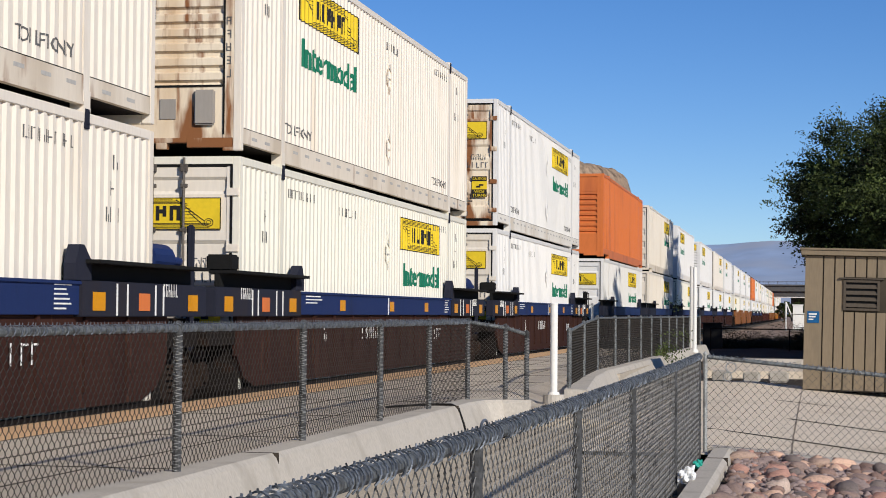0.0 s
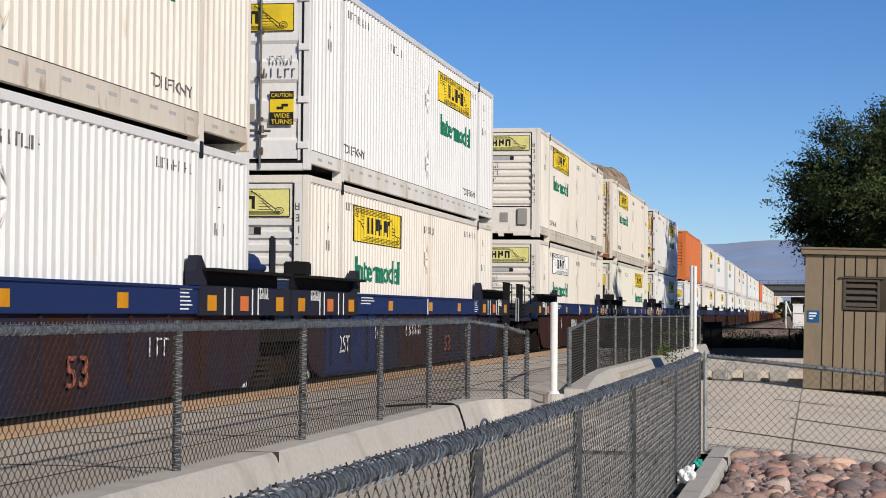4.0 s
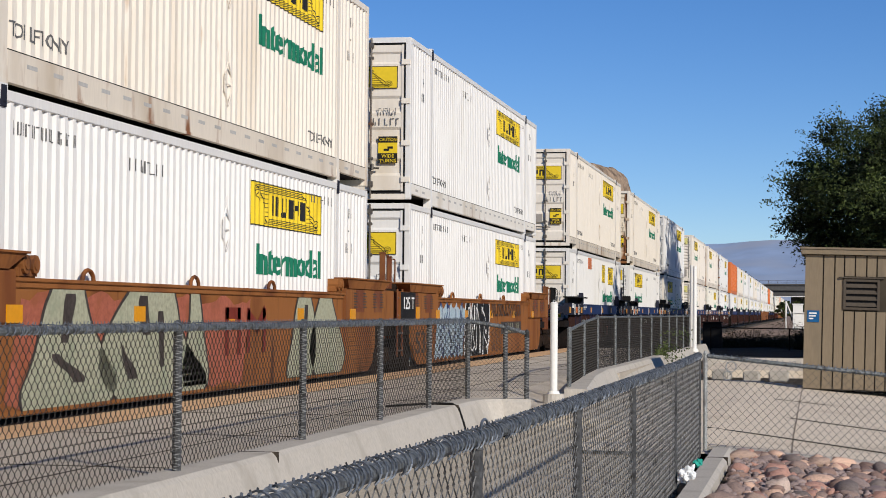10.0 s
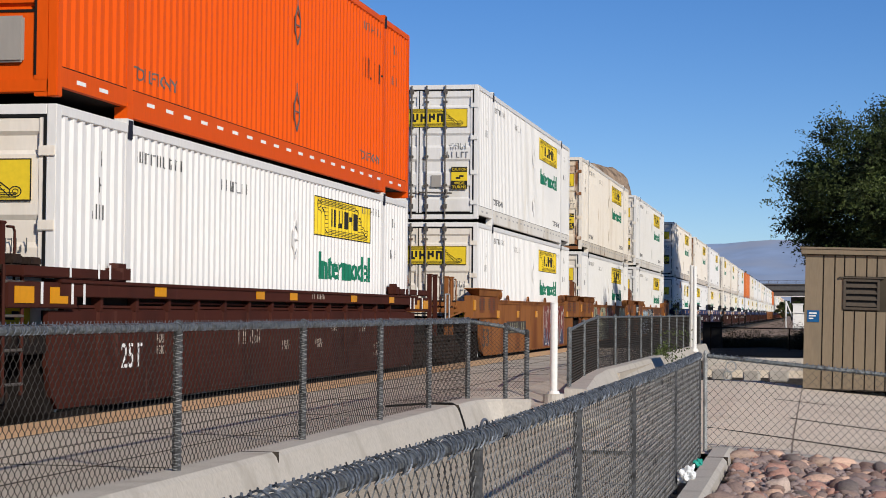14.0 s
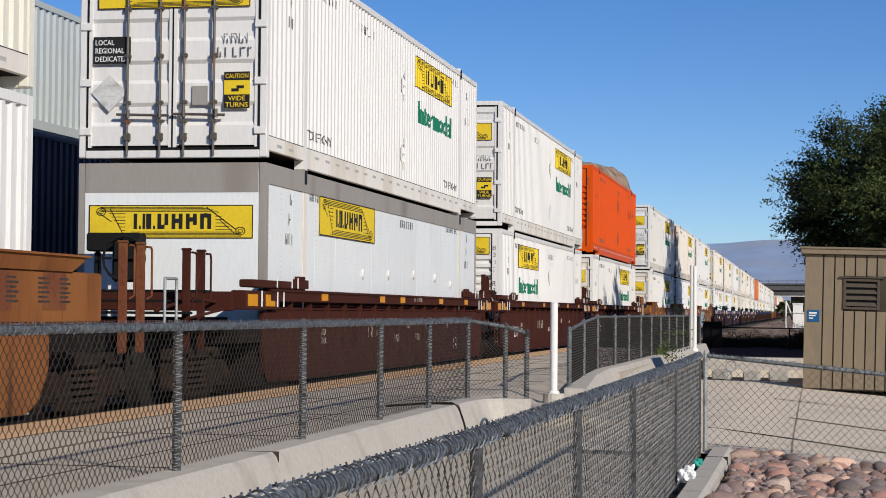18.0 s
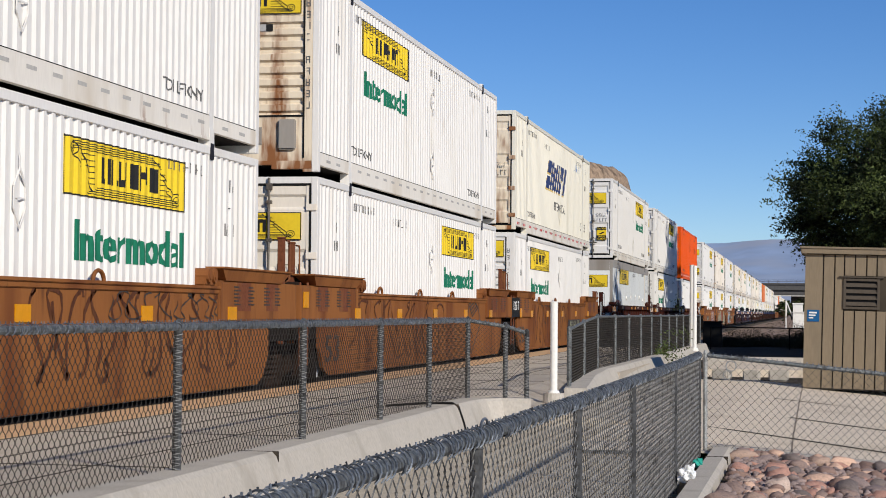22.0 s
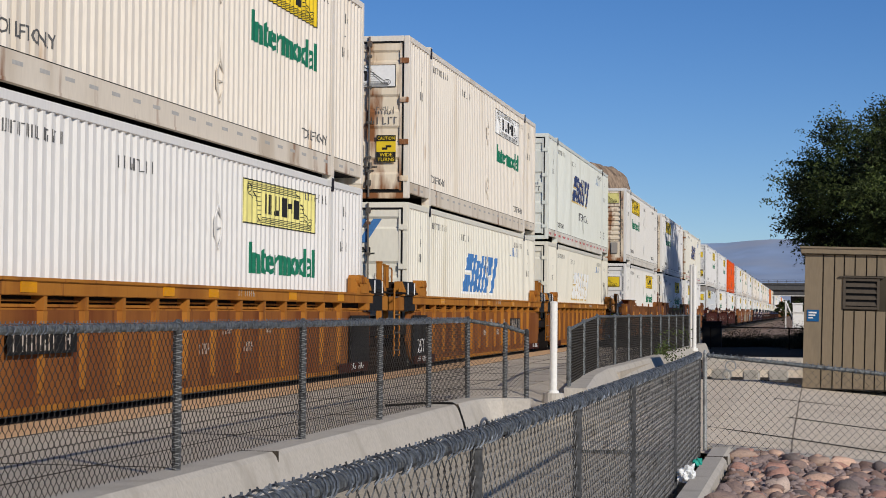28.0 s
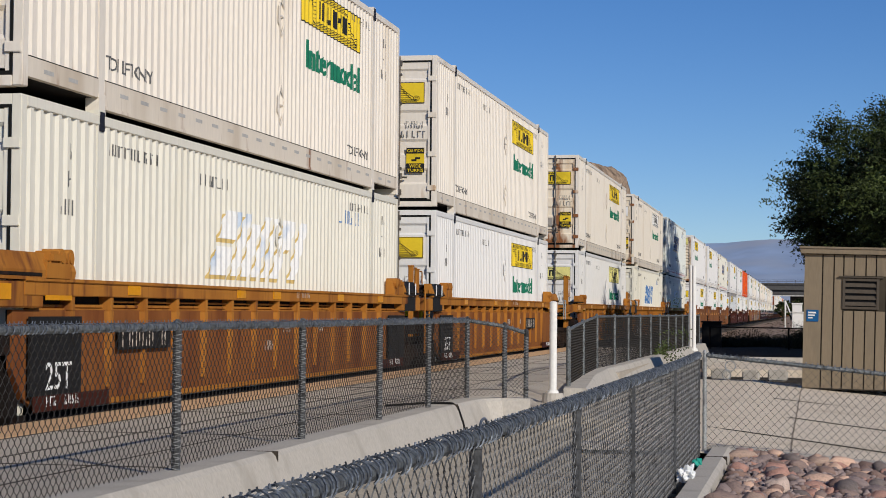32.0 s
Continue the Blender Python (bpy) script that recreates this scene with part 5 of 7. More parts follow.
def truck_bm():
    bm = bmesh.new()
    for sx in (-1, 1):
        a, b = sx * 0.92, sx * 1.06
        box(bm, min(a, b), max(a, b), -1.05, 1.05, 0.62, 0.76, 0.02)
        box(bm, min(a, b), max(a, b), -0.45, 0.45, 0.16, 0.28, 0.02)
        for d in (-1, 1):
            box(bm, min(a, b), max(a, b), *sorted((d * 0.40, d * 0.56)), 0.2, 0.7, 0.01)
            box(bm, min(a, b) - 0.02, max(a, b) + 0.03, *sorted((d * 0.74, d * 1.04)), 0.28, 0.60, 0.03)
            tube(bm, (sx * 1.04, d * 0.89, 0.43), (sx * 1.12, d * 0.89, 0.43), 0.09, 10)
        for k in range(3):
            for j in range(5):
                tube(bm, ((a + b) / 2, -0.24 + 0.24 * k, 0.28 + 0.07 * j), ((a + b) / 2, -0.24 + 0.24 * k, 0.32 + 0.07 * j), 0.10, 8)
    box(bm, -1.0, 1.0, -0.2, 0.2, 0.45, 0.66, 0.02)
    for d in (-0.89, 0.89):
        tube(bm, (-0.95, d, 0.43), (0.95, d, 0.43), 0.08, 8)
    return bm


def flip_x(bm):
    """The same for the far side of the car."""
    for v in bm.verts:
        v.co.x = -CW - v.co.x
    bmesh.ops.reverse_faces(bm, faces=bm.faces[:])
    return bm


def both(nm, key, make, m, ob, lab, y):
    """A part on the near side and its twin on the far side."""
    part(nm, shared(key, make, M[m]), None, ob, lab, at=(0, y, 0))
    part(nm, shared(key + "/far", lambda: flip_x(make()), M[m]), None, ob, lab, at=(0, y, 0))


TOP = 1.485


def sill_bm(z0, x1=0.13, y0=-0.3, y1=CL + 0.3):
    return (boxes((-0.02, x1, y0, y1, z0, TOP), (-0.02, x1 + 0.02, y0, y1, TOP - 0.03, TOP + 0.006), bevel=0.006))


def plate_bm(x1, z0, z1, chamfer=0.8, y0=-0.3, y1=CL + 0.3):
    """A side plate whose lower corners are cut back towards the trucks."""
    bm = bmesh.new()
    prof = [(y0, z1), (y0, z0 + 0.40), (y0 + chamfer * 0.4, z0 + 0.12), (y0 + chamfer, z0), (y1 - chamfer, z0), (y1 - chamfer * 0.4, z0 + 0.12), (y1, z0 + 0.40), (y1, z1)]
    a = [bm.verts.new((x1, y, z)) for y, z in prof]
    b = [bm.verts.new((x1 - 0.05, y, z)) for y, z in prof]
    bm.faces.new(a)
    bm.faces.new(b[::-1])
    for i in range(len(prof)):
        j = (i + 1) % len(prof)
        bm.faces.new((a[j], a[i], b[i], b[j]))
    return bm


def floor_bm():
    return boxes((-CW - 0.02, 0.02, -0.25, CL + 0.25, 0.14, 0.245), (-CW - 0.02, 0.02, -0.25, -0.05, 0.14, 1.05), (-CW - 0.02, 0.02, CL + 0.05, CL + 0.25, 0.14, 1.05))


def end_deck_bm(y0, y1):
    """The sloping end deck between well and coupler."""
    return boxes((-CW - 0.05, 0.05, y0, y1, 0.80, 0.98), (-CW + 0.5, -0.5, y0, y1, 0.98, 1.12), bevel=0.01)


def bracket_bm(s):
    """A dark guide bracket: upright with a slanted back. s: the way it faces along y."""
    bm = bmesh.new()
    prof = [(0, 0), (0.42, 0), (0.40, 0.20), (0.22, 0.34), (0.10, 0.34), (0.0, 0.16)]
    a = [bm.verts.new((0.15, s * y, z)) for y, z in prof]
    b = [bm.verts.new((0.03, s * y, z)) for y, z in prof]
    bm.faces.new(a), bm.faces.new(b[::-1])
    for i in range(len(prof)):
        j = (i + 1) % len(prof)
        bm.faces.new((a[j], a[i], b[i], b[j]))
    bmesh.ops.recalc_face_normals(bm, faces=bm.faces[:])
    return bm


def reflectors(ob, zs, x, ys, size=(0.30, 0.16)):
    for y in ys:
        part("reflector", shared("reflector/%.2f" % size[0], lambda: boxes((-0.004, 0.006, -size[0] / 2, size[0] / 2, -size[1] / 2, size[1] / 2)), M["amber"]), None, ob, at=(x, y, zs))


def blue_unit(ob, y, body, full, first=False):
    def at(nm, key, make, m, lab="", off=(0, 0, 0)):
        return part(nm, shared(key, make, M[m]), None, ob, lab, at=(off[0], y + off[1], off[2]))
    both("side_sill", "side_sill/blue", lambda: sill_bm(1.17, 0.13), "carblue", ob, "blue top chord of the well", y)
    both("side_plate", "side_plate/" + body, lambda: plate_bm(0.07, 0.27, 1.18), body, ob, "", y)
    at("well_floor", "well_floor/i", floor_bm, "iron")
    for i in range(13):
        part("rib", shared("rib/b" + body, lambda: boxes((0.06, 0.10, -0.03, 0.03, 0.42, 1.17)), M[body]), None, ob, at=(0, y + 1.03 + 1.18 * i, 0))
    for yy, s in ((-1.42, 1), (CL + 1.42, -1)):
        a, b = sorted((yy, yy + s * 3.85))
        both("end_box", "end_box/%d" % s, lambda: (boxes((0.0, 0.155, a, b, 1.15, 1.50), bevel=0.01)), "carnavy", ob, "dark blue end section", y)
        c, d = sorted((yy + s * 0.35, yy + s * 3.75))
        both("walkway_plate", "walkway_plate/%d" % s, lambda: (boxes((-0.05, 0.30, c, d, 1.66, 1.70), (0.02, 0.08, c, d, 1.50, 1.66), bevel=0.006)), "gasket", ob, "black end walkway plate", y)
        at("guide_bracket", "guide_bracket/%d" % s, lambda: bracket_bm(-s), "carnavy", "", (0, yy + s * 4.0, 1.50))
        at("underframe", "underframe/%d" % s, lambda: boxes((-1.88, -0.71, *sorted((yy - s * 0.3, yy + s * 3.2)), 0.12, 0.95)), "iron")
        at("end_deck", "end_deck/%d" % s, lambda: end_deck_bm(*sorted((yy, yy + s * 1.5))), "iron")
        if full:
            for k, m in ((0.5, "amber"), (3.4, "amber"), (2.1, "oldorange")):
                part("reflector", shared("reflector/e" + m, lambda: boxes((-0.004, 0.008, -0.16, 0.16, -0.09, 0.09)), M[m]), None, ob, at=(0.156, y + yy + s * k, 1.30))
            for k in (1.5, 1.75, 2.6, 2.9):
                part("stripe", shared("stripe", lambda: boxes((-0.004, 0.005, -0.017, 0.017, -0.16, 0.16)), M["whiteink"]), None, ob, at=(0.156, y + yy + s * k, 1.32))
            side_word("markings", shared("markings/c1", lambda: bars_bm(0.5, 0.14, 6, 31), M["whiteink"]), ob, 0.157, y + (yy + 1.0 if s > 0 else yy - 1.5), 1.36)
    if full:
        if body == "carmix":
            side_word("lettering", LETTERS["rust53"], ob, 0.102, y + 9.9, 0.47)
        if body == "carmix" and first:
            at("blue_plate", "blue_plate", lambda: boxes((0.07, 0.078, 0.75, 4.0, 0.29, 1.16)), "carblue", "dark blue painted stretch of the side")
            side_word("lettering", LETTERS["tons"], ob, 0.102, y + 1.5, 0.60)
        at("sill_joint", "sill_joint", lambda: boxes((0.13, 0.136, 8.05, 8.11, 1.17, 1.5)), "whiteink")
        reflectors(ob, 1.31, 0.131, [y + k for k in (4.9, 8.35, 11.3)])
        fine = lambda n, w: boxes(*[(0.0, w * (0.7 + 0.3 * ((j * 7) % 4) / 3), 0.045 * j, 0.045 * j + 0.016, 0, 0.003) for j in range(n)])
        side_word("markings", shared("markings/c2", lambda: fine(3, 0.9), M["whiteink"]), ob, 0.132, y + 2.75, 1.33)
        side_word("markings", shared("markings/c2b", lambda: fine(6, 0.42), M["whiteink"]), ob, 0.132, y + 13.1, 1.22)
        side_word("markings", shared("markings/c3", lambda: bars_bm(0.9, 0.28, 4, 33), M["whiteink"]), ob, 0.101, y + 3.9, 0.78)
        side_word("markings", shared("markings/c4", lambda: bars_bm(1.6, 0.22, 6, 34), M["whiteink"]), ob, 0.101, y + 6.3, 0.80)
        side_word("markings", shared("markings/c5", lambda: bars_bm(0.7, 0.2, 3, 35), M["whiteink"]), ob, 0.101, y + 12.2, 0.72)


def rib_bm(x1):
    """A post under the top chord that goes on as a tapering rib down the side plate."""
    bm = boxes((0.0, x1, -0.045, 0.045, 1.19, 1.335), bevel=0.006)
    prof = ((-0.075, 1.19, x1), (0.075, 1.19, x1), (0.035, 0.44, x1 - 0.02), (-0.035, 0.44, x1 - 0.02))
    a = [bm.verts.new((x, y * 0.7, z)) for y, z, x in prof]
    b = [bm.verts.new((0.06, y, z)) for y, z, x in prof]
    bm.faces.new(a), bm.faces.new(b[::-1])
    for i in range(4):
        j = (i + 1) % 4
        bm.faces.new((a[j], a[i], b[i], b[j]))
    bmesh.ops.recalc_face_normals(bm, faces=bm.faces[:])
    return bm


def ribbed_unit(ob, y, col, full, ends=(1, -1), inner=(1, -1)):
    def at(nm, key, make, m, lab="", off=(0, 0, 0)):
        return part(nm, shared(key, make, M[m]), None, ob, lab, at=(off[0], y + off[1], off[2]))
    both("side_sill", "side_sill/r" + col, lambda: sill_bm(1.33, 0.14, -0.2, CL + 0.2), col, ob, "top chord of the well", y)
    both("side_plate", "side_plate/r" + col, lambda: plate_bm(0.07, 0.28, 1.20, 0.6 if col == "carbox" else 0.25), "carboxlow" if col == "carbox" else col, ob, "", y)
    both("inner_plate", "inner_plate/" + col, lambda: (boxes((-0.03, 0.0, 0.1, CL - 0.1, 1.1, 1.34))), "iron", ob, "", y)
    at("air_pipe", "air_pipe/" + col, lambda: tubes(((0.03, 0.4, 1.235), (0.03, CL - 0.4, 1.235), 0.018), ((0.055, 2.0, 1.285), (0.055, CL - 3.0, 1.285), 0.012), n=6), col, "thin brake pipes under the chord")
    at("ledge", "ledge/" + col, lambda: boxes((0.0, 0.06, 0.1, CL - 0.1, 1.195, 1.215)), col)
    both("bottom_chord", "bottom_chord/" + col, lambda: (boxes((0.0, 0.12, 1.0, CL - 1.0, 0.27, 0.33), bevel=0.006)), col, ob, "", y)
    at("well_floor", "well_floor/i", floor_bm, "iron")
    n = 14
    for i in range(n):
        part("rib", shared("rib/" + col, lambda: rib_bm(0.125 if col == "carbox" else 0.10), M[col]), None, ob, at=(0, y + 0.98 + i * 1.025, 0))
    part("far_ribs", shared("far_ribs/" + col, lambda: boxes(*[(-CW - 0.12, -CW, 0.5 + i * 0.885, 0.61 + i * 0.885, 0.28, 1.335) for i in range(n)]), M[col]), None, ob, at=(0, y, 0))["kind"] = "stuff"
    for yy, s in ((-1.35, 1), (CL + 1.35, -1)):
        a, b = sorted((yy, yy + s * 1.6))
        both("end_box", "end_box/r%s%d" % (col, s), lambda: (boxes((-0.05, 0.13, a, b, 1.22, 1.46), bevel=0.01)), col, ob, "end section", y)
        at("underframe", "underframe/%d" % s, lambda: boxes((-1.88, -0.71, *sorted((yy - s * 0.3, yy + s * 3.2)), 0.12, 0.95)), "iron")
        at("end_deck", "end_deck/r%s%d" % (col, s), lambda: end_deck_bm(*sorted((yy, yy + s * 1.5))), "iron")
        c = yy + s * 1.55
        if col == "carred":
            both("deck_cover", "deck_cover/p%d" % s, lambda: (boxes((-0.02, 0.16, *sorted((yy + s * 0.25, yy + s * 2.75)), 1.50, 1.60), bevel=0.012)), col, ob, "low cover plate", y)
            both("lift_pad", "lift_pad/p%d" % s, lambda: (boxes((-0.02, 0.15, *sorted((yy + s * 2.65, yy + s * 3.05)), 1.46, 1.68), bevel=0.05)), col, ob, "raised corner guide", y)
        else:
            both("lift_pad", "lift_pad/%s%d" % (col, s), lambda: (boxes((-0.02, 0.17, *sorted((c, c + s * 0.62)), 1.46, 1.66), (-0.02, 0.19, *sorted((c + s * 0.1, c + s * 0.35)), 1.62, 1.74), bevel=0.03)), col, ob, "raised corner guide", y)
        if col == "carbox":
            both("walkway_plate", "walkway_plate/r%s%d" % (col, s), lambda: (boxes((-0.3, 0.16, *sorted((yy + s * 0.1, yy + s * 1.5)), 1.50, 1.54), (-0.02, 0.10, *sorted((yy + s * 0.5, yy + s * 1.2)), 1.54, 1.62), bevel=0.006)), col if col == "carred" else "iron", ob, "", y)
        if col == "carbox":
            at("corner_casting", "corner_casting/" + col, casting_bm, col, "round-bossed corner casting", (0.02, yy + s * 2.05, 1.62))
        if col == "carbox":
            w0, w1 = sorted((yy + s * 0.25, yy + s * 2.3))
            both("deck_cover", "deck_cover/r%d" % s, lambda: low_wedge(w0, w1), "carbox", ob, "sloping cover plate", y)
        if full and col == "carbox":
            p1, p2 = sorted((yy + s * 0.45, yy + s * 1.35))
            if s in inner:
                at("cover_band", "cover_band/%d" % s, lambda: low_wedge(p1, p2, 0.004), "black", "black band across the cover plate")
                at("dark_panel", "dark_panel/%d" % s, lambda: boxes((0.131, 0.138, p1, p2, 1.215, 1.465)), "black", "black end panel")
            else:
                reflectors(ob, 1.36, 0.133, [y + yy + s * 0.55, y + yy + s * 1.95], (0.62, 0.14))
            for k in (0.6, 1.15) if s in inner else ():
                part("stripe", shared("stripe/c", lambda: boxes((-0.004, 0.006, -0.02, 0.02, -0.10, 0.10)), M["whiteink"]), None, ob, at=(0.168, y + yy + s * k, 1.60))
            if s in ends:
                at("stencil_panel", "stencil_panel/%d" % s, lambda: boxes((0.1, 0.127, *sorted((yy + s * 1.33, yy + s * 2.55)), 0.42, 1.14)), "black", "black stencil panel")
            at("red_panel", "red_panel/%d" % s, lambda: boxes((0.122, 0.128, *sorted((yy + s * 1.4, yy + s * 3.3)), 0.275, 0.42)), "carred")
            side_word("markings", shared("markings/c6", lambda: bars_bm(0.8, 0.09, 9, 41), M["whiteink"]), ob, 0.1285, y + min(yy + s * 1.5, yy + s * 2.7) + 0.2, 0.32)
        elif full:
            reflectors(ob, 1.34, 0.131, [y + yy + s * 0.35, y + yy + s * 1.15], (0.42, 0.15))
            for k in (0.72, 1.45, 1.75):
                part("stripe", shared("stripe/d", lambda: boxes((-0.004, 0.006, -0.018, 0.018, -0.10, 0.10)), M["whiteink"]), None, ob, at=(0.143, y + yy + s * k, 1.36))
                part("stripe", shared("stripe/e", lambda: boxes((-0.004, 0.006, -0.012, 0.012, -0.07, 0.07)), M["whiteink"]), None, ob, at=(0.173, y + yy + s * (k + 0.6), 1.58))
    if full:
        reflectors(ob, 1.41, 0.141, [y + k for k in (2.6, 6.4, 8.0, 11.5, 14.2)], (0.36, 0.11))
        if 1 in ends:
            side_word("lettering", LETTERS["tons"], ob, 0.1285 if col == "carbox" else 0.072, y + (1.62 if col == "carred" else 0.33), 0.62 if col == "carred" else 0.47)
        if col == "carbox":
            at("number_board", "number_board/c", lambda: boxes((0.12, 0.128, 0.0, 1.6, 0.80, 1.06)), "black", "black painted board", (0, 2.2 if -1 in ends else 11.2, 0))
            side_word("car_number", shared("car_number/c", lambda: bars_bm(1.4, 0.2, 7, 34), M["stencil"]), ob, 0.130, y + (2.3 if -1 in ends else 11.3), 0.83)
        else:
            side_word("markings", shared("markings/c9", lambda: bars_bm(1.2, 0.2, 6, 34), M["stencil"]), ob, 0.072, y + 5.7, 0.80)
            for k, z in ((2.7, 0.86), (2.7, 0.74), (13.2, 0.62), (13.2, 0.50), (12.2, 0.9)):
                side_word("markings", shared("markings/c10", lambda: bars_bm(0.5, 0.09, 7, 39), M["stencil"]), ob, 0.072, y + k, z)
        for k in range(4):
            side_word("markings", shared("markings/c7", lambda: bars_bm(0.42, 0.12, 4, 36), M["stencil"]), ob, 0.072, y + 7.7 + 0.885 * k, 0.70 + 0.22 * (k % 2))
        side_word("markings", shared("markings/c8", lambda: bars_bm(0.7, 0.08, 8, 37), M["stencil"]), ob, 0.142, y + 9.0, 1.38)


def smooth_unit(ob, y, col, full, tags=(), board=9.8, first=False):
    def at(nm, key, make, m, lab="", off=(0, 0, 0)):
        return part(nm, shared(key, make, M[m]), None, ob, lab, at=(off[0], y + off[1], off[2]))
    both("side_plate", "side_plate/s" + col, lambda: plate_bm(0.10, 0.27, 1.44, 0.5, -0.2, CL + 0.2), col, ob, "tall smooth welded side", y)
    both("side_sill", "side_sill/s" + col, lambda: sill_bm(1.40, 0.12, -0.2, CL + 0.2), col, ob, "", y)
    both("bottom_chord", "bottom_chord/s" + col, lambda: (boxes((0.0, 0.115, 1.4, CL - 1.4, 0.265, 0.31), bevel=0.006)), col, ob, "", y)
    at("well_floor", "well_floor/i", floor_bm, "iron")
    for yy, s in ((-1.40, 1), (CL + 1.40, -1)):
        a, b = sorted((yy, yy + s * 3.4))
        both("end_box", "end_box/s%s%d" % (col, s), lambda: (boxes((-0.04, 0.145, a, b, 1.08, 1.56), bevel=0.015)), col, ob, "tall end section", y)
        c, d = sorted((yy + s * 0.5, yy + s * 3.5))
        both("deck_cover", "deck_cover/s%s%d" % (col, s), lambda: (wedge_bm(c, d)), col, ob, "flared cover plate", y)
        at("corner_casting", "corner_casting/" + col, casting_bm, col, "round-bossed corner casting", (0.0, yy + s * 3.72, 1.55))
        at("underframe", "underframe/%d" % s, lambda: boxes((-1.88, -0.71, *sorted((yy - s * 0.3, yy + s * 3.2)), 0.12, 0.95)), "iron")
        at("end_deck", "end_deck/s%s%d" % (col, s), lambda: end_deck_bm(*sorted((yy, yy + s * 1.5))), "iron")
        if full:
            if s > 0:
                part("reflector", shared("reflector/ve", lambda: boxes((-0.004, 0.008, -0.13, 0.13, -0.11, 0.11)), M["amber"]), None, ob, at=(0.151, y + yy + (1.46 if first else 0.24), 1.19 if first else 1.36))
            for k in (0.95, 1.45, 2.15, 2.75):
                side_word("markings", shared("markings/d1", lambda: boxes(*[(0.0, 0.26 - 0.05 * (j % 2), 0.042 * j, 0.042 * j + 0.018, 0, 0.003) for j in range(6)]), M["graffiti2"]), ob, 0.146, y + yy + s * k - 0.13, 1.27)
            for j, k in enumerate((1.2, 2.45)):
                at("stained_patch", "stained_patch/%d" % j, lambda: boxes((0.0, 0.003, -0.28, 0.28, 1.20, 1.545)), "darkpatch", "darker repainted patch", (0.1445, yy + s * k, 0))
    for k in (3.9, 7.2, 10.4):
        at("lift_loop", "lift_loop/" + col, loop_bm, col, "steel lifting loop", (0.06, k, TOP))
    if full:
        reflectors(ob, 1.17, 0.106, [y + k for k in (5.25, 8.45, 11.7)], (0.34, 0.16))
        reflectors(ob, 1.17, 0.149, [y + 1.95, y + 14.6], (0.34, 0.16))
        if board:
            side_word("car_number", shared("car_number", lambda: bars_bm(2.6, 0.22, 9, 52), M["graffiti3"]), ob, 0.106, y + board + 0.25, 0.75)
        if board:
            at("number_board", "number_board", lambda: boxes((0.098, 0.104, 0.0, 3.1, 0.72, 1.0)), "graffiti2", "", (0, board, 0))
        side_word("lettering", LETTERS["fifty"], ob, 0.104, y + 0.12, 0.47)
        if board == 9.8 and first:
            at("dark_panel", "dark_panel/s", lambda: boxes((0.14, 0.148, -1.38, -0.15, 1.09, 1.55)), "black", "black end panel")
            side_word("lettering", LETTERS["tons2"], ob, 0.150, y - 1.12, 1.26)
    for i, tag in enumerate(tags):
        if tag[0] == "shapes":
            side_word("graffiti", mesh_of(bulges(tag[2], tag[3]), "graffiti", M[tag[1]]), ob, 0.1045 + 0.002 * i, y, 0.0, "sprayed bulging graffiti shapes")
            continue
        if tag[0] == "lines":
            side_word("graffiti", mesh_of(brush(tag[2], tag[3]), "graffiti", M[tag[1]]), ob, 0.1045 + 0.002 * i, y, 0.0, "sprayed graffiti lines")
            continue
        m, seed, a, b, z0, z1, n, w = tag
        side_word("graffiti", mesh_of(scrawl(seed, 0, b - a, z0, z1, n, w), "graffiti", M[m]), ob, 0.1045 + 0.002 * i, y + a, 0.0, "sprayed graffiti strokes")


def low_wedge(c, d, grow=0.0):
    """A cover plate whose face leans in towards the container."""
    bm = bmesh.new()
    g = grow
    prof = ((0.0, 1.47), (0.15 + g, 1.47), (0.16 + g, 1.56), (0.10 + g, 1.72 + g), (0.0, 1.72 + g))
    a = [bm.verts.new((x, c, z)) for x, z in prof]
    b = [bm.verts.new((x, d, z)) for x, z in prof]
    bm.faces.new(a), bm.faces.new(b[::-1])
    for i in range(5):
        j = (i + 1) % 5
        bm.faces.new((a[j], a[i], b[i], b[j]))
    bmesh.ops.recalc_face_normals(bm, faces=bm.faces[:])
    return bm


def wedge_bm(c, d):
    bm = bmesh.new()
    a = [bm.verts.new(v) for v in ((0.0, c + 0.25, 1.56), (0.16, c + 0.25, 1.56), (0.16, d - 0.3, 1.56), (0.0, d - 0.3, 1.56))]
    b = [bm.verts.new(v) for v in ((-0.1, c, 1.70), (0.20, c, 1.70), (0.20, d, 1.70), (-0.1, d, 1.70))]
    bm.faces.new(a[::-1]), bm.faces.new(b)
    for i in range(4):
        j = (i + 1) % 4
        bm.faces.new((a[i], a[j], b[j], b[i]))
    box(bm, -0.12, 0.22, c - 0.03, d + 0.03, 1.70, 1.72)
    return bm


def pipe(bm, pts, r, n=6):
    """A bent round bar swept along points, in one piece."""
    pts, prev = [Vector(p) for p in pts], None
    for i, p in enumerate(pts):
        d = (pts[min(i + 1, len(pts) - 1)] - pts[max(i - 1, 0)]).normalized()
        u = d.cross(Vector((1, 0.02, 0.03))).normalized()
        v = d.cross(u)
        ring = [bm.verts.new(p + u * (r * math.cos(6.2832 * k / n)) + v * (r * math.sin(6.2832 * k / n))) for k in range(n)]
        if prev:
            for k in range(n):
                bm.faces.new((prev[k], prev[(k + 1) % n], ring[(k + 1) % n], ring[k]))
        prev = ring
    return bm


def loop_bm():
    bm = bmesh.new()
    pts = [(0, 0.15 * math.cos(t), 0.11 * math.sin(t)) for t in [math.pi * k / 8 for k in range(9)]]
    return pipe(bm, pts, 0.022)


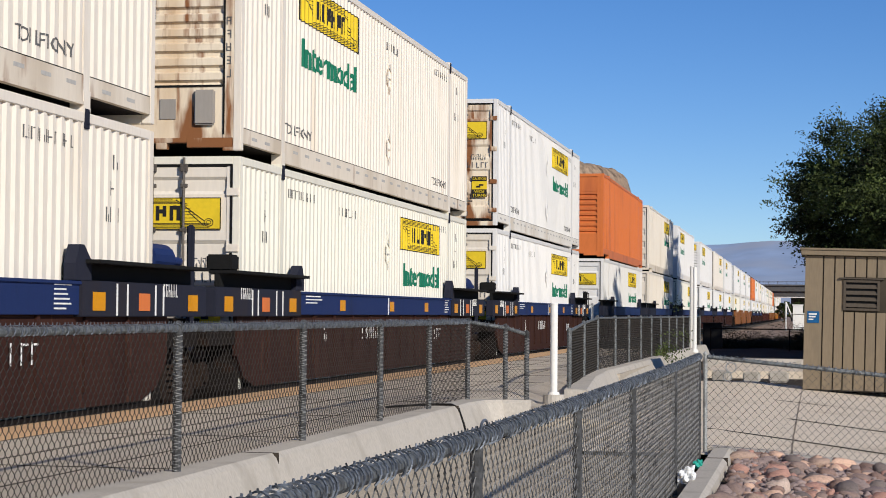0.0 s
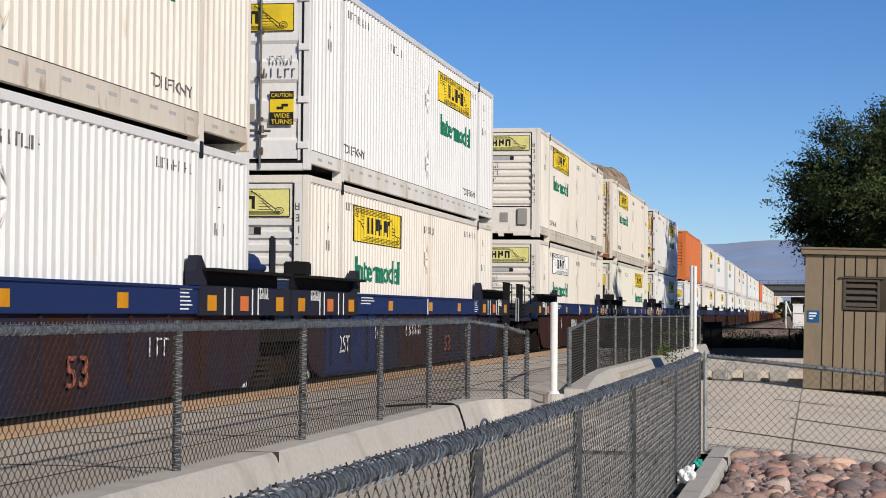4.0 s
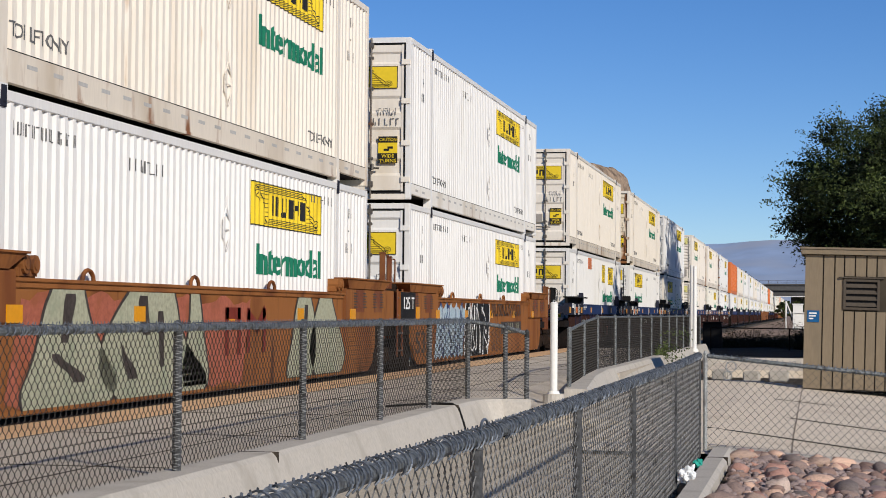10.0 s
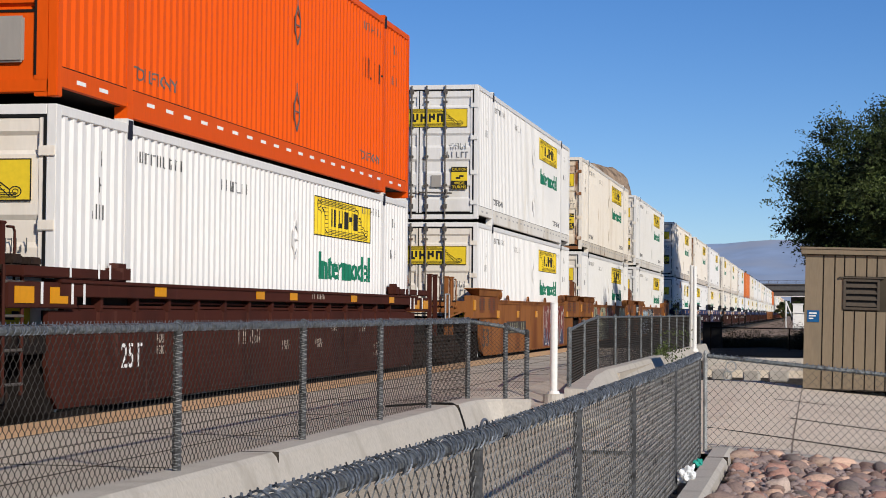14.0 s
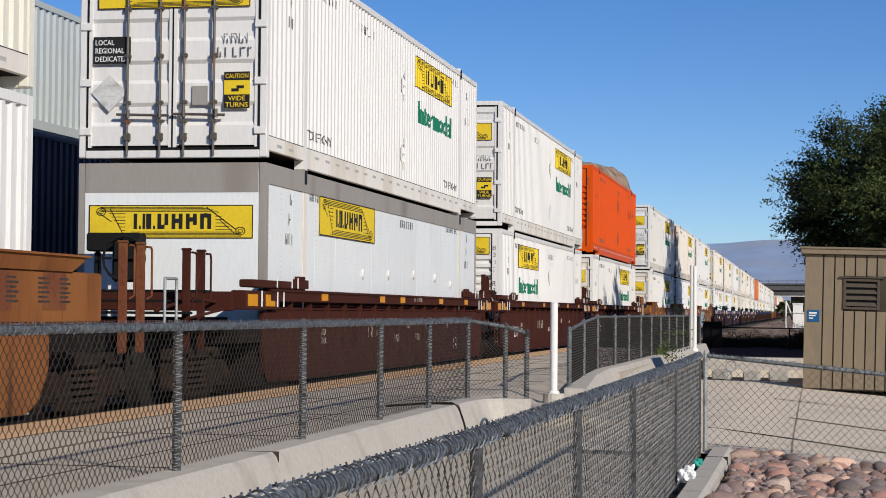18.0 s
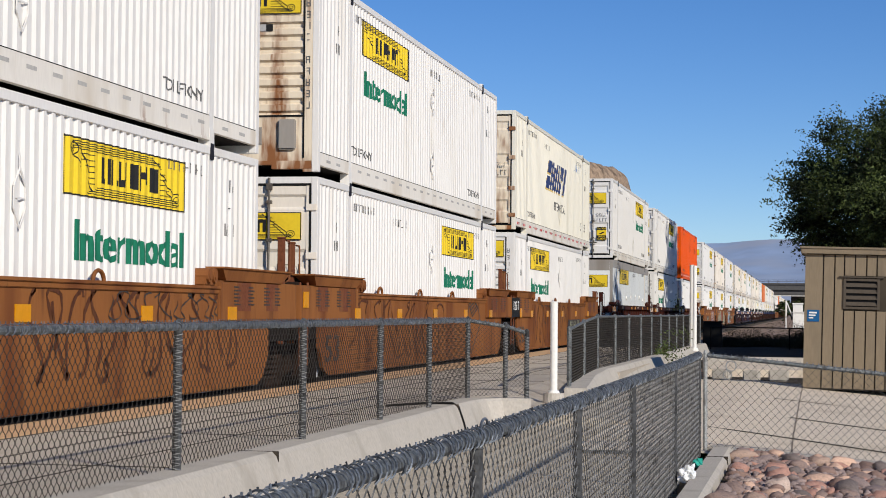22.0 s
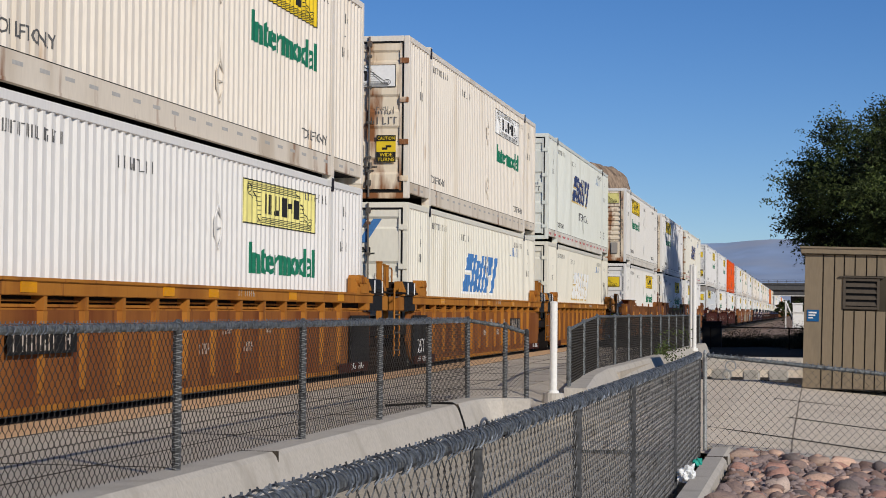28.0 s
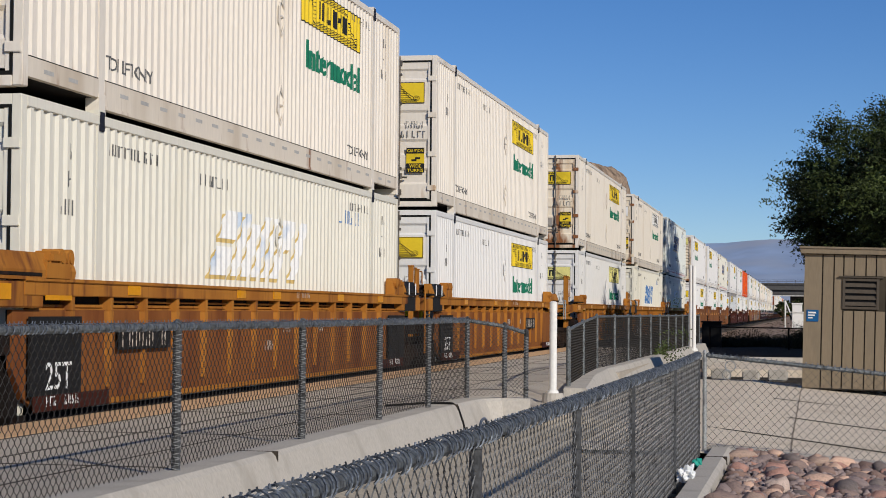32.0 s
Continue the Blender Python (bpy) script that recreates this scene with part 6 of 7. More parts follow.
def post_bm(h, wide=0.09):
    """An upright channel with a bent grab loop beside it."""
    bm = boxes((-0.04, 0.04, -wide / 2, wide / 2, 0.75, h), (-0.05, 0.05, -wide / 2 - 0.01, wide / 2 + 0.01, h - 0.03, h), bevel=0.008)
    loop = [(0.05, wide / 2, h - 0.05), (0.06, wide / 2 + 0.12, h - 0.05), (0.06, wide / 2 + 0.15, h - 0.09), (0.06, wide / 2 + 0.15, h - 0.58), (0.05, wide / 2, h - 0.62)]
    return pipe(bm, loop, 0.013)


def end_posts(ob, y, m, h, gap=0.55):
    """A pair of uprights with grab loops at a car's end."""
    for k in range(2):
        part("stanchion", shared("stanchion/%s%.2f" % (m, h), lambda: post_bm(h), M[m]), None, ob, at=(-0.15, y + gap * k, 0))


def coupler_bm():
    return boxes((-CW / 2 - 0.15, -CW / 2 + 0.15, -0.9, 0.9, 0.72, 1.0), (-CW + 0.4, -0.4, -1.2, -0.9, 0.6, 1.0), (-CW + 0.4, -0.4, 0.9, 1.2, 0.6, 1.0), bevel=0.02)


def gap_gear(ob, y, kind):
    """Coupling, uprights, ladder and tank in the space between two wells; y: the middle of the gap."""
    m = {"blue": "gasket", "red": "carred", "brown": "darkpatch", "box": "carbox"}[kind]
    part("coupler", shared("coupler", coupler_bm, M["iron"]), None, ob, at=(0, y, 0))
    if kind == "blue":
        part("stanchion", shared("stanchion/tall", lambda: boxes((-0.035, 0.035, -0.06, 0.06, 0.75, 2.22), bevel=0.02), M["carnavy"]), None, ob, at=(-0.15, y + 0.15, 0))
        part("brake_tank", shared("brake_tank", lambda: tubes(((0, -0.36, 0), (0, 0.30, 0), 0.17), ((0, -0.40, 0), (0, -0.36, 0), 0.12), ((0, 0.30, 0), (0, 0.34, 0), 0.12), ((0.1, 0.36, -0.02), (0.1, 0.62, -0.02), 0.05), n=14), M["carblue"]), None, ob, "dark blue brake cylinder", at=(-0.30, y - 0.75, 1.80))
        part("valve_box", shared("valve_box", lambda: boxes((-0.2, 0.12, -0.16, 0.16, 0, 0.20), bevel=0.02), M["gasket"]), None, ob, at=(0.0, y + 1.05, 1.70))
    else:
        h = 2.22 if kind == "brown" else 2.05
        part("stanchion", shared("stanchion/in%s%.2f" % (m, h), lambda: post_bm(h, 0.13), M[m]), None, ob, at=(-0.15, y + 0.15, 0))
        part("stanchion", shared("stanchion/in2%s%.2f" % (m, h), lambda: post_bm(h - 0.05, 0.10), M[m]), None, ob, at=(-0.15, y + 0.68, 0))
        part("valve_box", shared("valve_box/" + m, lambda: boxes((-0.35, 0.02, -0.5, 0.45, 0, 0.06), (-0.3, 0.0, -0.35, -0.12, 0.06, 0.16), (-0.3, 0.0, 0.05, 0.32, 0.06, 0.14), bevel=0.015), M["cast"]), None, ob, "dark valve gear on a shelf", at=(-0.05, y + 1.1, 1.55))
        part("ladder", shared("ladder/" + m, lambda: tubes(((0.05, -0.2, 0.45), (0.05, -0.2, 1.6), 0.018), ((0.05, 0.2, 0.45), (0.05, 0.2, 1.6), 0.018), n=6), M[m]), None, ob, at=(0.05, y + 0.42, 0))
        for k in range(4):
            part("rung", shared("rung", lambda: tubes(((0, -0.2, 0), (0, 0.2, 0), 0.014), n=6), M["rod"]), None, ob, at=(0.11, y + 0.42, 0.55 + 0.3 * k))


def casting_bm():
    """A lug with two round bosses that carries the container's corner."""
    bm = boxes((-0.06, 0.12, -0.20, 0.20, -0.06, 0.05), bevel=0.015)
    for dy in (-0.11, 0.10):
        tube(bm, (-0.06, dy, 0.06), (0.15, dy, 0.06), 0.085, 12)
        tube(bm, (0.15, dy, 0.06), (0.16, dy, 0.06), 0.05, 10)
    return bm


LETTERS["tons"] = words("25T", 0.36, M["whiteink"], 0.62)
LETTERS["rust53"] = words("53", 0.44, M["salmon"], 0.56)
LETTERS["tons2"] = words("125 T", 0.30, M["whiteink"], 0.85)
LETTERS["fifty"] = words("53", 0.56, M["graffiti2"], 0.85)


def brake_wheel_bm():
    bm = bmesh.new()
    for k in range(16):
        a, b = 2 * math.pi * k / 16, 2 * math.pi * (k + 1) / 16
        tube(bm, (0.28 * math.cos(a), 0, 0.28 * math.sin(a)), (0.28 * math.cos(b), 0, 0.28 * math.sin(b)), 0.018, 6)
    for k in range(4):
        tube(bm, (0, 0, 0), (0.28 * math.cos(k * 1.571), 0, 0.28 * math.sin(k * 1.571)), 0.014, 6)
    box(bm, -0.18, 0.18, 0.04, 0.2, -0.3, 0.25, 0.03)
    return bm


def well_car(kind, ys, label, full=True, body="cardark", tags=None, next_gap=3.7):
    """A three-unit articulated well car. ys: its units' near ends, from the first (farthest) on; the thing's origin is the last unit's near end."""
    y0 = ys[-1]
    ob = thing("well_car", label, "rail car", group="articulated well cars")
    for i, y in enumerate(ys):
        r = y - y0
        if kind == "blue":
            blue_unit(ob, r, body, full, i == 0)
        elif kind in ("red", "box"):
            ribbed_unit(ob, r, "carred" if kind == "red" else "carbox", full, (1,) if i < len(ys) - 1 else (-1,) if len(ys) > 2 else (1, -1),
                        tuple(k for k, joined in ((1, i < len(ys) - 1), (-1, i > 0)) if joined))
        else:
            smooth_unit(ob, r, "carbrown", full, (tags or {}).get(i, ()), 3.5 if tags is TAGS and i == 2 else 9.8 if i == 0 else 0, i == 0)
        if i + 1 < len(ys):
            mid = (y + ys[i + 1] + CL) / 2 - y0
            truck(ob, mid)
            if full:
                gap_gear(ob, mid, kind)
    truck(ob, -2.0)
    truck(ob, ys[0] - y0 + CL + 2.0)
    if full:
        post_mat = {"blue": "gasket", "red": "carred", "brown": "carbrown", "box": "carbox"}[kind]
        far = ys[0] - y0 + CL
        end_posts(ob, -2.1 if kind == "box" else -2.77, post_mat, 2.31 if kind == "box" else 1.93)
        if kind != "box":
            end_posts(ob, far + 2.77, "darkpatch" if kind == "brown" else post_mat, 1.94)
        part("grab_rail", shared("grab_rail", lambda: tubes(((0, 0, 1.0), (0, 0, 1.56), 0.017), ((0, 0, 1.56), (0, 0.40, 1.56), 0.017), ((0, 0.40, 1.56), (0, 0.40, 1.0), 0.017), n=6), M["zinclight"]), None, ob, "pale bent grab rail", at=(-0.02, far + 3.75, 0))
        part("coupler", shared("coupler", coupler_bm, M["iron"]), None, ob, at=(0, -3.6, 0))
        if kind != "blue":
            wheel_mat = M["gasket" if kind == "red" else "darkpatch"]
            part("hand_brake", shared("hand_brake/" + kind, brake_wheel_bm, wheel_mat), None, ob, "hand brake wheel", at=(-CW * 0.62, -0.9, 1.86))
            part("brake_box", shared("brake_box/" + kind, lambda: boxes((-0.62, 0.10, 0.0, 0.28, 0.10, 0.34), (-0.55, -0.48, 0.1, 0.2, -0.5, 0.10), (0.0, 0.06, 0.1, 0.2, -0.5, 0.10), bevel=0.015), wheel_mat), None, ob, "brake gear box on legs", at=(-CW * 0.62, -0.62, 1.86))
        part("end_platform", shared("end_platform/" + kind, lambda: boxes((-CW + 0.05, -0.02, -3.5, -1.3, 1.0, 1.08), (-CW + 0.05, 0.02, -1.62, -1.42, 1.20, 1.44), bevel=0.01), M[{"blue": "carnavy", "red": "carred", "brown": "carbrown", "box": "carbox"}[kind]]), None, ob)
        for k, (y, z) in enumerate(((-3.2, 1.16), (-2.85, 1.16), (-2.5, 1.30), (-2.15, 1.42))):
            part("step_board", shared("step_board", lambda: boxes((-CW + 0.25, -0.08, -0.12, 0.12, 0, 0.03), bevel=0.006), M["gasket"]), None, ob, at=(0, y, z))
        part("brake_pipe", shared("brake_pipe/" + kind, lambda: tubes(((-0.3, -3.4, 1.2), (-0.3, -2.2, 1.34), 0.022), ((-0.3, -2.2, 1.34), (-0.1, -1.4, 1.30), 0.022), ((-0.05, -2.9, 1.12), (0.02, -1.9, 1.22), 0.018), n=6), M["cast" if kind == "blue" else post_mat]), None, ob)
    return ob


TRACK_X = -6.914
LOW_Z, UP_Z = 0.25, 3.218
TRAIN = []      # (thing, y at 0 s, height)

# units from the front of the view backwards: y at 0 s, upper, lower; each (paint, nose towards us, end panel, side device, end paint)
D_W, D_C = ("white", False, "yellow", "yellow", None), ("cream", False, "yellow", "yellow", None)
D_WC, D_R = ("white", False, "yellow", "yellow", "cream"), ("cream", False, "yellow", "yellow", "rusty")
N_C, N_R, N_W = ("cream", True, "paleyellow", "yellow", None), ("cream", True, "yellow", "yellow", "rusty"), ("white", True, "yellow", "yellow", None)
UNITS = [
    (66.3, ("oldorange", True, None, None, None), ("white", False, "yellow", "yellow", None)),
    (42.9, ("white", False, "yellow", "yellow", "rusty"), D_WC),
    (22.8, N_R, ("ivory", False, "yellow", "yellow", "cream")),
    (3.45, N_C, ("cream", True, "paleyellow", "whiteink", None)),
    (-20.4, D_W, ("cream", True, "paleyellow", "yellow", "white")),
    (-39.5, D_R, ("white", True, "yellow", "yellow", None)),
    (-59.3, D_C, ("white", False, "yellow", "split", "cream")),
    (-82.6, ("white", False, "yellow", "yellow", "cream"), D_W),
    (-102.1, D_R, D_WC),
    (-121.4, D_W, ("white", False, "yellow", "yellow", "cream")),
    (-144.85, ("orange", True, None, "small", None), D_WC),
    (-164.2, D_W, N_W),
    (-183.8, D_W, ("silver", True, "yellow", "yellow", None)),
    (-207.6, ("ivory", False, None, "slantn", "rusty"), N_W),
    (-226.65, ("white", True, "yellow", "yellow", "rusty"), D_WC),
    (-245.85, ("white", True, "paleyellow", "yellow", "rusty"), D_W),
    (-269.0, ("mint", False, None, "slantn", None), ("ivory", False, None, "slantw", None)),
    (-287.7, ("cream", False, "whiteink", "whiteink", "rusty"), ("ivory", False, None, "slantb", None)),
    (-307.4, D_R, ("white", False, "paleyellow", "paleyellow", None)),
    (-330.7, D_C, D_W),
    (-350.3, D_C, ("ivory", False, None, "slantt", None)),
]
NAMES = {"white": "white corrugated", "cream": "cream weathered corrugated", "rusty": "rust-streaked cream corrugated", "ivory": "ivory corrugated", "mint": "pale grey-green corrugated",
         "orange": "bright orange corrugated", "oldorange": "faded orange corrugated", "silver": "pale grey flat-panelled"}
for i, (q, up, low) in enumerate(UNITS):
    for z, (col, front, panel, logo, end) in ((UP_Z, up), (LOW_Z, low)):
        where = "stacked on another" if z == UP_Z else "in a well car"
        mark = {"yellow": "with yellow panel", "paleyellow": "with faded yellow panel", "whiteink": "with faded white panel", None: "with plain side", "small": "with small black mark", "split": "with split yellow panels"}.get(logo, "with leaning trade mark")
        c = container(col, front, panel, logo, "%s container %s, %s" % (NAMES[col], mark, where), i > 0, i * 2 + (z == UP_Z), end)
        if i == 6 and z == LOW_Z:
            part("repair_patch", boxes((-0.012, -0.004, 5.15, 6.15, 2.40, 2.76)), M["oldorange"], c, "faded orange repair patch")
        TRAIN.append((c, q, z))
Y = [u[0] for u in UNITS]
PALE = ((2.0, 4.5, 2.95, 3.85, 0.30, 1.43), (4.1, 7.6, 4.7, 6.4, 0.30, 1.44), (6.7, 7.7, 6.9, 7.2, 0.36, 1.45), (10.9, 12.6, 11.6, 12.3, 0.32, 1.42), (12.2, 14.2, 12.6, 13.6, 0.32, 1.42))
CUTS = ((3.1, 3.3, 3.2, 3.5, 0.9, 1.36), (5.3, 5.6, 5.2, 5.5, 0.95, 1.36), (5.9, 6.05, 5.8, 6.0, 0.6, 1.2), (3.4, 3.8, 2.9, 3.1, 0.52, 0.80), (4.9, 5.2, 4.7, 4.8, 0.5, 0.85), (11.8, 12.0, 11.9, 12.1, 0.7, 1.3))
BLOCK = ((5.0, 5.8, 5.2, 5.7, 0.30, 1.42), (5.8, 6.6, 5.9, 6.5, 0.30, 1.42), (6.6, 7.3, 6.5, 7.3, 0.30, 1.42), (7.3, 7.95, 7.35, 8.1, 0.30, 1.42))
NICKS = ((5.35, 5.5, 5.4, 5.45, 0.35, 0.75), (6.1, 6.25, 6.15, 6.25, 0.85, 1.36), (6.85, 7.0, 6.85, 6.95, 0.35, 0.8), (7.55, 7.75, 7.6, 7.7, 0.75, 0.85))
FAT = ((9.7, 10.8, 9.9, 10.7, 0.30, 1.42), (10.8, 11.9, 10.8, 11.8, 0.30, 1.42), (11.9, 13.0, 11.9, 13.1, 0.30, 1.42), (13.0, 14.2, 13.2, 14.0, 0.30, 1.42))
FEET = ((9.85, 10.3, 9.95, 10.25, 0.34, 0.80), (10.4, 10.75, 10.5, 10.7, 0.34, 0.76), (11.0, 11.7, 11.1, 11.6, 0.34, 0.82), (12.0, 12.4, 12.1, 12.5, 0.34, 0.78), (12.6, 12.9, 12.6, 12.9, 0.34, 0.84), (13.2, 14.0, 13.4, 13.9, 0.34, 0.76))
HOLES = ((10.2, 10.4, 10.25, 10.35, 0.80, 1.25), (11.25, 11.45, 11.2, 11.4, 0.85, 1.3), (12.35, 12.5, 12.4, 12.6, 0.8, 1.3), (13.45, 13.7, 13.5, 13.6, 0.85, 1.25))
TAGS = {0: (("graffiti", 5, 2.2, 5.2, 0.30, 1.42, 0, 0), ("navyink", 5, 2.2, 5.0, 0.32, 1.40, 5, 0.035), ("shapes", "whiteink", BLOCK, 0.08), ("shapes", "black", BLOCK, 0.0), ("shapes", "whiteink", NICKS, 0.0), ("whiteink", 33, 5.0, 7.9, 0.40, 1.34, 3, 0.026),
            ("graffiti2", 17, 8.3, 12.7, 1.14, 1.42, 11, 0.028), ("graffiti2", 18, 8.4, 9.7, 0.36, 0.92, 4, 0.02)),
        1: (("salmon", 8, 2.2, 9.3, 0.30, 1.43, 0, 0), ("shapes", "graffiti2", PALE, 0.055), ("shapes", "graffiti3", PALE, 0.0), ("shapes", "graffiti2", CUTS, 0.0),
            ("lines", "darkred", (((8.3, 1.2), (8.3, 0.72)), ((8.3, 1.18), (8.8, 1.18)), ((8.8, 1.2), (8.8, 0.72)), ((9.2, 1.2), (9.2, 0.74)), ((9.2, 1.16), (9.6, 1.0), (9.9, 1.2), (9.9, 0.74))), 0.07)),
        2: (("shapes", "stencil", FAT, 0.07), ("shapes", "brick", FAT, 0.0), ("shapes", "dusk", FEET, 0.0), ("shapes", "stencil", HOLES, 0.0), ("whiteink", 4, 9.8, 14.1, 0.36, 1.34, 5, 0.018))}
GEM = (((12.06, 1.36), (12.63, 1.46), (13.18, 1.30), (12.5, 1.12), (12.06, 1.36)), ((12.2, 1.30), (12.75, 1.42)), ((12.32, 1.24), (12.9, 1.38)), ((12.42, 1.18), (13.05, 1.34)), ((12.06, 1.36), (11.95, 1.0), (12.38, 0.34), (13.54, 0.98), (13.18, 1.30)), ((11.95, 1.0), (12.55, 0.7)))
TAGS2 = {0: (("graffiti5", 21, 2.5, 9.6, 0.4, 1.4, 9, 0.028), ("graffiti2", 26, 4.0, 7.5, 0.9, 1.4, 5, 0.015)), 1: (("lines", "graffiti2", GEM, 0.02), ("graffiti5", 22, 1.5, 9.0, 0.4, 1.4, 7, 0.025)), 2: (("graffiti5", 23, 8.5, 15.0, 0.5, 1.42, 10, 0.035), ("graffiti2", 27, 10.5, 14.5, 1.1, 1.4, 6, 0.012))}
for kind, ys, label, body, tags in (
        ("blue", Y[1:4], "blue-topped articulated well car with brown sides", "cardark", None),
        ("blue", Y[4:7], "blue-topped articulated well car with blue and brown sides", "carmix", None),
        ("brown", [Y[9], Y[8], Y[7]][::-1], "smooth orange-brown articulated well car with graffiti", "", TAGS),
        ("red", Y[10:13], "dark red ribbed articulated well car", "", None),
        ("brown", Y[13:16], "smooth orange-brown articulated well car with scrawled lines", "", TAGS2),
        ("box", Y[16:19], "yellow-brown ribbed articulated well car", "", None),
        ("box", Y[19:21], "yellow-brown ribbed articulated well car with stencilled panels", "", None)):
    TRAIN.append((well_car(kind, ys, label, True, body, tags), ys[-1], 0.0))

# the head of the train, already far along
r = random.Random(11)
q = 66.3
heads = [q]
for i in range(23):
    q += 19.55 if (i % 3) < 2 else 23.4
    heads.append(q)
for i, q in enumerate(heads[1:]):
    for z in (UP_Z, LOW_Z):
        col = r.choice(["white", "white", "white", "cream", "ivory"])
        if z == UP_Z and i in (8, 16):
            col = "oldorange"
        front = r.random() < 0.35
        c = container(col, front, "yellow" if r.random() < 0.7 and col != "oldorange" else None, "yellow" if col != "oldorange" else None,
                      "%s container far along the train" % NAMES[col], False, 100 + i)
        TRAIN.append((c, q, z))
for i in range(0, 24, 3):
    ys = heads[i:i + 3][::-1]
    TRAIN.append((well_car(("blue", "blue", "brown", "blue", "red", "brown", "box", "blue")[i // 3], ys, "articulated well car far along the train", False, "cardark"), ys[-1], 0.0))


# ---- second train on the far track, seen through the gaps ----
def plain_box(col, length, label, height=2.896, door=True):
    ob = thing("container", label, "container", group="containers on the far track")
    bm = bmesh.new()
    add_mesh(bm, *corrugated_side(0.1, length - 0.1, 0.15, height - 0.1, -0.012, -0.046, 0.26))
    part("side_wall", bm, M[col], ob)
    bm = boxes((-0.1, 0, 0, 0.12, 0, height), (-0.1, 0, length - 0.12, length, 0, height), (-2.44, -2.34, 0, 0.12, 0, height), (-0.1, 0, 0.12, length - 0.12, 0, 0.15), (-0.1, 0, 0.12, length - 0.12, height - 0.1, height),
               (-2.34, -0.1, 0.0, 0.12, 0, 0.12), (-2.34, -0.1, 0.0, 0.12, height - 0.12, height), (-2.44, -0.1, 0.12, length, height - 0.04, height - 0.01), (-2.44, -2.40, 0.12, length, 0.1, height - 0.1))
    part("frame", bm, M[col], ob)
    for x0, x1 in ((-2.34, -1.24), (-1.20, -0.1)):
        leaf = part("door", boxes((x0, x1, 0.03, 0.07, 0.12, height - 0.12)), M[col], ob)
        for k in range(4):
            part("door_rib", boxes((x0 + 0.12, x1 - 0.10, 0.015, 0.03, 0.3 + 0.62 * k, 0.55 + 0.62 * k)), M[col], leaf)
    if col == "mustard":
        for k, (z, w) in enumerate(((1.95, 0.42), (1.68, 0.40))):
            tm = end_word("trade_mark", shared("trade_mark/far%d" % k, lambda: bars_bm(w, 0.22, 3, 61 + k), M["ink"]), ob, -2.10, 0.012, z)
    return ob


SECOND = []
for t, dy, h, up, low, base, up_h in ((1.7, 1.0, 2.74, None, "navybox", 0.30, 2.9), (7.0, -6.0, 2.59, "navybox", "navybox", 0.30, 2.59), (12.5, 5.7, 2.896, "mustard", "navybox", 0.30, 2.896),
                                      (18.0, -4.0, 2.896, "greybox", "navybox", 1.22, 2.1), (23.5, -4.0, 2.896, "bluebox", "bluebox", 0.30, 2.896), (29.0, -6.0, 2.896, "white", "black", 1.25, 2.1)):
    bed_car = thing("flat_car", "dark low rail car on the far track", "rail car", group="cars on the far track")
    part("deck", boxes((-2.5, 0.05, -1.0, 13.2, base - 0.18, base), (-2.4, 0.0, -1.6, 13.8, 0.05, base - 0.18), bevel=0.02), M["iron"], bed_car)
    for yy in (0.2, 12.0):
        part("truck", shared("truck", truck_bm, M["iron"]), None, bed_car, at=(-1.22, yy, -0.1)).scale = (1, 1, 0.6)
    SECOND.append((bed_car, t, dy, 0.0))
    for z, col, tall in ((base + h + 0.02, up, up_h), (base, low, h)):
        if col:
            c = plain_box(col, 12.2, {"navybox": "dark navy corrugated container on a far train", "mustard": "mustard brown container on a far train", "greybox": "grey corrugated container on a far train",
                                      "bluebox": "bright blue corrugated container on a far train", "white": "white corrugated container on a far train", "black": "black corrugated container on a far train"}[col], tall)
            SECOND.append((c, t, dy, z))


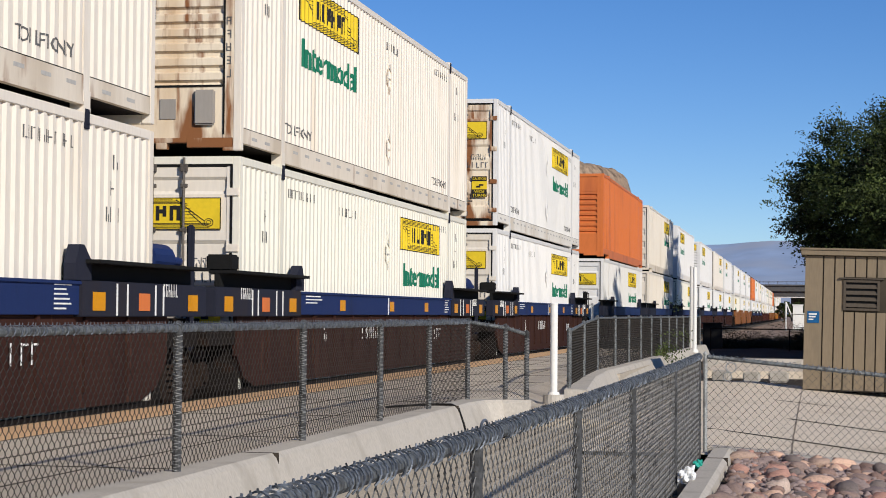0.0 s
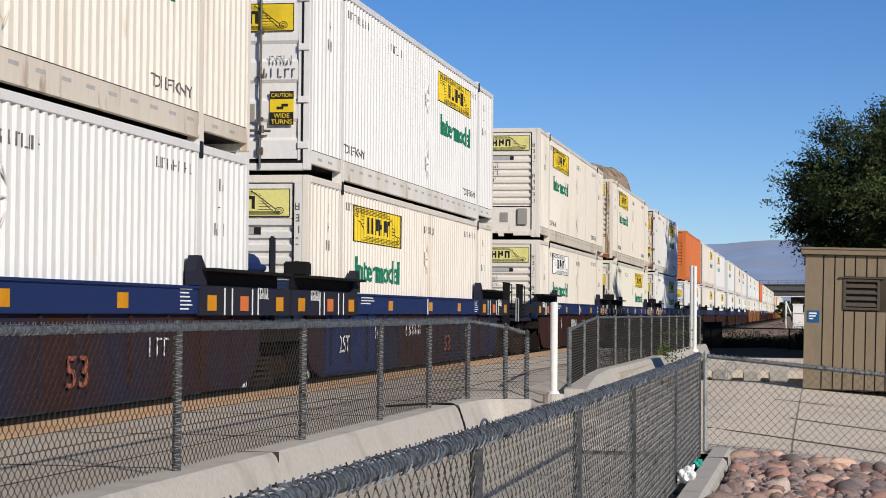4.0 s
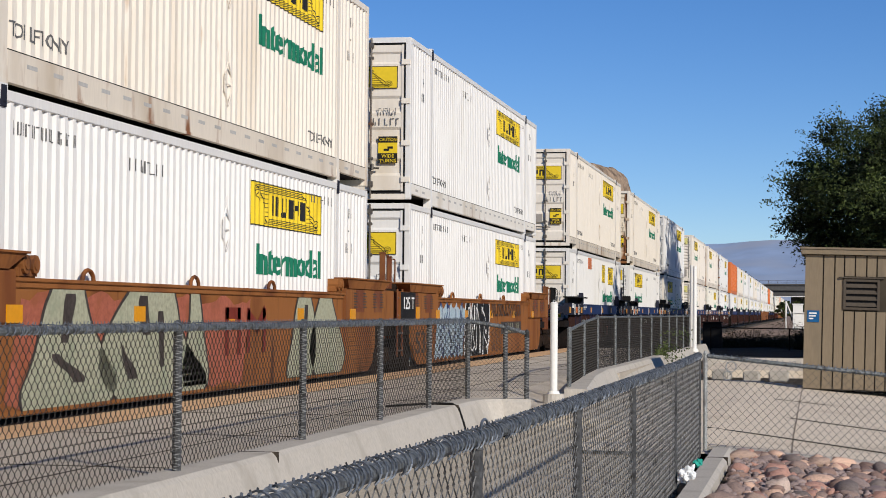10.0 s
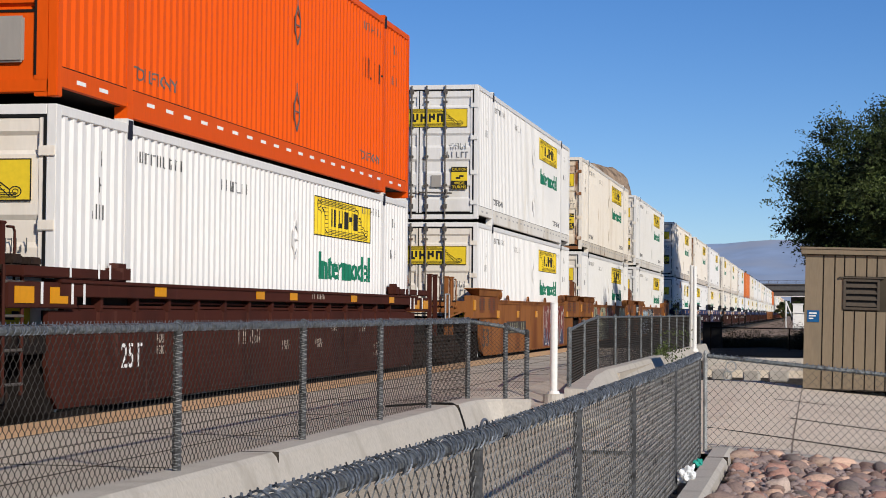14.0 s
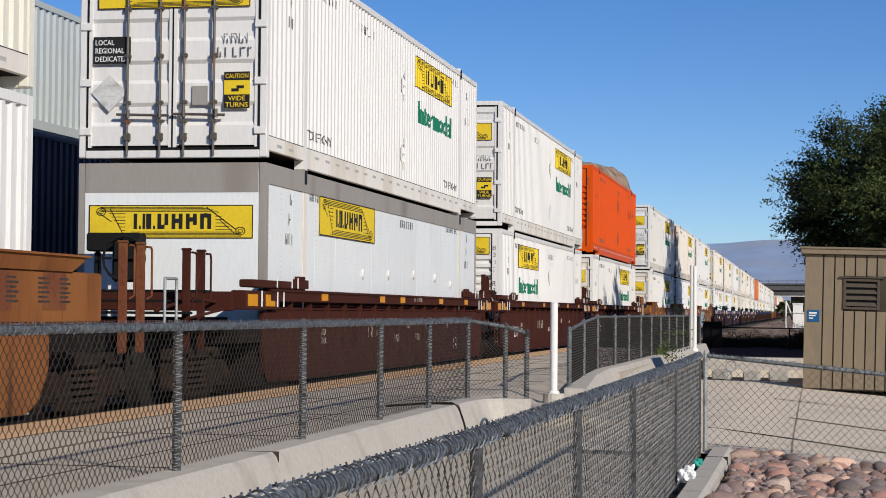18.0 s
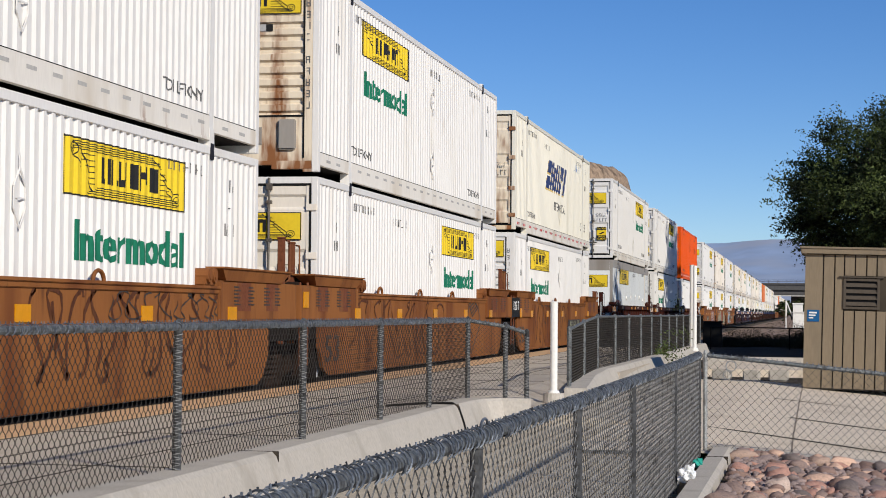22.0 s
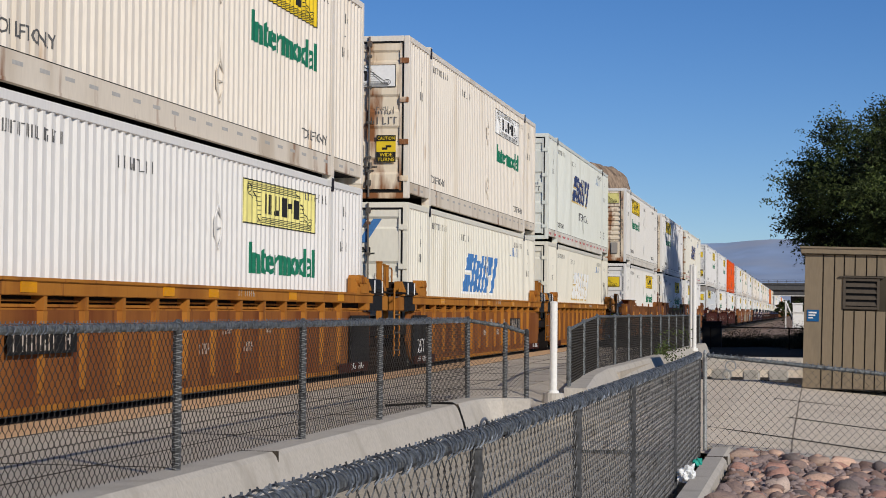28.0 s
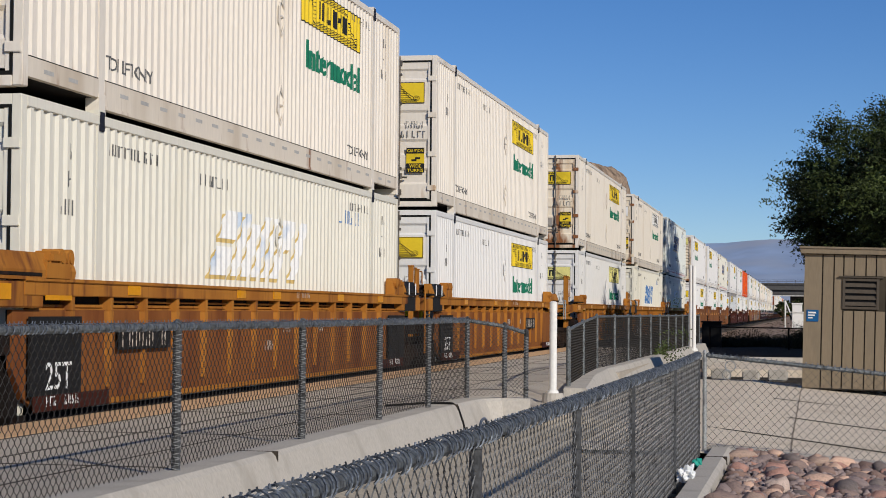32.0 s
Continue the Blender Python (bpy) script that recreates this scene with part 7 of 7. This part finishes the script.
# ---- trees ----
def tree(name, label, at, height, crown, leaf_n, seed, leaf=0.10, trunk_r=0.22, lean=(0, 0), mat_leaf="leaf", low=0.3, droop=0.3, clumps=0):
    """A tapered trunk, branching limbs and a crown of leaf sprays with gaps. crown: half widths in x and y."""
    r = random.Random(seed)
    ob = thing(name, label, "tree" if height > 2 else "shrub", at)
    bm = bmesh.new()
    tips = []

    def limb(p, d, length, rad, depth):
        steps = 4
        for i in range(steps):
            q = p + d * (length / steps)
            if depth < 3 and (q.x / crown[0]) ** 2 + (q.y / crown[1]) ** 2 + ((q.z - height * (1 + low) / 2) / (height * (1 - low) / 2)) ** 2 > 0.72:
                tips.append(p)
                return
            tube(bm, p, q, rad * (1 - 0.14 * i), 7, rad * (1 - 0.14 * (i + 1)))
            p = q
            d = (d + Vector((r.uniform(-.25, .25), r.uniform(-.25, .25), r.uniform(-.08, .16)))).normalized()
            if depth and i:
                for _ in range(2 if depth > 1 else 1):
                    a = r.uniform(0, 6.28)
                    side = Vector((math.cos(a) * crown[0], math.sin(a) * crown[1], 0)).normalized()
                    limb(p, (d * 0.45 + side * 0.9 + Vector((0, 0, r.uniform(-0.1, 0.35)))).normalized(), length * r.uniform(0.5, 0.72), rad * 0.5, depth - 1)
            if depth <= 1:
                tips.append(p)
        tips.append(p)

    limb(Vector((0, 0, 0)), Vector((lean[0], lean[1], 1)).normalized(), height * 0.62, trunk_r, 3)
    part("trunk", bm, M["bark"], ob)
    verts, faces = [], []
    hc = height * (1 - low) / 2
    cz = height * low + hc
    sprays = []
    while len(sprays) < leaf_n // 26:
        p = r.choice(tips) + Vector((r.gauss(0, .45), r.gauss(0, .45), r.gauss(0, .4)))
        if r.random() < 0.45:
            th, u = r.uniform(0, 6.28), r.uniform(-1, 1)
            k = math.sqrt(1 - u * u)
            rad = r.uniform(0.72, 1.02)
            p = Vector((crown[0] * k * math.cos(th) * rad, crown[1] * k * math.sin(th) * rad, cz + hc * u * rad))
        e = (p.x / crown[0]) ** 2 + (p.y / crown[1]) ** 2 + ((p.z - cz) / hc) ** 2
        bump = 1 + 0.35 * noise.noise(p * 0.55 + Vector((seed, 0, 0)))
        if r.random() < 0.3:
            p = Vector((p.x * 0.6, p.y * 0.6, cz + (p.z - cz) * 0.8))
            e = 0.3
        if e < bump and (e < 0.35 or noise.noise(p * 0.62 + Vector((0, seed, 9))) > -0.04):
            sprays.append(p)
    if clumps:          # boughs that stand out of the crown, with shaded hollows between them
        boughs, middle = [], Vector((0, 0, cz))
        for k in range(clumps):
            th, u, rad = r.uniform(0, 6.28), r.uniform(-0.95, 1), r.uniform(0.62, 0.94)
            w = math.sqrt(1 - u * u)
            boughs.append(Vector((crown[0] * w * math.cos(th) * rad, crown[1] * w * math.sin(th) * rad, cz + hc * u * rad)))
        keep = sprays[:len(sprays) // 4]
        while len(keep) < len(sprays):
            b = r.choice(boughs)
            keep.append(b + (b - middle).normalized() * r.uniform(-0.6, 0.30) + Vector((r.gauss(0, .29), r.gauss(0, .29), r.gauss(0, .24))))
        sprays = keep
    for p in sprays:
        a = r.uniform(0, 6.28)
        d = Vector((math.cos(a), math.sin(a), r.uniform(-droop - 0.3, 0.35))).normalized()
        if clumps:
            d = (d * 0.7 + (p - middle).normalized()).normalized()
        for i in range(26):
            c = p + d * (i / 26 * r.uniform(0.5, 0.8)) + Vector((r.gauss(0, .06), r.gauss(0, .06), r.gauss(0, .06)))
            u = Vector((r.uniform(-1, 1), r.uniform(-1, 1), r.uniform(-1, 0.6))).normalized()
            w = u.cross(Vector((r.uniform(-1, 1), r.uniform(-1, 1), r.uniform(-1, 1)))).normalized()
            s = leaf * r.uniform(0.6, 1.2)
            b = len(verts)
            verts += [c - w * s * 0.22, c + u * s * 0.5 - w * s * 0.05, c + w * s * 0.22 + u * s * 0.1, c - u * s * 0.5]
            faces.append((b, b + 1, b + 2, b + 3))
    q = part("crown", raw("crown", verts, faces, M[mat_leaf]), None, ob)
    q["kind"] = "stuff"
    return ob


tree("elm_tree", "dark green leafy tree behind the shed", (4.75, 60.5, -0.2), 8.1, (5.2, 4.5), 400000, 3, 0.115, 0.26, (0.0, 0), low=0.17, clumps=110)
# trees beside the road: their shadows fall across the road and the train
tree("tall_tree", "tall slender tree standing beside the road", (9.2, 55.7, -0.2), 14.8, (1.9, 1.9), 18000, 9, 0.30, 0.2, low=0.30)
tree("tall_tree", "tall broad tree standing beside the road", (9.6, 86.5, -0.2), 18.4, (3.8, 7.6), 120000, 8, 0.36, 0.28, low=0.26)
row_tree = tree("road_tree", "leafy tree in a row beside the road", (10.5, 60.0, -0.2), 13.9, (2.9, 2.9), 26000, 12, 0.28, 0.24, low=0.22)
row_tree["group"] = "row of trees beside the road"
# unseen copy, sunk into the ground, added to shade the elm's lower right
copy_thing(row_tree, pose(11.6, 55.0, -2.2, 0, 0, 40))
for k in range(1, 8):
    copy_thing(row_tree, pose(10.5 + 0.5 * math.sin(k * 2.3), 60.0 + 4.9 * k, -0.2 - 0.25 * (k % 3), 0, 0, 77 * k))
for i, (x, y, s) in enumerate(((-2.95, 77.0, 0.42), (-2.45, 78.0, 0.36), (-1.95, 78.6, 0.38), (-1.4, 79.0, 0.34), (-0.85, 79.0, 0.36), (-0.15, 75.5, 0.62), (0.3, 74.5, 0.74), (0.75, 75.5, 0.72))):
    tree("dry_shrub", "low dark dry shrub in the dirt beyond the road", (x, y, -0.2), s, (s * 1.3, s * 1.1), 5200, 30 + i, 0.07, 0.03, mat_leaf="shrub", low=0.0)
tree("weed", "green weed growing at the kerb", (-2.98, 41.2, 0.20), 0.34, (0.17, 0.15), 800, 50, 0.07, 0.008, mat_leaf="grass", low=0.0)
for x, y, s in ((-18.2, 560, 15.4), (-16.4, 570, 13.6), (-20.3, 575, 13.2)):
    tree("far_tree", "far dark green tree behind the train", (x, y, -0.3), s, (s * 0.2, s * 0.2), 5200, 60 + int(y), 0.6, 0.2, low=0.3)


for x, y, s in ((-4.2, 400, 4.6), (-1.2, 410, 5.2), (1.5, 405, 4.4)):
    tree("far_tree", "low dark tree far off by the overpass", (x, y, -0.3), s, (s * 0.5, s * 0.5), 2600, 70 + int(y), 0.5, 0.15, low=0.05)


# ---- rocky hill, mountains, overpass ----
def hill_z(x, y):
    """A steep rounded knob of boulders."""
    r = math.hypot((x + 44.0) / 17.6, (y - 300) / 32.0)
    lump = noise.fractal((x * 0.16, y * 0.12, 1.0), 1.0, 2.0, 4)
    knob = 1.0 - abs(noise.noise((x * 0.33, y * 0.27, 4.0))) - 0.5 * abs(noise.noise((x * 0.8, y * 0.7, 9.0)))
    r *= 1.0 + 0.012 * lump
    return -1.0 + (23.9 + 0.5 * lump + 1.1 * knob) * max(0.0, 1.0 - min(1.0, r) ** 26) ** 0.42


sheet("rock_hill", [-62.5 + 0.55 * i for i in range(68)], [267 + 0.75 * i for i in range(89)], hill_z, M["rock"], "bare brown boulder-strewn hill behind the train").data.shade_smooth()
mverts, mfaces = [], []
COLS = 160
for i in range(COLS):
    a = -1.2 + 1.9 * i / (COLS - 1)
    rad = 3900
    h = 158 + 34 * noise.fractal((a * 6.0, 0.3, 0), 1.0, 2.0, 5) - 150 * max(0, a + 0.015) * 1.2 + 40 * max(0, -a - 0.1)
    for k, f in ((0, 1.0), (1, 0.62), (2, 0.3), (3, 0.0)):
        rr = rad - 900 * (1 - f) - 60 * noise.noise((a * 30, k * 3.0, 5))
        mverts.append((math.sin(a) * rr, math.cos(a) * rr, -3 + h * f + (0 if k in (0, 3) else 14 * noise.noise((a * 40, k, 1)))))
for i in range(COLS - 1):
    for k in range(3):
        b = i * 4 + k
        mfaces.append((b, b + 1, b + 5, b + 4))
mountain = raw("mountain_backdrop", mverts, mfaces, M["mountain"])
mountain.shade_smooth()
tagged(new("mountain_backdrop", mountain), "mountain ridge on the horizon, blue haze painted into its colour", "mountain", "", "structure")
bridge = thing("overpass", "dark grey concrete road overpass across the tracks far away", "bridge", (0, 430, 0))
part("deck", boxes((-60, 30, 0, 9, 6.5, 7.7), bevel=0.05), M["bridge"], bridge)
part("parapet", boxes((-60, 30, -0.3, 0.0, 7.7, 8.05)), M["bridge"], bridge)
for z in (8.35, 8.68):
    part("handrail", boxes((-60, 30, -0.2, -0.12, z, z + 0.07)), M["bridge"], bridge)
for k in range(46):
    part("baluster", shared("baluster", lambda: boxes((-0.05, 0.05, -0.2, -0.12, 8.05, 8.7)), M["bridge"]), None, bridge, at=(-60 + 2 * k, 0, 0))
for x in (-30, -18, 6, 20):
    part("pier", tube(bmesh.new(), (x, 4, -1), (x, 4, 6.5), 0.7, 12), M["bridge"], bridge)
# dark wall added to stand in for the shade under the deck
part("abutment", boxes((-3.2, 30, 10, 12, -1, 6.5)), M["bridge"], bridge)
part("girder", boxes((-60, 30, 0.6, 1.2, 5.35, 6.5), (-60, 30, 7.6, 8.2, 5.35, 6.5)), M["bridge"], bridge)
part("pipe", tubes(((-7, 0.3, 5.2), (3, 0.3, 5.2), 0.10), n=8), M["whitepole"], bridge, "white pipe slung under the girders")
cab = thing("white_cabinet", "white trackside equipment cabinet in the dirt", "cabinet", (-1.04, 165, -0.1))
part("body", boxes((0.0, 0.95, -0.6, 0.6, 0.0, 1.42), bevel=0.03), M["whitepole"], cab)
part("roof", boxes((-0.05, 1.0, -0.7, 0.7, 1.42, 1.50), bevel=0.02), M["whitepole"], cab)
hut = thing("signal_hut", "white metal signal hut behind the cabinet", "hut", (-1.05, 168, -0.1))
part("body", boxes((0.0, 0.85, 0, 1.5, 0.0, 2.15), bevel=0.02), M["whitepole"], hut)
part("roof", boxes((-0.06, 0.91, -0.06, 1.56, 2.15, 2.26), bevel=0.02), M["whitepole"], hut)
mast = thing("signal_mast", "white pole with a slanting stay beside the track", "mast", (-1.61, 165, -0.1))
part("post", tube(bmesh.new(), (0, 0, 0), (0, 0, 2.46), 0.07, 10), M["whitepole"], mast)
part("stay", tube(bmesh.new(), (0.02, 0, 2.4), (0.55, 0, 1.1), 0.05, 8), M["whitepole"], mast)
rail_bar = thing("pipe_barrier", "low dark pipe barrier beyond the road", "barrier", (-0.57, 72, -0.25))
part("bar", tubes(((-2.9, 0, 0.96), (0.6, 0, 0.93), 0.022), n=8), M["iron"], rail_bar)
for x in (-2.9, 0.0, 0.6):
    part("post", tube(bmesh.new(), (x, 0, 0), (x, 0, 0.96), 0.028, 8), M["iron"], rail_bar)

# ---- litter at the fence ----
bag = thing("plastic_bag", "crumpled white plastic bag caught at the fence foot", "litter", (-0.79, 13.2, 0.06))
bm = bmesh.new()
bmesh.ops.create_icosphere(bm, subdivisions=4, radius=0.055)
for v in bm.verts:
    k = 1 + 0.5 * noise.noise(v.co * 34) + 0.35 * noise.noise(v.co * 60)
    v.co = Vector((v.co.x * k, v.co.y * k, max(0, v.co.z * k * 1.25 + 0.045)))
part("bag_body", bm, M["plastic"], bag)
cup = thing("teal_wrapper", "crumpled teal wrapper at the fence foot", "litter", (-0.78, 14.4, 0.07))
bm = bmesh.new()
bmesh.ops.create_icosphere(bm, subdivisions=3, radius=0.04)
for v in bm.verts:
    k = 1 + 0.6 * noise.noise(v.co * 40)
    v.co = Vector((v.co.x * k, v.co.y * k, max(0, v.co.z * k + 0.025)))
part("wrapper_body", bm, M["teal"], cup)


# ---- what moves ----
RUN = ((0, 0.0), (4, 46.55), (8, 92.79), (12, 138.73), (16, 184.75), (20, 230.66), (24, 275.78), (28, 320.75), (32, 366.38))
SECOND_SPEED = -9.0


def motions():
    for ob, y, z in TRAIN:
        walk(ob, [(t, pose(TRACK_X, y + s, z)) for t, s in RUN])
    for ob, t0, dy, z in SECOND:
        walk(ob, [(t, pose(-12.3, 28.5 + dy + SECOND_SPEED * (t - t0), z)) for t in (0, 16, 32)])


motions()
